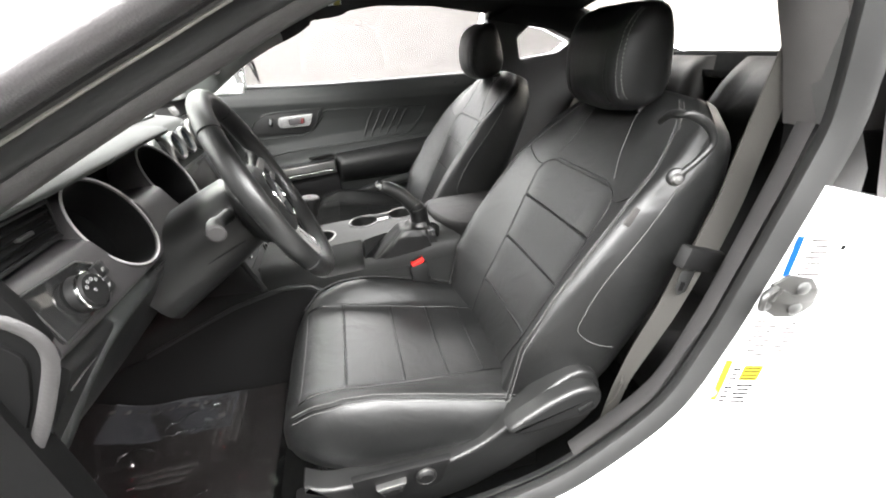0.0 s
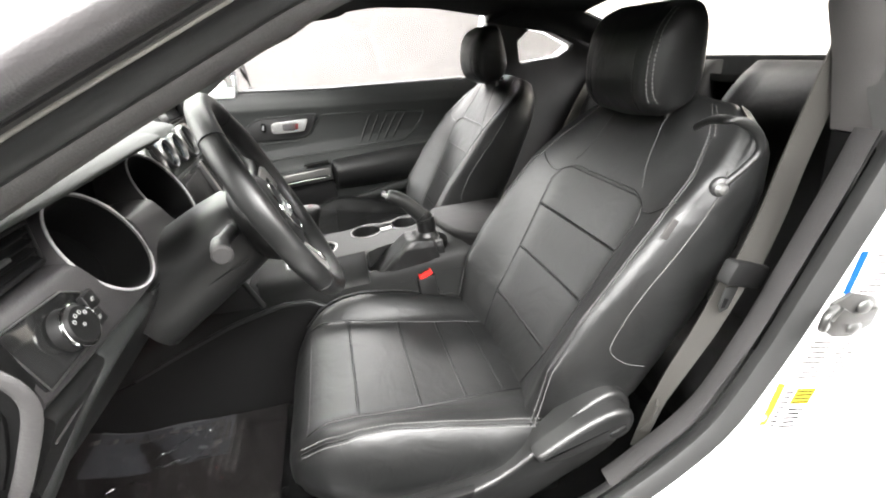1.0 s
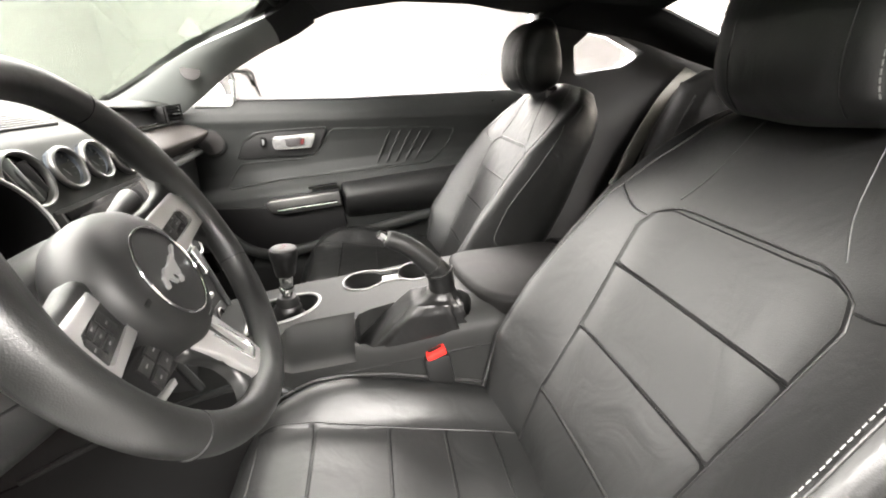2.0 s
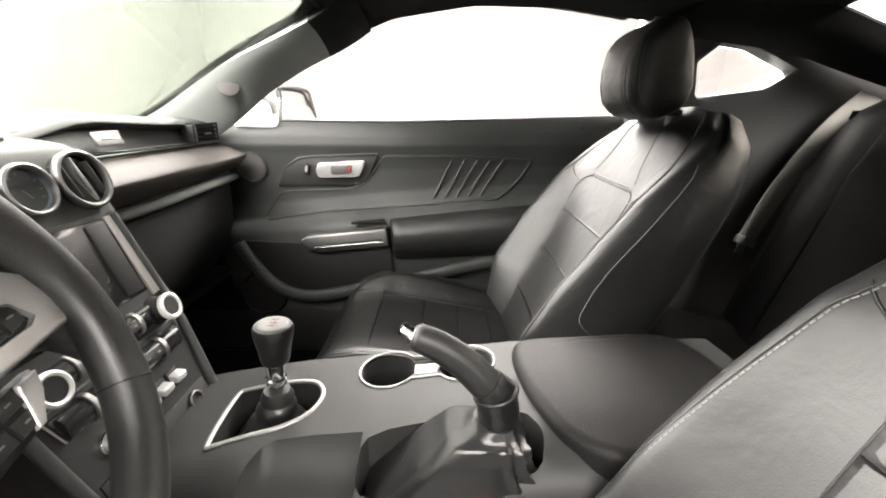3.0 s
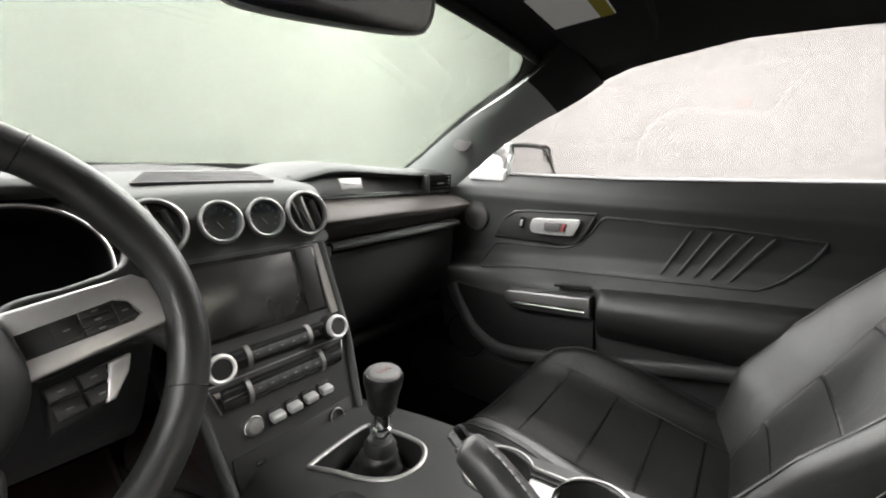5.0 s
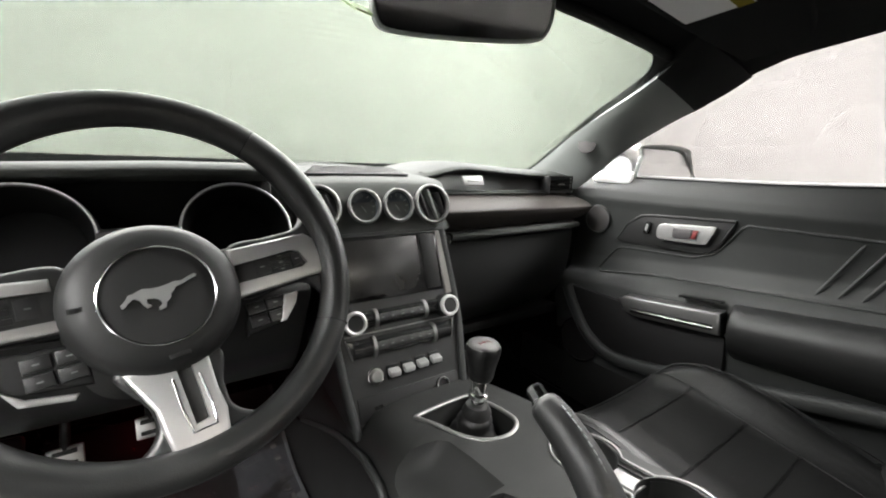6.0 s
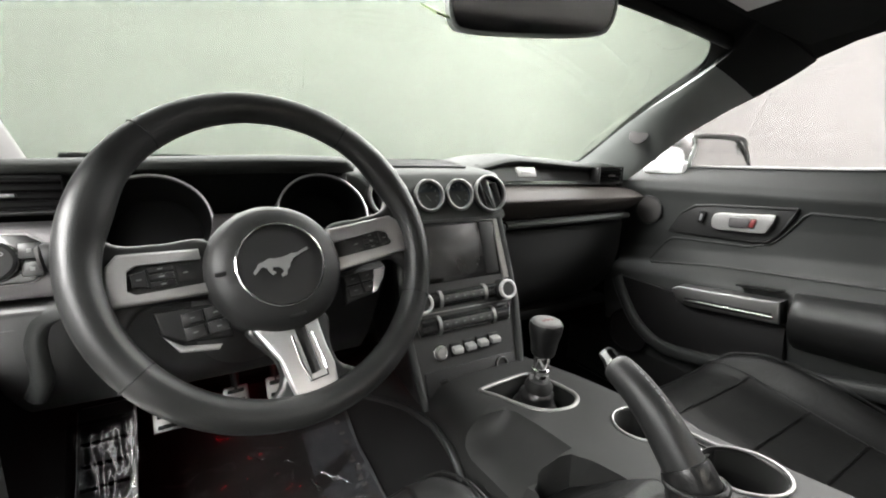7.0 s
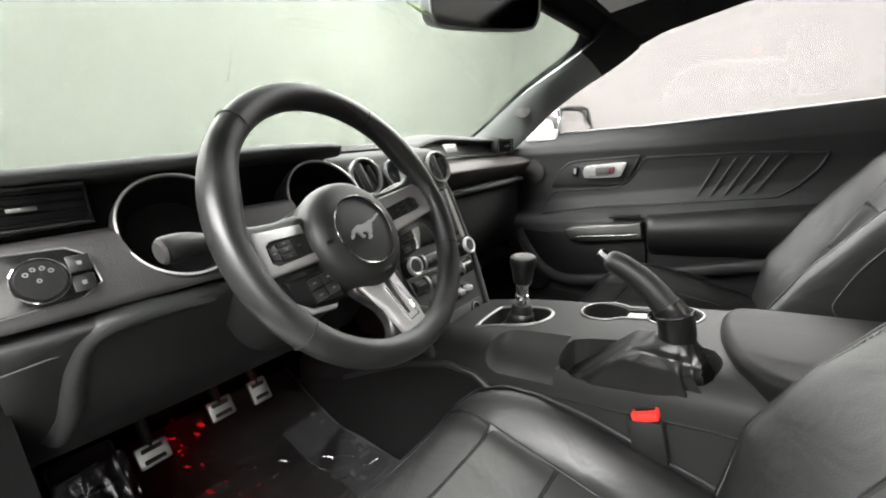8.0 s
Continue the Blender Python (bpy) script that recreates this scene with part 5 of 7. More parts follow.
# hub with the airbag cover
HUBA, HUBB = -0.0062, -0.0150
hub = part("airbag_cover", lathe([(0.0, 0.0100), (0.030, 0.0096), (0.048, 0.0078), (0.0585, 0.0036), (0.0640, -0.0020), (0.0672, -0.0105), (0.0686, -0.022), (0.0660, -0.040), (0.056, -0.052), (0.0, -0.052)], on_wheel(HUBA, HUBB, -0.003), WN, 56), HUBVINYL, wheel, "round matt black airbag cover", 60)
HC = on_wheel(HUBA, HUBB, 0.0064)
part("emblem_ring", ring(HC + WN * 0.0005, WN, 0.0405, 0.0428, 0.0014, 64), CHROME, hub, "thin chrome ring round the emblem")


def horse():
    """The running emblem as a plain silver shape."""
    outline = [(-0.0318, -0.0047), (-0.0323, -0.0016), (-0.0279, 0.0026), (-0.0255, 0.0062), (-0.0216, 0.0068), (-0.0176, 0.0083), (-0.0132, 0.0099), (-0.0069, 0.0083), (0.0005, 0.0083), (0.0078, 0.0094), (0.0127, 0.0109), (0.0191, 0.0099), (0.0260, 0.0130), (0.0323, 0.0146), (0.0333, 0.0120), (0.0250, 0.0094), (0.0191, 0.0068), (0.0137, 0.0057), (0.0113, 0.0021), (0.0083, -0.0005), (0.0069, -0.0047), (0.0029, -0.0078), (0.0015, -0.0125), (-0.0039, -0.0140), (-0.0044, -0.0114), (-0.0005, -0.0078), (-0.0020, -0.0042), (-0.0054, -0.0016), (-0.0118, -0.0005), (-0.0127, -0.0047), (-0.0093, -0.0078), (-0.0132, -0.0094), (-0.0162, -0.0047), (-0.0176, -0.0005), (-0.0216, 0.0021), (-0.0255, 0.0000), (-0.0289, -0.0036)]
    bm = bmesh.new()
    f = bm.faces.new([bm.verts.new(HC + WU * (a * 0.86) + WV * (b * 0.86 - 0.001) - WN * 0.001) for a, b in outline])
    top = bmesh.ops.extrude_face_region(bm, geom=[f])
    bmesh.ops.translate(bm, vec=WN * 0.0042, verts=[g for g in top["geom"] if isinstance(g, bmesh.types.BMVert)])
    bmesh.ops.triangulate(bm, faces=bm.faces)
    return bm


part("emblem", horse(), EMBLEM, hub, "chrome running horse shape", 20)
part("airbag_mark", rbox(on_wheel(HUBA - 0.054, HUBB + 0.003, 0.0035), (0.001, 0.011, 0.004), 0.0003, turn=WT), DARK, hub)
part("airbag_mark", rbox(on_wheel(HUBA + 0.002, HUBB - 0.053, 0.0040), (0.001, 0.016, 0.004), 0.0003, turn=WT), DARK, hub)

# side spokes: leather arms out of the rim, satin frames, button pads, lower switch pads
SPOKES = {
    "a": ([(-0.070, 0.0200), (-0.131, 0.0238), (-0.1400, 0.0150), (-0.1475, -0.0155), (-0.1410, -0.0205), (-0.070, -0.0245)],
          [(-0.060, 0.0088), (-0.120, 0.0122), (-0.1272, 0.0080), (-0.1298, -0.0088), (-0.1245, -0.0132), (-0.060, -0.0140)], -1),
    "b": ([(0.058, 0.0165), (0.1335, 0.0168), (0.1420, 0.0090), (0.1475, -0.0235), (0.1400, -0.0295), (0.056, -0.0335)],
          [(0.060, -0.0005), (0.1160, 0.0020), (0.1230, -0.0015), (0.1285, -0.0150), (0.1230, -0.0185), (0.060, -0.0190)], 1),
}
for outer, inner_line, sgn in SPOKES.values():
    mid = (inner_line[1][1] + inner_line[4][1]) / 2
    arm = [(sgn * 0.060, mid + 0.027), (sgn * 0.100, mid + 0.031), (sgn * 0.132, mid + 0.036), (sgn * 0.147, mid + 0.062), (sgn * 0.157, mid + 0.055), (sgn * 0.160, mid), (sgn * 0.157, mid - 0.050),
           (sgn * 0.145, mid - 0.056), (sgn * 0.128, mid - 0.028), (sgn * 0.100, mid - 0.024), (sgn * 0.060, mid - 0.024)]
    sp_ob = part("side_spoke", wheel_form(arm, -0.016, 0.012, 0.006, bend=0.010, smooth=66), WHEEL_LEATHER, wheel, "black leather arm of the side spoke", 60)
    part("spoke_trim", wheel_form(outer, -0.006, 0.0075, 0.0035, [inner_line], 0.013), SPOKESILVER, sp_ob, "satin aluminium spoke frame", 50)
    shade = [(a * 0.99 if abs(a) > 0.1 else a, b) for a, b in inner_line]
    pad = part("button_pad", wheel_form(shade, -0.012, 0.0085, 0.002, bend=0.013), DARK, sp_ob, "black button pad")
    z0 = -0.0045
    for a0, a1, b0, b1 in ((0.094, 0.113, 0.0042, 0.0098), (0.094, 0.113, -0.0028, 0.0030), (0.094, 0.113, -0.0098, -0.0042), (0.1145, 0.1255, -0.0080, 0.0080), (0.0780, 0.0925, -0.0085, 0.0085)):
        q = [(sgn * a0, mid + b0), (sgn * a1, mid + b0 * (0.9 if a1 < 0.12 else 0.7)), (sgn * a1, mid + b1 * (0.9 if a1 < 0.12 else 0.7)), (sgn * a0, mid + b1)]
        bt = part("wheel_button", wheel_form(q, z0, 0.0035, 0.0012, bend=0.012, seg=2), PLASTIC, pad)
        ca, cb = sgn * (a0 + a1) / 2, mid + (b0 + b1) / 2
        part("button_mark", wheel_form([(ca - 0.0020, cb - 0.0006), (ca + 0.0020, cb - 0.0006), (ca + 0.0020, cb + 0.0006), (ca - 0.0020, cb + 0.0006)], z0 + 0.0034, 0.0004, 0, bend=0.012), GREYPRINT, bt)
    if sgn > 0:
        low = [(0.062, -0.040), (0.1165, -0.040), (0.1120, -0.052), (0.0960, -0.0690), (0.0560, -0.0715)]
    else:
        low = [(-0.060, -0.034), (-0.1165, -0.0285), (-0.1150, -0.050), (-0.100, -0.0615), (-0.060, -0.0690)]
    lp = part("lower_pad", wheel_form(low, -0.026, 0.009, 0.003), DARK, sp_ob, "lower black switch pad")
    for k in range(2):
        for j in range(2):
            ca, cb = sgn * (0.070 + 0.019 * k), -0.0460 - 0.0135 * j + (0.004 if sgn < 0 else 0)
            pb = part("pad_button", wheel_form([(ca - 0.0085, cb - 0.0055), (ca + 0.0085, cb - 0.0055), (ca + 0.0085, cb + 0.0055), (ca - 0.0085, cb + 0.0055)], -0.0185, 0.0035, 0.0012, seg=2), PLASTIC, lp)
            part("button_mark", wheel_form([(ca - 0.002, cb - 0.0006), (ca + 0.002, cb - 0.0006), (ca + 0.002, cb + 0.0006), (ca - 0.002, cb + 0.0006)], -0.0151, 0.0004, 0), GREYPRINT, pb)
    if sgn > 0:
        part("pad_trim", wheel_form([(0.1000, -0.0415), (0.1150, -0.0415), (0.1095, -0.0525), (0.0950, -0.0675), (0.0890, -0.0675)], -0.020, 0.0065, 0.002), SPOKESILVER, lp, "satin edge of the switch pad")
    else:
        part("pad_trim", wheel_form([(-0.113, -0.0520), (-0.100, -0.0640), (-0.070, -0.0720), (-0.074, -0.0765), (-0.104, -0.0690)], -0.026, 0.005, 0.002), SPOKESILVER, lp, "satin edge under the switch pad")

# lower spoke: a satin plate with a dark slot, held in leather where it meets the rim
low_sp = part("lower_spoke", wheel_form([(-0.048, -0.066), (0.026, -0.070), (0.024, -0.105), (0.028, -0.128), (0.058, -0.150), (0.050, -0.158), (0.0, -0.164), (-0.056, -0.158), (-0.064, -0.148), (-0.036, -0.130), (-0.032, -0.105)], -0.018, 0.013, 0.005, smooth=60, bend=0.008), WHEEL_LEATHER, wheel, "black lower spoke carrier", 60)
SLOT = [(-0.0095, -0.060), (0.0025, -0.060), (0.0045, -0.127), (-0.0065, -0.128)]
part("spoke_trim", wheel_form([(-0.0450, -0.0700), (0.0180, -0.0720), (0.0175, -0.1050), (0.0195, -0.1240), (0.0160, -0.1490), (0.0120, -0.1530), (-0.0185, -0.1530), (-0.0255, -0.1480), (-0.0290, -0.1240), (-0.0300, -0.1060)], -0.0065, 0.0085, 0.0035, [SLOT], 0.012), SPOKESILVER, low_sp, "satin lower spoke plate", 50)
part("spoke_well", wheel_form([(a * 1.3 + 0.001, b) for a, b in SLOT], -0.0085, 0.0040, 0.001, bend=0.012), GLOSS, low_sp, "dark slot of the lower spoke")
part("spoke_ridge", tube([on_wheel(a, b, h) for a, b, h in ((-0.0130, -0.086, -0.0062), (-0.0125, -0.112, -0.0020), (-0.0100, -0.1330, 0.0018), (0.0080, -0.1330, 0.0018), (0.0085, -0.112, -0.0020), (0.0065, -0.088, -0.0062))], 0.0012, 6), CHROME, low_sp, "bright folded edge of the slot", 60)

col = thing("steering_column", "black plastic steering column cover with a stalk", "column", (-0.1, -0.37, 0.78))
rings = []
for d, w, h, dz in ((-0.050, 0.050, 0.048, -0.004), (-0.060, 0.062, 0.058, -0.008), (-0.10, 0.066, 0.062, -0.012), (-0.16, 0.070, 0.066, -0.020), (-0.24, 0.074, 0.070, -0.03)):
    c = on_wheel(0.0, dz, d)
    rings.append([c + WU * (w * math.copysign(abs(math.cos(a)) ** 0.8, math.cos(a))) + WV * (h * math.copysign(abs(math.sin(a)) ** 0.8, math.sin(a))) for a in [k * math.pi / 16 for k in range(32)]])
shr = part("shroud", loft(rings), PLASTIC, col, "black column shroud", 50)
part("shroud_joint", tube([on_wheel(0.0668 * math.copysign(1, sgn), -0.028, d) for sgn, d in ((-1, -0.07), (-1, -0.22))], 0.0012, 5), DARK, shr)
for sgn in (-1, 1):
    rise = 0.022 if sgn < 0 else 0.0
    pts = [on_wheel(sgn * 0.060, 0.018, -0.062), on_wheel(sgn * 0.11, 0.022 + 0.5 * rise, -0.062), on_wheel(sgn * 0.155, 0.024 + rise, -0.058), on_wheel(sgn * 0.180, 0.024 + rise, -0.056)]
    stalk = part("stalk", tube(spl(pts, 16), [0.010, 0.0098, 0.0095, 0.009, 0.0088, 0.0086, 0.0086, 0.009, 0.0095, 0.0105, 0.0115, 0.0122, 0.0128, 0.0132, 0.0132, 0.012], 14, flat=0.75, up=WN), PLASTIC, col, "black stalk with a flat end", 60)
    part("stalk_tip", lathe([(0.0, 0.003), (0.0095, 0.0025), (0.0118, 0.0), (0.0, -0.002)], on_wheel(sgn * 0.181, 0.024 + rise, -0.056), WU * sgn, 20, 1.0), DARKTRIM, stalk)

# ---- passenger door ----
door = thing("passenger_door", "black padded passenger door with a satin pull", "door", (0.15, 0.70, 0.30))
DZ = [0.25, 0.34, 0.44, 0.50, 0.545, 0.60, 0.645, 0.685, 0.705, 0.722, 0.76, 0.82, 0.862, 0.885, 0.91, 0.926, 0.940, 0.949]
DY = [0.672, 0.668, 0.668, 0.662, 0.650, 0.642, 0.640, 0.648, 0.662, 0.680, 0.690, 0.690, 0.684, 0.678, 0.682, 0.690, 0.699, 0.708]


def door_y(x, z):
    rise = 0.10 * (x - 0.10) * max(0.0, min(1.0, (z - 0.50) / 0.12, (0.86 - z) / 0.12))
    return float(np.interp(z - rise, DZ, DY)) - 0.010 * max(0, (x - 0.3) / 0.4)


def door_skin(u, v):
    x = -0.385 + 1.115 * u
    z = 0.25 + 0.699 * v
    return (x, door_y(x, z), z + 0.018 * max(0, (x - 0.1) / 0.6) * max(0, (z - 0.8) / 0.15))


part("door_panel", sheet(door_skin, 40, 110, 0.012), SOFT, door, "black soft door panel", 60)
part("door_seal", tube([(x, 0.726, 0.947 + 0.018 * max(0, (x - 0.1) / 0.6)) for x in np.linspace(-0.34, 0.73, 20)], 0.024, 12, flat=0.25, up=(0, 0, 1)), SEAL, door, "black window seal", 60)


def on_door(poly, lift, depth, bev, material, parent, name, label="", n=0):
    pts = spl(poly, n, True) if n else poly
    ys = min(door_y(p[0], p[1]) for p in pts)
    return part(name, plate([(p[0], ys + depth, p[1]) for p in pts], (0, -depth - lift, 0), bev, 3), material, parent, label, 50)


# release handle in its bezel
bez = [(-0.225, 0.776), (-0.195, 0.826), (-0.160, 0.851), (-0.120, 0.856), (0.055, 0.864), (0.050, 0.850), (0.025, 0.802), (0.004, 0.784), (-0.03, 0.780)]
ob = on_door(bez, 0.004, 0.015, 0.003, PLASTIC, door, "handle_bezel", "black pointed handle surround")
part("bezel_rim", tube([(x, door_y(x, z) - 0.0060, z) for x, z in bez], 0.0034, 8, closed=True), LEATHER, ob)
hy = 0.674
hnd = part("release_handle", plate([(x, hy, z) for x, z in spl([(-0.110, 0.826), (-0.100, 0.840), (-0.06, 0.843), (0.010, 0.848), (0.022, 0.843), (0.010, 0.812), (0.000, 0.803), (-0.06, 0.800), (-0.100, 0.800), (-0.110, 0.810)], 40, True)], (0, -0.008, 0), 0.003, 3), HANDLE, ob, "chrome door release", 50)
part("handle_cup", plate([(x, hy - 0.0045, z) for x, z in ((-0.070, 0.832), (-0.012, 0.8345), (-0.015, 0.814), (-0.070, 0.8115))], (0, -0.005, 0), 0.002), DARK, hnd, "dark finger recess")
part("handle_lever", plate([(x, hy - 0.007, z) for x, z in ((-0.066, 0.833), (-0.024, 0.835), (-0.028, 0.813), (-0.068, 0.811))], (0, -0.006, 0), 0.002), BRUSHED, hnd)
part("lock_flag", plate([(x, hy - 0.009, z) for x, z in ((-0.022, 0.833), (-0.012, 0.834), (-0.017, 0.815), (-0.026, 0.814))], (0, -0.004, 0), 0.0008), RED_DULL, hnd, "red unlocked flag")
lk = part("lock_switch", rbox((-0.138, 0.674, 0.824), (0.014, 0.008, 0.030), 0.002, turn=Euler((0, radians(8), 0)).to_matrix()), GLOSS, ob, "small lock switch")
part("switch_mark", rbox((-0.138, 0.6695, 0.824), (0.006, 0.001, 0.018), 0.0003, turn=Euler((0, radians(8), 0)).to_matrix()), GREYPRINT, lk)


# padded insert with slanted pleats
def insert_fn(u, v):
    x = -0.268 + 0.738 * u
    lo = float(np.interp(x, [-0.27, -0.10, 0.20, 0.385, 0.42, 0.455, 0.47], [0.678, 0.704, 0.728, 0.744, 0.768, 0.810, 0.843]))
    hi = float(np.interp(x, [-0.27, -0.235, -0.215, -0.03, 0.02, 0.045, 0.070, 0.30, 0.47], [0.684, 0.740, 0.757, 0.766, 0.784, 0.818, 0.858, 0.858, 0.851]))
    z = lo + (hi - lo) * v
    return (x, door_y(x, z), z)


part("door_insert", pillow(lambda u, v: insert_fn(u, v), 74, 20, -0.0035, 0.04, 0.002, crown=-0.002), INSERT, door, "smooth black insert", 70)
part("insert_rim", tube([Vector(insert_fn(u, v)) + Vector((0, -0.0015, 0)) for u, v in [(k / 60, 1) for k in range(61)] + [(1 - k / 60, 0) for k in range(60)]], 0.0026, 6, closed=True), SOFT, door, "", 60)
for k in range(5):
    xt, xb = 0.262 + 0.035 * k, 0.206 + 0.032 * k
    line = []
    for v in np.linspace(0.04, 0.94, 12):
        x, z = xb + (xt - xb) * v, 0.738 + 0.002 * k + (0.118 - 0.002 * k) * v
        line.append((x, door_y(x, z) - 0.0050, z))
    part("pleat", tube(line, [0.001] + [0.0034] * 10 + [0.001], 8, flat=0.45, up=(0, 1, 0)), SOFT, door, "raised slanted pleat", 60)

# armrest pad and pull
rings = []
for x in np.linspace(0.086, 0.50, 24):
    e = min(1, (x - 0.086) / 0.012) * min(1, (0.505 - x) / 0.06)
    e = max(0.05, e) ** 0.5
    top = 0.690 + 0.045 * (x - 0.086) / 0.4
    bot = 0.560 + 0.020 * (x - 0.086) / 0.4
    mid = (top + bot) / 2
    rings.append([(x, 0.665 - (0.665 - yy) * e, mid + (zz - 0.5) * (top - bot)) for yy, zz in ((0.69, 1.0), (0.640, 1.0), (0.612, 0.97), (0.592, 0.88), (0.586, 0.72), (0.590, 0.5), (0.602, 0.34), (0.618, 0.22), (0.640, 0.12), (0.66, 0.0), (0.69, 0.0))])
part("armrest", loft(rings), LEATHER, door, "padded black armrest", 60)
pull = [(-0.150, 0.640), (-0.135, 0.652), (0.082, 0.676), (0.088, 0.626), (-0.10, 0.606), (-0.135, 0.612)]
py = 0.616
pl = part("pull_handle", plate([(x, py + 0.02, z) for x, z in pull], (0, -0.034, 0), 0.006, 3), SATIN, door, "satin silver pull handle", 50)
part("pull_slot", plate([(x, py - 0.010, z) for x, z in ((-0.115, 0.627), (0.072, 0.647), (0.070, 0.636), (-0.100, 0.617))], (0, -0.0045, 0), 0.001), DARK, pl, "dark slot in the pull")
part("pull_lip", tube([(-0.112, py - 0.015, 0.620), (0.0, py - 0.016, 0.632), (0.074, py - 0.015, 0.639)], 0.004, 8), CHROME, pl, "", 60)
part("window_switch", rbox((0.03, 0.632, 0.688), (0.09, 0.02, 0.006), 0.002, turn=Euler((0, radians(-6), 0)).to_matrix()), GLOSS, door, "black window switch plate")
# lower pocket: a dark plate stands for the shaded hollow, framed by a ridge
pk = [(-0.335, 0.622), (-0.30, 0.560), (-0.245, 0.495), (-0.165, 0.462), (-0.05, 0.475), (0.10, 0.508), (0.34, 0.565), (0.55, 0.60)]
part("pocket_ridge", tube([(p[0], 0.634, p[1]) for p in spl(pk, 50)], 0.019, 12, flat=0.62, up=(0, 1, 0)), SOFT, door, "rounded pocket ridge", 60)
part("pocket_shade", plate([(x, 0.652, z) for x, z in ((-0.322, 0.628), (-0.15, 0.622), (0.088, 0.615), (0.095, 0.51), (-0.05, 0.478), (-0.165, 0.465), (-0.24, 0.50), (-0.295, 0.56))], (0, -0.0185, 0), 0.002), INSERT, door, "dark plate for the shade in the door pocket")
part("door_speaker", lathe([(0.0, 0.006), (0.060, 0.006), (0.066, 0.0), (0.066, -0.01), (0.0, -0.01)], (-0.29, 0.655, 0.46), (0, -1, 0), 40), DARK, door, "black round door speaker")
part("speaker_rim", ring((-0.29, 0.652, 0.46), (0, -1, 0), 0.063, 0.068, 0.004), GLOSS, door)
tw = part("speaker_grille", lathe([(0.0, 0.003), (0.034, 0.003), (0.038, 0.0), (0.038, -0.006), (0.0, -0.006)], (-0.290, 0.681, 0.826), (0, -1, 0), 40), PILLARGREY, door, "round dark grey speaker grille")
part("grille_rim", ring((-0.290, 0.679, 0.826), (0, -1, 0), 0.0365, 0.041, 0.003), SOFT, tw)
part("reflector", rbox((-0.22, 0.742, 0.949), (0.10, 0.012, 0.004), 0.001), GREYTRIM, door)
part("inner_lock_pin", lathe([(0.0, 0.002), (0.003, 0.002), (0.0035, 0.0), (0.0, -0.001)], (0.60, 0.672, 0.935), (0, -1, 0.3), 12), DARK, door)

# door mirror outside
mir = thing("door_mirror", "white door mirror with a grey frame", "mirror", (-0.22, 0.86, 0.94))
sec = [(0.70, 0.955, 0.03), (0.735, 0.985, 0.055), (0.80, 0.992, 0.065), (0.90, 0.990, 0.066), (0.97, 0.985, 0.060), (1.005, 0.978, 0.045), (1.02, 0.972, 0.02)]
rings = []
for y, zc, h in sec:
    d = h * 2.4
    rings.append([(-0.245 - 0.5 * d + d * 0.55 * math.cos(a) - (0.03 if math.cos(a) < 0 else 0.0), y, zc - 0.005 + h * 0.92 * math.copysign(abs(math.sin(a)) ** 0.7, math.sin(a))) for a in [k * math.pi / 12 for k in range(24)]])
part("mirror_cap", loft(rings), PAINT, mir, "white painted mirror cap", 60)
fr = [(0.725, 0.937), (0.722, 1.005), (0.735, 1.030), (0.945, 1.032), (0.985, 1.00), (1.008, 0.965), (1.006, 0.937)]
part("mirror_frame", tube([(-0.205, y, z) for y, z in spl(fr, 50, True)], 0.0062, 8, closed=True, flat=0.8, up=(1, 0, 0)), GREYTRIM, mir, "grey mirror frame", 60)
part("mirror_face", plate([(-0.212 - 0.14 * (p[1] - 0.985), p[0], p[1]) for p in spl(fr, 40, True)], (0.004, 0, 0), 0), MIRROR, mir, "mirror glass")
spot = [(0.945, 1.020), (0.945, 0.992), (0.952, 0.986), (0.990, 0.984)]
part("blind_spot_edge", tube([(-0.2065 - 0.14 * (z - 0.985), y, z) for y, z in spot], 0.0012, 6), GREYTRIM, mir, "thin edge of the blind-spot mirror", 60)
part("mirror_foot", rbox((-0.27, 0.745, 0.945), (0.12, 0.12, 0.035), 0.012), PAINT, mir, "white mirror foot")

# ---- centre console ----
con = thing("centre_console", "black centre console with cup holders", "console", (0.15, 0.0, 0.26))


def con_top(x):
    return float(np.interp(x, [-0.62, -0.30, -0.10, 0.0, 0.1, 0.2, 0.34, 0.62], [0.42, 0.545, 0.585, 0.601, 0.612, 0.622, 0.640, 0.650]))


def con_half(x):
    return float(np.interp(x, [-0.30, -0.12, 0.05, 0.34, 0.62], [0.118, 0.120, 0.128, 0.130, 0.125]))


CY = -0.012
rings = []
for x in np.linspace(-0.62, 0.64, 60):
    t, h = con_top(x), con_half(x)
    rings.append([(x, CY + q * h, z) for q, z in ((-1.05, 0.27), (-1.045, t - 0.085), (-1.035, t - 0.056), (-1.00, t - 0.036), (-0.93, t - 0.022), (-0.78, t - 0.006), (-0.5, t + 0.002), (0, t + 0.004), (0.5, t + 0.003), (0.90, t - 0.001), (0.97, t - 0.009), (1.0, t - 0.022), (1.03, t - 0.07), (1.04, 0.27))])
body = loft(rings)
bmesh.ops.recalc_face_normals(body, faces=body.faces)
GEAR_RIM = [(-0.046, -0.064), (-0.052, -0.015), (-0.052, 0.030), (-0.040, 0.038), (0.02, 0.044), (0.056, 0.038), (0.074, 0.010), (0.066, -0.024), (0.035, -0.046), (-0.015, -0.060), (-0.038, -0.067)]
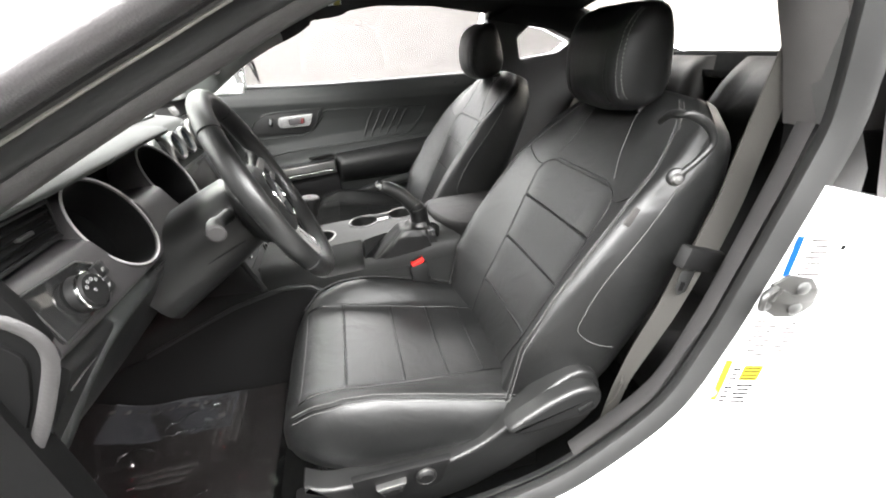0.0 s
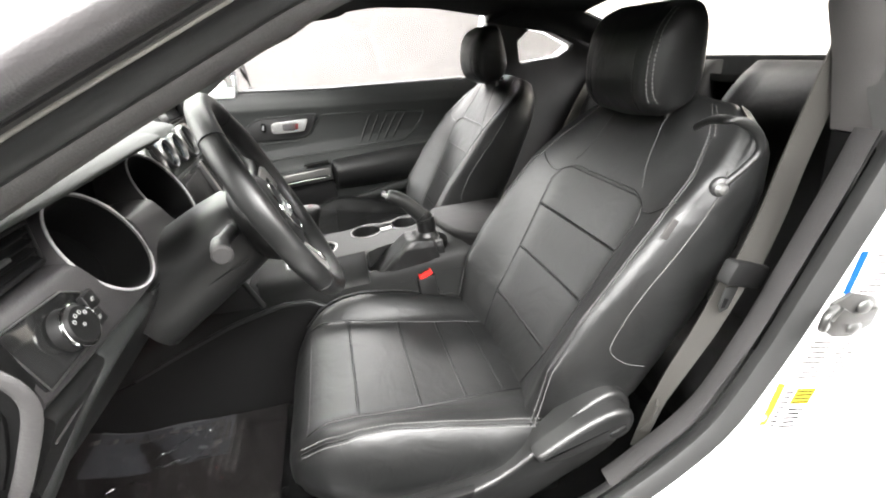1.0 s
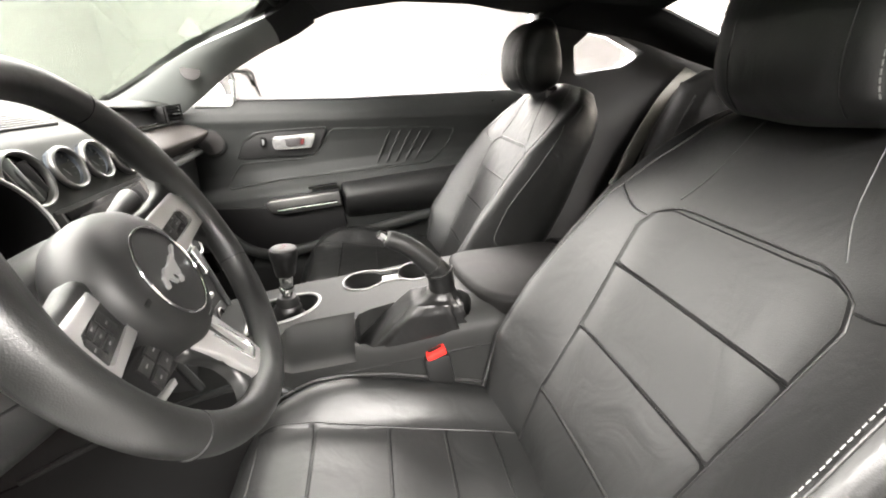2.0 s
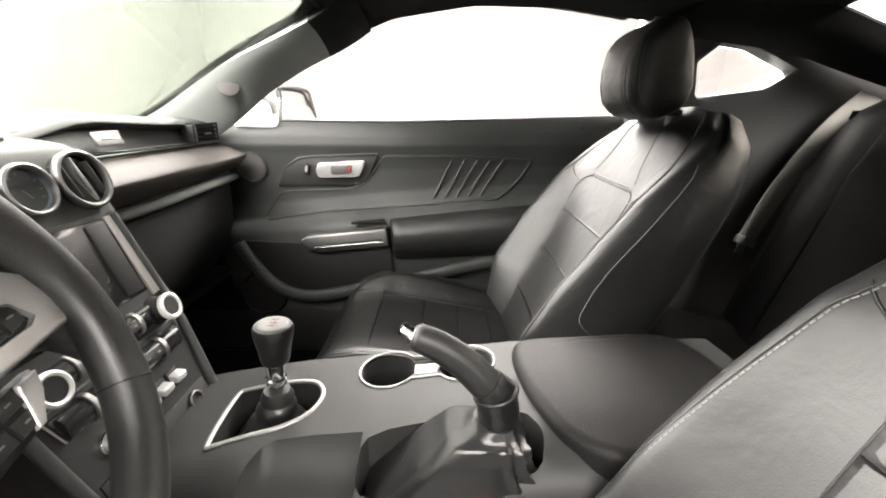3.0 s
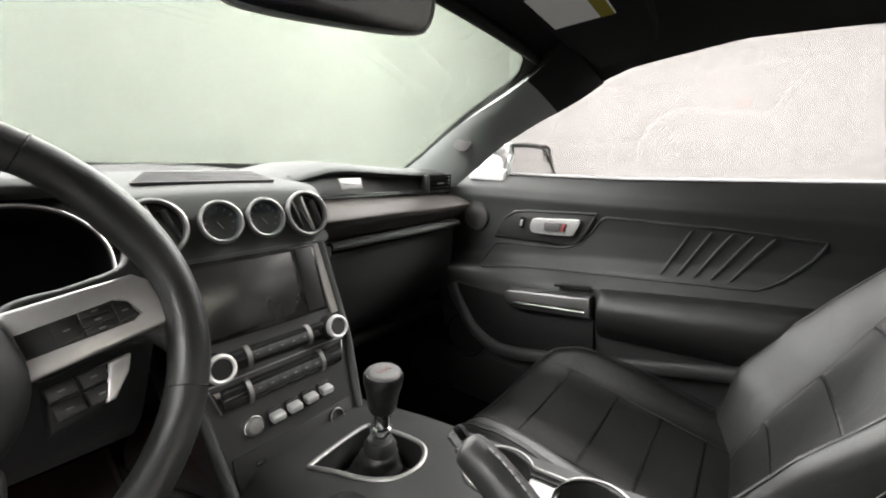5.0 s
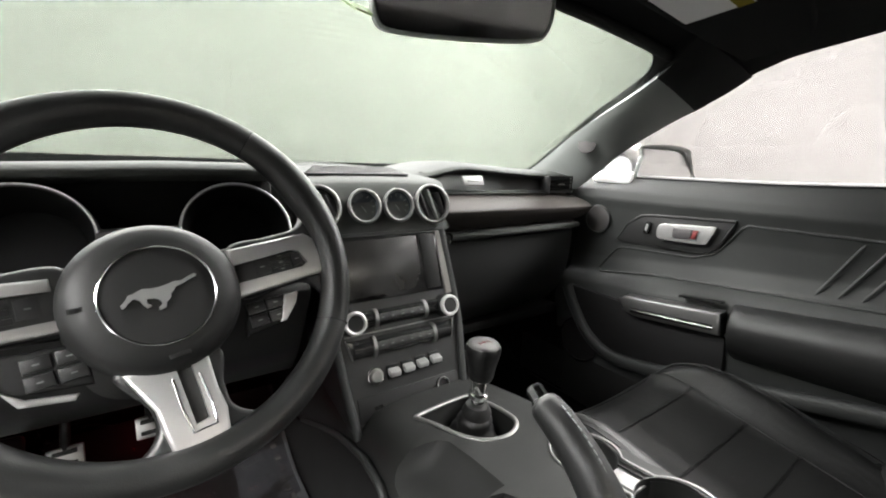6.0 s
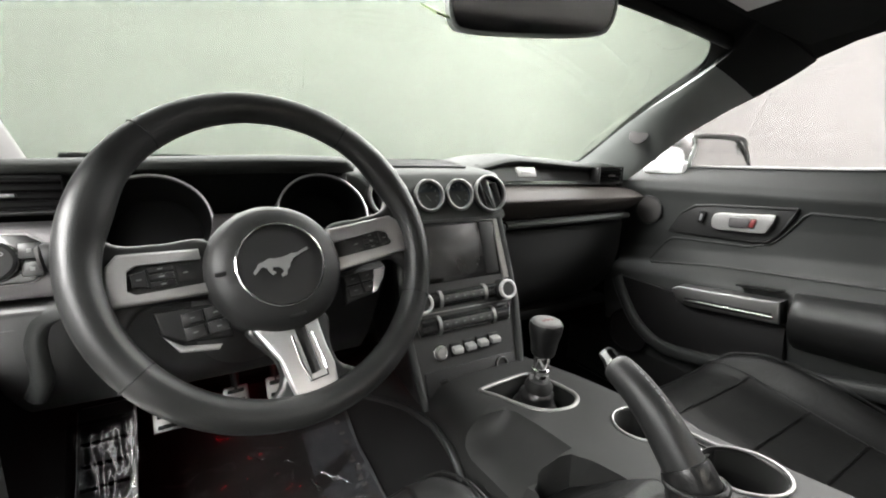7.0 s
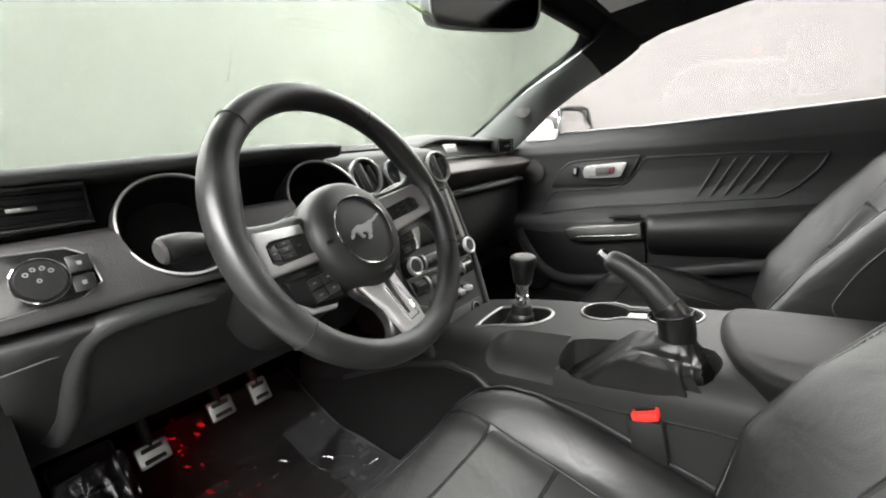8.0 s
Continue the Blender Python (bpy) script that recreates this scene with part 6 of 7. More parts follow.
# wells: gear lever, two cups, hand brake pocket
gear_well = plate([(x, y, con_top(x) - 0.05) for x, y in spl(GEAR_RIM, 48, True)], (0, 0, 0.10), 0)
cups = []
for cx in (0.158, 0.268):
    cups.append(lathe([(0.0, -0.075), (0.036, -0.075), (0.040, 0.05), (0.0, 0.05)], (cx, 0.055, con_top(cx)), (0, 0, 1), 36))
cups.append(rbox((0.213, 0.055, 0.625), (0.06, 0.030, 0.030), 0.004))
pocket = plate([(x, y, 0.552 + 0.10 * (x - 0.14)) for x, y in soft([(0.142, -0.140), (0.144, -0.062), (0.330, -0.048), (0.350, -0.085), (0.338, -0.130)])], (0, 0, 0.12), 0)
# the scoop ahead of the brake: a slanted wall, a rounded front end, open towards the driver
rings = []
for x, f in ((0.010, 0.30), (0.012, 0.52), (0.017, 0.74), (0.026, 0.90), (0.040, 1.0), (0.142, 1.0)):
    zf = 0.562 + 0.10 * (x - 0.04)
    sec = [(-0.060, 0.680), (-0.060, 0.618 + 0.14 * (x - 0.04)), (-0.068, 0.604), (-0.086, 0.582), (-0.104, 0.570), (-0.130, zf), (-0.180, zf - 0.004), (-0.180, 0.680)]
    rings.append([(x, -0.130 + (y + 0.130) * f if y > -0.130 else y, 0.640 + (z - 0.640) * (0.35 + 0.65 * f) if z < 0.64 else z) for y, z in sec])
scoop = loft(rings)
bmesh.ops.recalc_face_normals(scoop, faces=scoop.faces)
lip_cut = plate([(x, y, 0.574 + 0.20 * (x - 0.046)) for x, y in soft([(0.036, -0.165), (0.050, -0.118), (0.330, -0.118), (0.345, -0.165)])], (0, 0, 0.12), 0)
body = holes(body, [lip_cut, gear_well, pocket, scoop] + cups)
part("console_body", body, CONSOLE, con, "black grained console body with wells", 35)
# gear surround
gp = spl(GEAR_RIM, 72, True)
part("gear_surround", tube([(p[0], p[1], con_top(p[0]) + 0.003) for p in gp], 0.0036, 10, closed=True, flat=0.7, up=(0, 0, 1)), SATIN, con, "satin silver gear lever surround", 60)
# cup holder rim: one outline round both cups
rim = []
for k in range(25):
    a = radians(35) + radians(290) * k / 24
    rim.append((0.158 + 0.042 * math.cos(a), 0.055 + 0.042 * math.sin(a)))
for k in range(25):
    a = radians(215) + radians(290) * k / 24
    rim.append((0.268 + 0.042 * math.cos(a), 0.055 + 0.042 * math.sin(a)))
part("cup_rim", tube([(x, y, con_top(x) + 0.004) for x, y in rim], 0.0021, 8, closed=True), SATIN, con, "satin silver rim of the cup holders", 60)
part("cup_bridge", rbox((0.213, 0.055, con_top(0.213) - 0.003), (0.036, 0.034, 0.004), 0.0015, turn=Euler((0, radians(-6), 0)).to_matrix()), SATIN, con, "satin plate between the cups")
for cx in (0.158, 0.268):
    part("cup_liner", lathe([(0.0, -0.070), (0.0345, -0.070), (0.0395, 0.001), (0.0405, 0.001), (0.038, -0.074), (0.0, -0.074)], (cx, 0.055, con_top(cx)), (0, 0, 1), 36), DARK, con, "dark round cup well")
# armrest lid
lid_line = [(0.336, 0.062), (0.336, 0.0), (0.346, -0.050), (0.368, -0.100), (0.414, -0.134), (0.50, -0.142), (0.575, -0.130), (0.600, -0.04), (0.590, 0.060), (0.550, 0.098), (0.44, 0.096), (0.36, 0.090)]
bm = plate([(p[0], p[1], con_top(p[0]) - 0.024) for p in spl(lid_line, 72, True)], (0, 0, 0.036), 0.014, 5)
for v in bm.verts:
    if v.co.z > con_top(v.co.x):
        v.co.z += 0.006 * (1 - (v.co.y / 0.15) ** 2)
part("armrest_lid", bm, ARMREST, con, "padded black leather armrest lid", 60)
part("lid_seam", tube([(p[0], p[1] * 0.92, con_top(p[0]) + 0.0155) for p in spl([(0.352, 0.060), (0.44, 0.080), (0.56, 0.084)], 24)], 0.0012, 6), BOOT, con, "", 60)
def shoulder_z(x):
    return float(np.interp(x, [-0.62, -0.40, -0.283, -0.18, -0.06, 0.0, 0.036, 0.06, 0.075], [0.34, 0.41, 0.465, 0.512, 0.549, 0.549, 0.528, 0.47, 0.30]))


part("tunnel_side", sheet(lambda u, v: (-0.62 + 0.69 * u, CY - 1.05 * con_half(-0.62 + 0.69 * u) - 0.004, 0.255 + (shoulder_z(-0.62 + 0.69 * u) - 0.258) * v), 46, 8, -0.006), DARK, con, "black moulded tunnel side", 60)
part("shoulder_edge", tube([(x, CY - 1.05 * con_half(x) - 0.004, shoulder_z(x)) for x in np.linspace(-0.40, 0.072, 60)], 0.0060, 10), SOFT, con, "rounded shoulder over the tunnel side", 60)
part("side_groove", tube([(x, CY - 1.03 * con_half(x), con_top(x) - 0.062) for x in np.linspace(0.08, 0.42, 16)], 0.0022, 6), DARK, con, "", 60)
# ---- gear lever ----
gear = thing("gear_lever", "short gear lever with a black knob", "gear lever", (0.02, -0.004, 0.58))


def boot(c0, c1, r0, r1, folds, n=20):
    rings = []
    for k in range(n):
        f = k / (n - 1)
        c = lerp3(c0, c1, f)
        r = r0 + (r1 - r0) * f ** 0.7
        rings.append([c + Vector((math.cos(a) * r, math.sin(a) * r, 0)) * (1 + folds * math.sin(7 * a + 9 * f) * (1 - f) + 0.06 * math.sin(f * 18)) for a in [j * math.pi / 24 for j in range(48)]])
    return loft(rings)


part("gear_boot", boot((0.010, -0.008, 0.560), (0.018, -0.005, 0.622), 0.050, 0.019, 0.07), BOOT, gear, "creased leather gear boot", 60)
part("boot_ring", lathe([(0.0, 0.0), (0.0205, 0.0), (0.0215, 0.010), (0.016, 0.020), (0.0, 0.020)], (0.018, -0.005, 0.612), (0.06, 0, 1), 28), DARK, gear)
part("shaft", lathe([(0.0, 0.0), (0.0095, 0.0), (0.0105, 0.012), (0.0135, 0.014), (0.0135, 0.021), (0.0110, 0.023), (0.0120, 0.040), (0.0145, 0.044), (0.0145, 0.050), (0.0, 0.050)], (0.0195, -0.005, 0.630), (0.06, 0, 1), 28), CHROME, gear, "chrome stepped shaft", 50)
part("knob", lathe([(0.0, 0.0), (0.0165, 0.0), (0.0180, 0.004), (0.0200, 0.020), (0.0240, 0.038), (0.0246, 0.046), (0.0225, 0.051), (0.0, 0.051)], (0.0228, -0.005, 0.676), (0.06, 0, 1), 32), BOOT, gear, "black leather gear knob", 50)
cap = part("knob_cap", lathe([(0.0, 0.0035), (0.016, 0.0033), (0.0205, 0.0018), (0.0218, -0.001), (0.0, -0.004)], (0.0262, -0.005, 0.7265), (0.06, 0, 1), 32), BRUSHED, gear, "dull grey cap with a red shift pattern", 50)
for a, b in ((-0.008, 0.004), (0, 0.004), (0.008, 0.004)):
    part("gear_mark", rbox((0.0265 + 0.0, -0.005 + a, 0.7303), (0.009, 0.0009, 0.0006), 0.0002), RED_DULL, cap)
part("gear_mark", rbox((0.0265, -0.005, 0.7304), (0.0009, 0.016, 0.0006), 0.0002), RED_DULL, cap)

# ---- hand brake ----
hb = thing("hand_brake", "raised hand brake with a leather boot", "hand brake", (0.29, -0.092, 0.60))
A, B = Vector((0.205, -0.092, 0.766)), Vector((0.283, -0.092, 0.706))
grip = spl([A, lerp3(A, B, 0.25) + Vector((0.004, 0, 0.004)), lerp3(A, B, 0.55) + Vector((0.005, 0, 0.005)), lerp3(A, B, 0.85) + Vector((0.002, 0, 0.002)), B], 24)
g = part("grip", tube(grip, [0.98 * r for r in [0.010, 0.0135, 0.0148, 0.0152, 0.0155, 0.0158, 0.016, 0.0162, 0.0164, 0.0166, 0.0168, 0.017, 0.0172, 0.0174, 0.0176, 0.0178, 0.018, 0.0181, 0.0182, 0.0182, 0.0182, 0.018, 0.0178, 0.017]], 20), LEATHER, hb, "black leather brake grip", 60)
part("grip_stitching", stitches([Vector(p) + Vector((0.0105, 0, 0.0128)) for p in grip[3:22]], 0.0006), GREYTRIM, g)
part("release_button", lathe([(0.0, 0.015), (0.0062, 0.0145), (0.0078, 0.012), (0.0078, 0.003), (0.0092, 0.002), (0.0092, -0.003), (0.0, -0.003)], A, A - B, 8), CHROME, hb, "chrome release button", 20)
part("grip_collar", lathe([(0.0, -0.004), (0.0195, -0.004), (0.0205, 0.0), (0.0205, 0.016), (0.0185, 0.020), (0.0, 0.020)], B, B - A + Vector((0, 0, -0.03)), 28), BOOT, hb, "gathered black leather collar", 50)


def fold(t):
    """A sharp pleat: rises and falls in straight lines."""
    t = t % 1.0
    return 4 * abs(t - 0.5) - 1


def brake_boot():
    """A boxy leather boot: sloped in front, gathered in sharp pleats round the lever's sleeve."""
    # level: foot, waist, shoulder, gather; each a centre, half length, half width, height, slope in x and squareness
    levels = [(0.00, 0.243, -0.096, 0.094, 0.042, 0.578, 0.10, 0.40), (0.22, 0.257, -0.096, 0.079, 0.043, 0.606, 0.30, 0.42), (0.50, 0.273, -0.094, 0.051, 0.041, 0.639, 0.15, 0.45),
              (0.72, 0.283, -0.093, 0.043, 0.036, 0.654, 0.0, 0.60), (0.86, 0.290, -0.092, 0.033, 0.029, 0.658, 0.0, 0.80), (1.00, 0.294, -0.092, 0.025, 0.024, 0.666, 0.0, 1.0)]
    cols = list(zip(*levels))
    rings = []
    n, m = 26, 96
    for k in range(n):
        f = k / (n - 1)
        cx, cy, rx, ry, z, sl, e = (float(np.interp(f, cols[0], c)) for c in cols[1:])
        row = []
        for j in range(m):
            a = j * 2 * math.pi / m
            ca, sa = math.cos(a), math.sin(a)
            rear = max(0.0, ca) ** 1.5
            mid = math.sin(math.pi * f) ** 0.8
            pl = mid * (0.050 * fold(4 * j / m + 0.35 * f + 0.18) * (1 - rear) + rear * 0.15 * fold(13 * j / m + 1.1 * f))
            px = rx * (1 + pl) * math.copysign(abs(ca) ** e, ca)
            row.append(Vector((cx + px, cy + ry * (1 + pl) * math.copysign(abs(sa) ** e, sa), z + sl * px * 0.5 - 0.018 * rear * mid + 0.05 * pl)))
        rings.append(row)
    return loft(rings)


part("sleeve", tube(spl([(0.296, -0.092, 0.646), (0.296, -0.092, 0.660), (0.295, -0.092, 0.678), (0.291, -0.092, 0.700)], 20), [0.030 - 0.0075 * min(1.0, k / 9) for k in range(20)], 28), BOOT, hb, "smooth leather sleeve of the boot", 60)
part("sleeve_hem", tube([Vector((0.2915, -0.092, 0.699)) + Vector((math.cos(k * math.pi / 16) * 0.0215, math.sin(k * math.pi / 16) * 0.0215, math.cos(k * math.pi / 16) * 0.006)) for k in range(32)], 0.0028, 8, closed=True), BOOT, hb, "rolled hem of the sleeve", 60)
part("boot", brake_boot(), BOOT, hb, "creased shiny leather boot", 38)

# ---- belt buckles by the console ----
for cy, z in ((-0.149, 0.574), (0.145, 0.52)):
    bk = thing("belt_buckle", "black belt buckle with a red button", "belt buckle", (0.285, cy, 0.40), group="belt buckles")
    part("stem", tube([(0.315, cy, 0.36), (0.295, cy, 0.45), (0.285, cy, z - 0.03)], 0.013, 10, flat=0.6, up=(0, 1, 0)), DARK, bk, "black buckle stem", 60)
    part("buckle_body", rbox((0.280, cy, z - 0.032), (0.044, 0.024, 0.062), 0.005, turn=Euler((0, radians(-10), 0)).to_matrix()), PLASTIC, bk, "black buckle body")
    part("release_button", rbox((0.2745, cy, z + 0.003), (0.034, 0.022, 0.012), 0.003, turn=Euler((0, radians(-24), 0)).to_matrix()), RED, bk, "red release button")
    part("tongue_slot", rbox((0.2728, cy, z + 0.0090), (0.026, 0.005, 0.002), 0.0005, turn=Euler((0, radians(-24), 0)).to_matrix()), DARK, bk)

# ---- seat belts ----
belt = thing("seat_belt", "grey driver seat belt hanging beside the seat", "seat belt", (0.55, -0.63, 0.45))


def ribbon(pts, width, across, n=40, thick=0.0014):
    P = [Vector(p) for p in spl(pts, n)]
    rings = []
    for i, p in enumerate(P):
        f = i / (n - 1)
        s = (Vector(across[0]) * (1 - f) + Vector(across[1]) * f).normalized()
        t = (P[min(i + 1, n - 1)] - P[max(i - 1, 0)]).normalized()
        nrm = t.cross(s).normalized()
        w = width if not isinstance(width, (list, tuple)) else float(np.interp(f, [k / (len(width) - 1) for k in range(len(width))], width))
        rings.append([p + s * (w / 2) + nrm * thick, p - s * (w / 2) + nrm * thick, p - s * (w / 2) - nrm * thick, p + s * (w / 2) - nrm * thick])
    return loft(rings)


part("webbing", ribbon([(0.752, -0.575, 1.105), (0.722, -0.590, 1.030), (0.690, -0.602, 0.920), (0.660, -0.618, 0.850), (0.616, -0.638, 0.780)], 0.040, ((1.0, -0.1, -0.2), (1.0, -0.2, -0.2))), WEBBING, belt, "flat grey webbing", 50)
part("webbing", ribbon([(0.606, -0.637, 0.775), (0.578, -0.640, 0.70), (0.548, -0.640, 0.63), (0.530, -0.638, 0.575), (0.522, -0.636, 0.53), (0.515, -0.634, 0.47)], [0.032, 0.029, 0.026, 0.020, 0.020, 0.020], ((0.75, -0.55, -0.25), (0.55, -0.45, 0.1))), WEBBING, belt, "", 50)
part("webbing", ribbon([(0.525, -0.640, 0.575), (0.520, -0.645, 0.545), (0.512, -0.642, 0.515)], 0.018, ((0.5, 0.7, 0.3), (0.8, -0.4, 0.1)), 12), WEBBING, belt, "twisted webbing", 50)
tongue = part("tongue", rbox((0.610, -0.642, 0.782), (0.078, 0.020, 0.034), 0.005, turn=Euler((0, radians(18), radians(6))).to_matrix()), DARK, belt, "black tongue body")
part("tongue_plate", plate([Vector((0.592, -0.648, 0.768)) + Vector(q) for q in ((-0.014, 0, 0.002), (0.014, 0.004, -0.004), (0.002, 0, -0.034), (-0.014, -0.003, -0.036), (-0.022, -0.003, -0.022))], Vector((-0.5, -0.8, 0.2)) * 0.0025, 0.0008), STEEL, tongue, "steel latch plate")
part("tongue_slot", plate([Vector((0.591, -0.6502, 0.764)) + Vector(q) for q in ((-0.012, 0, -0.010), (-0.001, 0.002, -0.014), (-0.006, 0, -0.026), (-0.015, -0.002, -0.024))], Vector((-0.5, -0.8, 0.2)) * 0.0015, 0), DARK, tongue)

rbelt = thing("rear_seat_belt", "grey rear seat belt along the side trim", "seat belt", (1.06, 0.60, 0.6))
part("webbing", ribbon([(1.225, 0.560, 1.02), (1.165, 0.583, 0.93), (1.105, 0.597, 0.80), (1.070, 0.603, 0.70), (1.055, 0.605, 0.655)], 0.048, ((0.8, -0.2, -0.4), (0.9, 0.0, -0.3))), PALE_WEBBING, rbelt, "flat grey webbing", 50)
part("tongue", rbox((1.052, 0.602, 0.650), (0.060, 0.012, 0.022), 0.004, turn=Euler((0, radians(20), 0)).to_matrix()), GREYTRIM, rbelt)
part("tongue_plate", rbox((1.044, 0.602, 0.628), (0.024, 0.003, 0.030), 0.001, turn=Euler((0, radians(20), 0)).to_matrix()), STEEL, rbelt)

# ---- B pillar beside the driver ----
def pillar_form(stations):
    return loft([[(x + q * w, y + r * 0.050, z) for q, r in ((-1, 0.3), (-0.9, 0.7), (0, 0.85), (1, 0.8), (1.05, -0.9), (-0.6, -0.8), (-0.95, -0.3))] for x, y, z, w in stations])


part("centre_pillar", pillar_form([(0.790, -0.655, 0.40, 0.035), (0.780, -0.660, 0.70, 0.038), (0.768, -0.655, 0.86, 0.038), (0.755, -0.645, 0.958, 0.034)]), MATT, car, "black lower pillar trim", 40)
part("centre_pillar_upper", pillar_form([(0.755, -0.644, 0.960, 0.036), (0.740, -0.628, 1.04, 0.036), (0.725, -0.612, 1.10, 0.036), (0.710, -0.60, 1.19, 0.040)]), PILLARGREY, car, "grey upper pillar trim", 40)
part("outer_pillar", loft([[(x + q * w, y - r * 0.05, z) for q, r in ((-1, 0.0), (-0.8, 0.5), (-0.4, 0.95), (0.3, 1.15), (0.9, 1.0), (1.3, 0.75), (2.2, 0.85), (5.5, 1.3), (5.5, -0.2))] for x, y, z, w in
     ((0.80, -0.742, 0.868, 0.055), (0.795, -0.735, 0.90, 0.060), (0.785, -0.720, 0.98, 0.062), (0.770, -0.700, 1.08, 0.060), (0.750, -0.68, 1.20, 0.06))]), BRUSHED, car, "grey metallic pillar outside", 60)
part("quarter_panel", rbox((1.35, -0.88, 0.62), (1.0, 0.10, 0.55), 0.04), PAINT, car, "white rear quarter panel")

# striker and labels on the painted jamb
jamb_tree = BVHTree.FromPolygons([v.co.copy() for v in jamb_ob.data.vertices], [tuple(p.vertices) for p in jamb_ob.data.polygons])


def on_jamb(x, z):
    """The painted surface at x and z: its place and the way out of it."""
    spot, nrm, _, _ = jamb_tree.ray_cast(Vector((x, -1.2, z)), Vector((0, 1, 0)))
    if spot is None:
        spot, nrm, _, _ = jamb_tree.find_nearest(Vector((x, -0.76, z)))
    return spot, (-nrm if nrm.y > 0 else nrm)


def sticker(name, c, lean, wide, tall, material, parent, label="", lift=0.0012, da=0.0, db=0.0):
    """A thin printed sheet; lean turns it in the surface, da and db shift it across and up."""
    p, n = on_jamb(*c)
    up = Vector((math.sin(lean), 0, math.cos(lean)))
    up = (up - n * up.dot(n)).normalized()
    across = up.cross(n)
    if across.x < 0:
        across = -across

    def skin(u, v):
        q = p + across * (da + wide * (u - 0.5)) + up * (db + tall * (v - 0.5))
        spot, m = on_jamb(q.x, q.z)
        return spot + m * (lift + 0.0004)

    bm = sheet(skin, max(1, round(wide / 0.01)), max(1, round(tall / 0.01)), 0.0004)
    return part(name, bm, material, parent, label)


L1, L2, L3 = (0.668, 0.827), (0.647, 0.712), (0.617, 0.640)
lab = thing("tyre_label", "white label with a blue edge on the jamb", "label", on_jamb(*L1)[0], group="jamb labels")
base = sticker("label_sheet", L1, 0.10, 0.070, 0.056, WHITE_PLASTIC, lab)
sticker("blue_bar", L1, 0.10, 0.0072, 0.052, BLUE, base, "blue bar", 0.0018, da=-0.030)
for k in range(7):
    sticker("print_bar", L1, 0.10, 0.032 - 0.007 * (k % 3), 0.0030, PRINT, base, "", 0.0018, da=-0.002, db=-0.022 + 0.0074 * k)
sticker("print_block", L1, 0.10, 0.006, 0.006, INK, base, "", 0.0018, da=0.029, db=0.014)
lab2 = thing("rating_label", "white label with grey print on the jamb", "label", on_jamb(*L2)[0], group="jamb labels")
base = sticker("label_sheet", L2, 0.10, 0.078, 0.064, WHITE_PLASTIC, lab2)
for k in range(8):
    sticker("print_bar", L2, 0.10, 0.032 - 0.006 * (k % 3), 0.0034, PRINT, base, "", 0.0018, da=-0.018, db=-0.026 + 0.0074 * k)
    sticker("print_bar", L2, 0.10, 0.026 - 0.008 * ((k + 1) % 3), 0.0034, PRINT, base, "", 0.0018, da=0.020, db=-0.028 + 0.0072 * k)
lab3 = thing("airbag_label", "white label with yellow warning fields", "label", on_jamb(*L3)[0], group="jamb labels")
base = sticker("label_sheet", L3, 0.16, 0.066, 0.078, WHITE_PLASTIC, lab3)
sticker("yellow_bar", L3, 0.16, 0.0085, 0.066, YELLOW, base, "yellow bar", 0.0018, da=-0.026, db=0.004)
sticker("yellow_field", L3, 0.16, 0.030, 0.026, YELLOW, base, "yellow field", 0.0018, da=0.013, db=0.018)
for k in range(4):
    sticker("print_bar", L3, 0.16, 0.026, 0.0016, INK, base, "", 0.0022, da=0.013, db=0.009 + 0.0058 * k)
for k in range(8):
    sticker("print_bar", L3, 0.16, 0.012 if k % 2 else 0.010, 0.0034, INK, base, "", 0.0022, da=-0.012, db=-0.030 + 0.0078 * k)
for k in range(5):
    sticker("print_bar", L3, 0.16, 0.026 - 0.006 * (k % 2), 0.0034, INK, base, "", 0.0022, da=0.013, db=-0.032 + 0.0072 * k)
SC = (0.647, 0.776)
c, n = on_jamb(*SC)
b = (Vector((1, 0, -0.12)) - n * Vector((1, 0, -0.12)).dot(n)).normalized()
a = n.cross(b)
if a.z < 0:
    a = -a
st = thing("door_striker", "steel door striker bolted to the jamb", "striker", c)
part("striker_plate", plate([c + a * q[0] + b * q[1] for q in ((-0.030, -0.006), (-0.020, -0.026), (0.016, -0.030), (0.030, -0.012), (0.026, 0.022), (0.010, 0.040), (-0.014, 0.042), (-0.030, 0.022))], n * 0.004, 0.002), DULL_STEEL, st, "pressed steel plate")
part("striker_web", plate([c + a * q[0] + b * q[1] + n * 0.004 for q in ((-0.006, -0.024), (0.012, -0.018), (0.004, 0.002), (0.012, 0.030), (-0.004, 0.034), (-0.010, 0.004))], n * 0.004, 0.002), DULL_STEEL, st, "raised web of the striker")
part("striker_loop", tube(spl([c + b * -0.026 + a * -0.012 + n * 0.004, c + b * -0.046 + a * -0.010 + n * 0.014, c + b * -0.048 + a * 0.008 + n * 0.014, c + b * -0.026 + a * 0.012 + n * 0.004], 20), 0.004, 8), DULL_STEEL, st, "", 60)
for qa, qb in ((0.013, 0.012), (-0.016, 0.014)):
    part("bolt", lathe([(0.0, 0.004), (0.005, 0.004), (0.0085, 0.002), (0.009, 0.0), (0.0, -0.001)], c + b * qb + a * qa + n * 0.005, n, 16), STEEL, st)
pc, pn = on_jamb(0.583, 0.628)
part("jamb_plug", lathe([(0.0, 0.002), (0.006, 0.0018), (0.008, 0.0), (0.0, -0.002)], pc + pn * 0.001, pn, 18), GREYTRIM, car, "grey rubber plug")

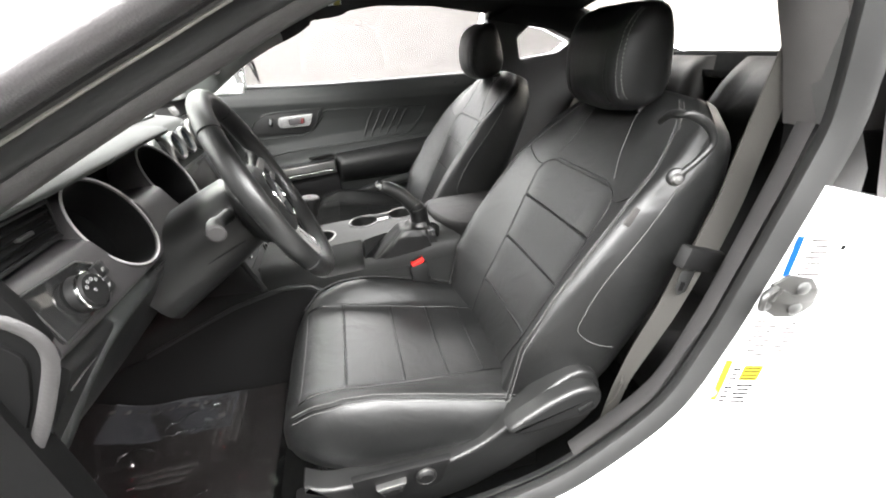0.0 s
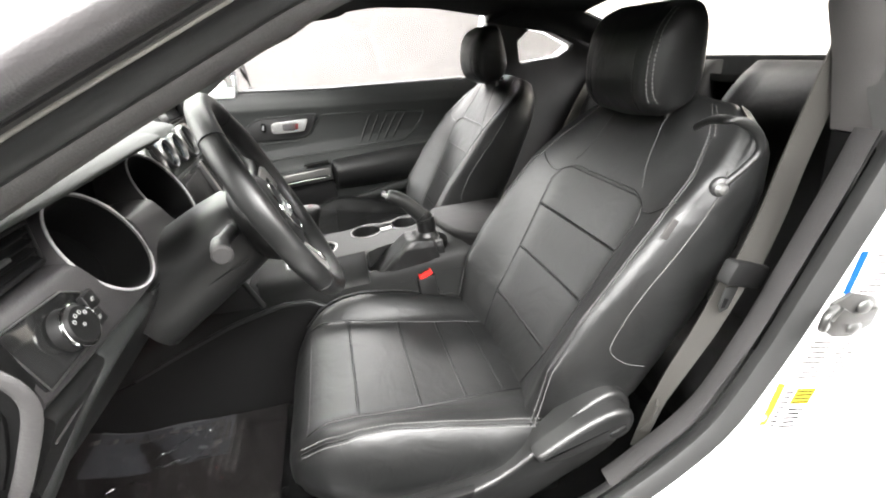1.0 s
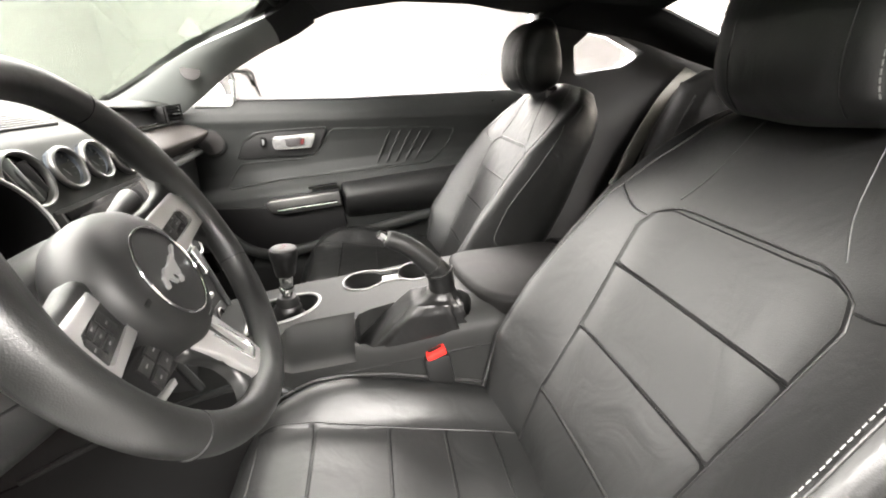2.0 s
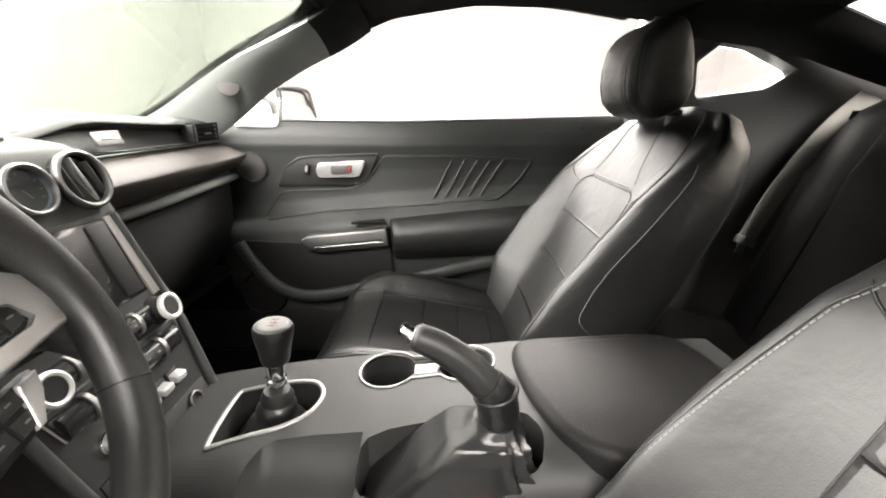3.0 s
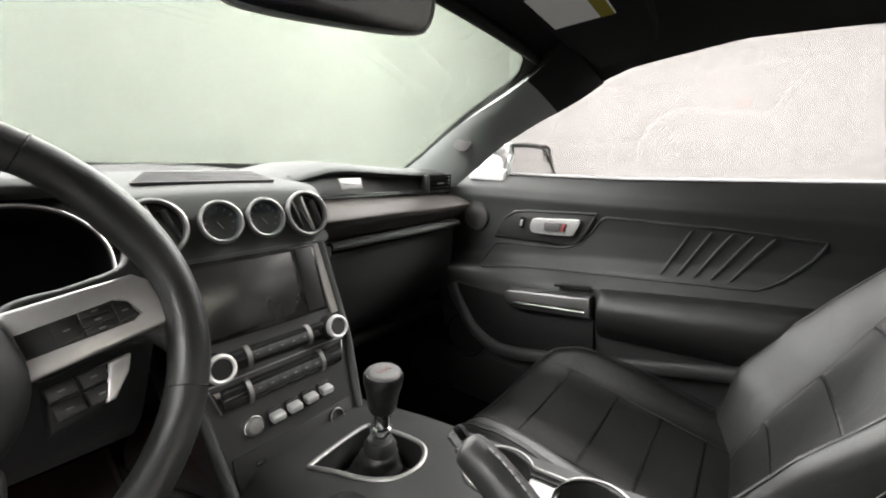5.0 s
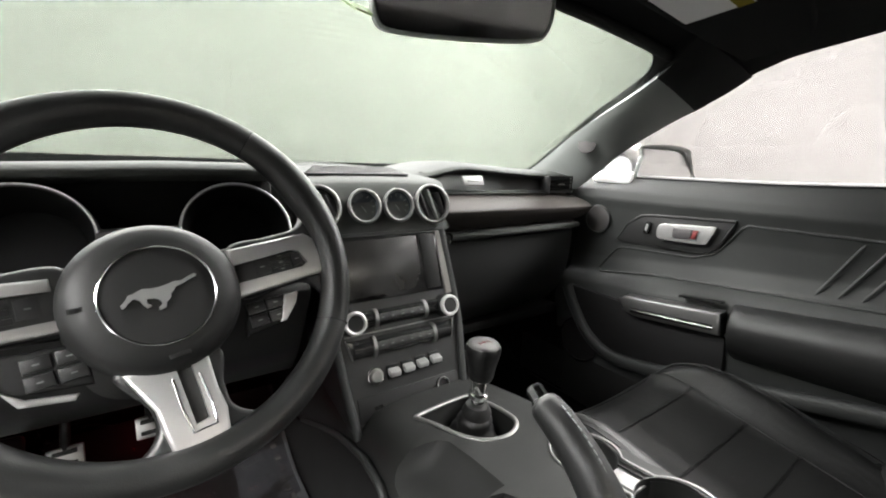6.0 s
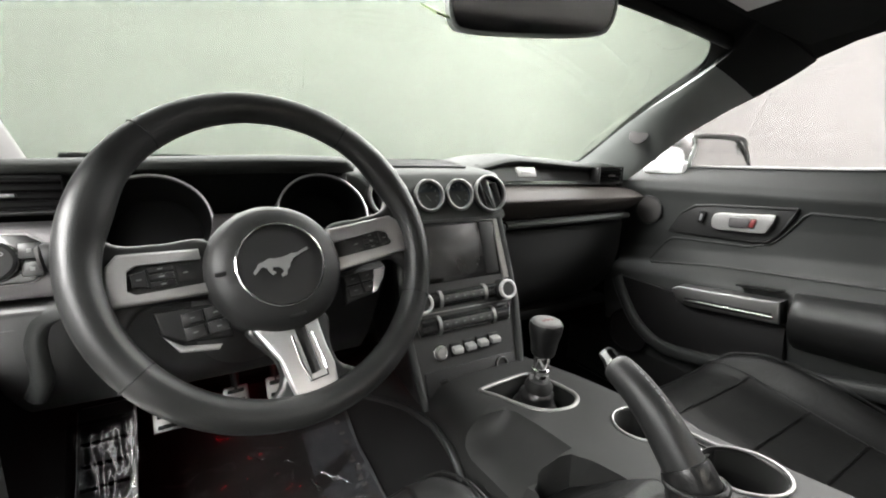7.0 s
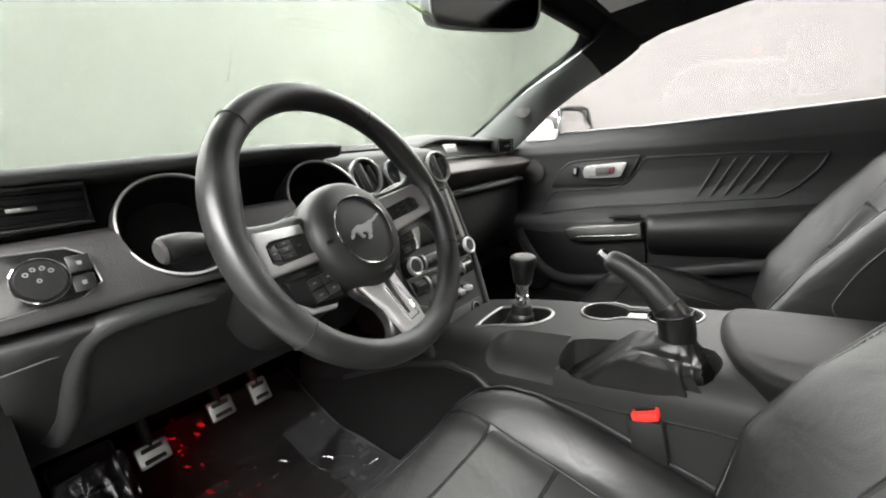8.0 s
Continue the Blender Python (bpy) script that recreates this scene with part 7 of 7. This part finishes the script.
# ---- rear seat ----
rear = thing("rear_bench", "black leather rear bench seat", "seat", (1.1, 0, 0.3))
for cy, out in ((-0.285, -1), (0.285, 1)):
    rings = []
    for s in np.linspace(-0.16, 1, 20):
        x, z = 1.09 + 0.16 * s, 0.46 + 0.56 * s
        w = 0.26 - 0.05 * max(0, s - 0.7) / 0.3
        e = min(1, (1.02 - s) / 0.10) ** 0.5
        hollow = 0.030 + 0.045 * max(0.0, min(1.0, (s - 0.66) / 0.12))
        rings.append([(x - d * e, cy + out * q * w, z) for q, d in ((-1.06, 0.0), (-1.06, 0.045), (-1.0, 0.062), (-0.86, 0.068), (-0.74, 0.060), (-0.62, hollow), (0.10, hollow - 0.004), (0.40, hollow), (0.52, 0.075), (0.62, 0.108), (0.76, 0.118), (0.92, 0.108), (1.02, 0.07), (1.04, 0.0))])
    back = part("backrest", loft(rings), REAR_LEATHER, rear, "black leather rear backrest", 60)
    for q, d in ((0.56, 0.094), (0.99, 0.090)):
        run = [(1.09 + 0.16 * s - d - 0.001, cy + out * q * (0.26 - 0.05 * max(0, s - 0.7) / 0.3), 0.46 + 0.56 * s) for s in np.linspace(0.0, 0.88, 30)]
        part("piping", tube(run, 0.0026, 6), REAR_LEATHER, back, "", 80)
    rings = []
    for x in np.linspace(0.74, 1.10, 16):
        e = min(1, (x - 0.73) / 0.05) ** 0.5
        t = 0.40 + 0.09 * e - 0.05 * (x - 0.74) / 0.36
        rings.append([(x, cy + q * 0.27, z) for q, z in ((-1, 0.33), (-1.02, t - 0.03), (-0.92, t + 0.005), (-0.7, t + 0.008), (-0.55, t - 0.018), (0, t - 0.03), (0.55, t - 0.018), (0.7, t + 0.008), (0.92, t + 0.005), (1.02, t - 0.03), (1, 0.33))])
    part("cushion", loft(rings), REAR_LEATHER, rear, "black leather rear cushion", 60)
part("centre_tray", rbox((0.96, 0, 0.42), (0.40, 0.09, 0.12), 0.02), PLASTIC, rear, "black divider between the rear seats")
part("plinth", rbox((0.93, 0, 0.31), (0.34, 1.20, 0.12), 0.02), CARPET, rear, "carpeted plinth")

# ---- pedals ----
for name, y, z, w, label in (("clutch_pedal", -0.526, 0.453, 0.050, "metal-faced clutch pedal with rubber studs"), ("brake_pedal", -0.405, 0.471, 0.047, "metal-faced brake pedal with rubber studs"), ("throttle_pedal", -0.327, 0.473, 0.040, "tall metal-faced throttle pedal")):
    pd = thing(name, label, "pedal", (-0.44, y, z), group="pedals")
    tall = 0.040 if "throttle" not in name else 0.050
    tr = Euler((0, radians(-28), radians(2))).to_matrix()
    off = Vector((-0.440, y, z - (tall - 0.036) / 2))
    pad = part("pedal_pad", rbox(off, (0.012, w, tall), 0.004, turn=tr), SATIN, pd, "brushed metal pedal face")
    for k in range(2):
        part("rubber_stud", rbox(off + tr @ Vector((0.0055, 0, (k - 0.5) * tall * 0.5)), (0.004, w * 0.66, 0.008), 0.0015, turn=tr), DARK, pad)
    part("pedal_arm", tube(spl([off + Vector((-0.006, 0, 0.01)), off + Vector((-0.05, 0, 0.09)), off + Vector((-0.07, 0, 0.26))], 12), 0.008, 8), DARK, pd, "black pedal arm", 60)
fr_ob = thing("foot_rest", "black ribbed foot rest under plastic film", "foot rest", (-0.40, -0.62, 0.3))
part("rest_pad", rbox((-0.385, -0.615, 0.410), (0.02, 0.085, 0.24), 0.008, turn=Euler((0, radians(-38), 0)).to_matrix()), PLASTIC, fr_ob, "black rubber pad")
for k in range(6):
    part("rest_rib", rbox(Vector((-0.374, -0.615, 0.418)) + Vector((0.020, 0, -0.030)) * (k - 2.5), (0.006, 0.07, 0.008), 0.002, turn=Euler((0, radians(-38), 0)).to_matrix()), DARK, fr_ob)

# ---- paper floor mat with a crumpled film ----
mat_ob = thing("paper_mat", "brown-grey paper floor mat with faint print", "floor mat", (-0.35, -0.34, 0.262))
rng = random.Random(4)


def mat_z(x, y):
    return 0.264 + 0.20 * max(0, (-0.42 - x) / 0.4) ** 1.3


part("mat_sheet", sheet(lambda u, v: (-0.66 + 0.56 * u, -0.60 + 0.45 * v, mat_z(-0.66 + 0.56 * u, 0) + 0.003 * math.sin(9 * u + 3 * v)), 24, 16, 0.002), PAPER, mat_ob, "paper mat sheet", 60)


for k in range(4):
    part("print_bar", rbox((-0.20 - 0.016 * k, -0.25, mat_z(-0.2, 0) + 0.003), (0.008, 0.15 - 0.02 * (k % 2), 0.001), 0.0), PRINT, mat_ob, "unreadable dark print")
for k in range(3):
    part("print_bar", rbox((-0.33, -0.36 - 0.016 * k, mat_z(-0.3, 0) + 0.003), (0.13 - 0.02 * k, 0.008, 0.001), 0.0), PRINT, mat_ob)

# printed patch whose paler blue-grey stands for the sheen of the film above
pe = part("sheen_patch", sheet(lambda u, v: (-0.50 + 0.28 * u, -0.270 + 0.118 * v, mat_z(-0.50 + 0.28 * u, 0) + 0.004 + 0.003 * math.sin(9 * u + 3 * v)), 20, 8, 0.0015), SHEEN_PAPER, mat_ob, "printed patch of the mat, paled for the film's reflection", 60)
for k in range(9):
    part("print_bar", rbox((-0.50 + 0.030 * k, -0.185 + 0.003 * (k % 3), mat_z(-0.5 + 0.03 * k, 0) + 0.0085), (0.020, 0.012, 0.001), 0.0), PRINT, pe, "unreadable dark print" if k == 0 else "")
for k in range(8):
    part("print_bar", rbox((-0.245 - 0.004 * (k % 2), -0.262 + 0.013 * k, mat_z(-0.25, 0) + 0.0085), (0.016, 0.009, 0.001), 0.0), PRINT, pe)
film = thing("plastic_film", "crumpled clear protective film on the floor", "film", (-0.35, -0.34, 0.27))


def film_fn(u, v):
    x, y = -0.68 + 0.60 * u, -0.63 + 0.47 * v
    p = Vector((x * 9, y * 9, 0.3))
    wr = abs(noise.noise(p)) * 0.022 + abs(noise.noise(p * 2.3)) * 0.008
    for q, (ax, ay) in enumerate(((0.30, 1.5), (1.4, 0.5))):
        crumple = max(0.0, min(1.0, 4 * noise.noise(Vector((x * 5, y * 5, 8.0 + 3 * q))) - 0.3))
        wr += crumple * 0.006 * max(0.0, 1 - 8 * abs(noise.noise(Vector((p.x * ax + p.y * ay, 0.25 * (p.y * ax - p.x * ay), 5.0 + q)))))
    edge = min(1, 6 * min(u, 1 - u, v, 1 - v) + 0.3)
    return (x, y, mat_z(x, y) + 0.006 + wr * edge)


fo = part("film_sheet", sheet(film_fn, 190, 150, 0.0006), FILM, film, "", 80)
fo.visible_shadow = False
for cx, cy, run, count in ((-0.30, -0.235, 0.055, 9), (-0.22, -0.47, 0.035, 7), (-0.42, -0.36, 0.030, 6)):
    for k in range(count):
        x0, y0 = cx + rng.uniform(-0.05, 0.05), cy + rng.uniform(-0.05, 0.05)
        turn, long = rng.uniform(-0.5, 0.5) + (0.3 if k % 3 else 1.5), run * rng.uniform(0.35, 1.0)
        line = []
        for f in np.linspace(-0.5, 0.5, 7):
            x, y = x0 + f * long * math.sin(turn) + 0.004 * math.sin(9 * f + k), y0 + f * long * math.cos(turn)
            u, v = min(0.99, max(0.01, (x + 0.68) / 0.60)), min(0.99, max(0.01, (y + 0.63) / 0.47))
            line.append(Vector(film_fn(u, v)) + Vector((0, 0, 0.001)))
        part("crease", tube(line, [0.0004, 0.0010, 0.0014, 0.0016, 0.0014, 0.0010, 0.0004], 5), FILM_CREASE, fo, "", 60)


def rest_film(u, v):
    """Film drawn over the foot rest."""
    p = Vector((u * 5, v * 9, 2.0))
    wr = abs(noise.noise(p)) * 0.005 + abs(noise.noise(p * 2.3)) * 0.002
    c = Vector((-0.372, -0.615, 0.422)) + Vector((0.14, 0, -0.19)) * (0.62 - u)  + Vector((0, 0.10 * (v - 0.5), 0))
    return c + Vector((0.788, 0, 0.616)) * (0.006 + wr)


f2 = part("film_flap", sheet(rest_film, 40, 24, 0.0006), FILM_DULL, film, "film flap over the foot rest", 80)
f2.visible_shadow = False
fl = thing("footwell_lamp", "small red glowing footwell lamp", "lamp", (-0.62, -0.40, 0.52))
red = bpy.data.lights.new("footwell_bulb", "POINT")
red.energy, red.color, red.shadow_soft_size = 0.012, (1.0, 0.02, 0.03), 0.012
bulb = new("footwell_bulb", red)
bulb.parent, bulb.location = fl, (0.17, 0.07, 0.02)
part("lamp_lens", rbox((-0.62, -0.40, 0.52), (0.02, 0.03, 0.008), 0.003), REDLIGHT, fl, "glowing red lens")

# ---- rear-view mirror and sun visors ----
rv = thing("rear_view_mirror", "black rear-view mirror under the windshield header", "mirror", (0.02, -0.04, 1.16))
MN = Vector((0.93, -0.30, -0.20)).normalized()
mu = (Vector((0, 1, 0.11)) - MN * Vector((0, 1, 0.11)).dot(MN)).normalized()
mv = MN.cross(mu)
if mv.z < 0:
    mv = -mv
mc = Vector((-0.012, -0.032, 1.151))
outl = spl([(-0.108, -0.022), (-0.085, -0.033), (0.0, -0.036), (0.085, -0.033), (0.108, -0.020), (0.112, 0.012), (0.100, 0.032), (0.0, 0.037), (-0.100, 0.032), (-0.112, 0.012)], 50, True)
part("mirror_housing", plate([mc + mu * p[0] + mv * p[1] + MN * 0.010 for p in outl], MN * -0.034, 0.010, 4), PLASTIC, rv, "black mirror housing", 50)
part("mirror_lip", tube([mc + mu * p[0] * 0.985 + mv * p[1] * 0.97 + MN * 0.010 for p in outl], 0.0030, 8, closed=True), GREYTRIM, rv, "", 60)
part("mirror_face", plate([mc + mu * p[0] * 0.965 + mv * p[1] * 0.93 + MN * 0.009 for p in outl], MN * 0.0025, 0), mat("dark_mirror_face", (0.035, 0.036, 0.038), 0.08, metal=1.0, wear=0.05), rv, "dimmed mirror glass")
part("mirror_stem", tube([mc - MN * 0.02, mc - MN * 0.05 + Vector((0, 0, 0.03)), (-0.06, -0.03, 1.215)], 0.010, 10), DARK, rv, "black mirror stem", 60)
tg = thing("windshield_tag", "green and white paper tag behind the mirror", "tag", (-0.07, -0.20, 1.13))
part("tag_sheet", rbox((-0.055, -0.137, 1.134), (0.002, 0.060, 0.030), 0.0, turn=Euler((0, radians(-60), radians(18))).to_matrix()), mat("green_tag_card", (0.14, 0.22, 0.06), 0.6, wear=0.3, wear_scale=30), tg, "pale green card")

for cy, words in ((0.30, "black sun visor folded up with a pale label"), (-0.30, "black sun visor folded against the roof")):
    vs = thing("sun_visor", words, "sun visor", (0.13, cy, 1.20), group="sun visors")
    part("visor_pad", plate([(p[0], p[1], 1.198 - 0.22 * abs(p[1]) ** 2.4 + 0.10 * p[0]) for p in spl([(0.070, cy - 0.17), (0.065, cy), (0.085, cy + 0.17), (0.11, cy + 0.185), (0.185, cy + 0.16), (0.205, cy), (0.19, cy - 0.17), (0.10, cy - 0.185)], 40, True)], (0, 0, -0.014), 0.005, 3), HEADLINER, vs, "black cloth visor", 60)
    if cy > 0:
        lbp = part("visor_label", rbox((0.128, cy - 0.062, 1.1815), (0.085, 0.10, 0.001), 0.0, turn=Euler((radians(-5), radians(-5), 0)).to_matrix()), WHITE_PLASTIC, vs, "pale warning label")
        part("label_bar", rbox((0.160, cy - 0.062, 1.1835), (0.018, 0.10, 0.001), 0.0, turn=Euler((radians(-5), radians(-5), 0)).to_matrix()), YELLOW, lbp, "yellow header bar")
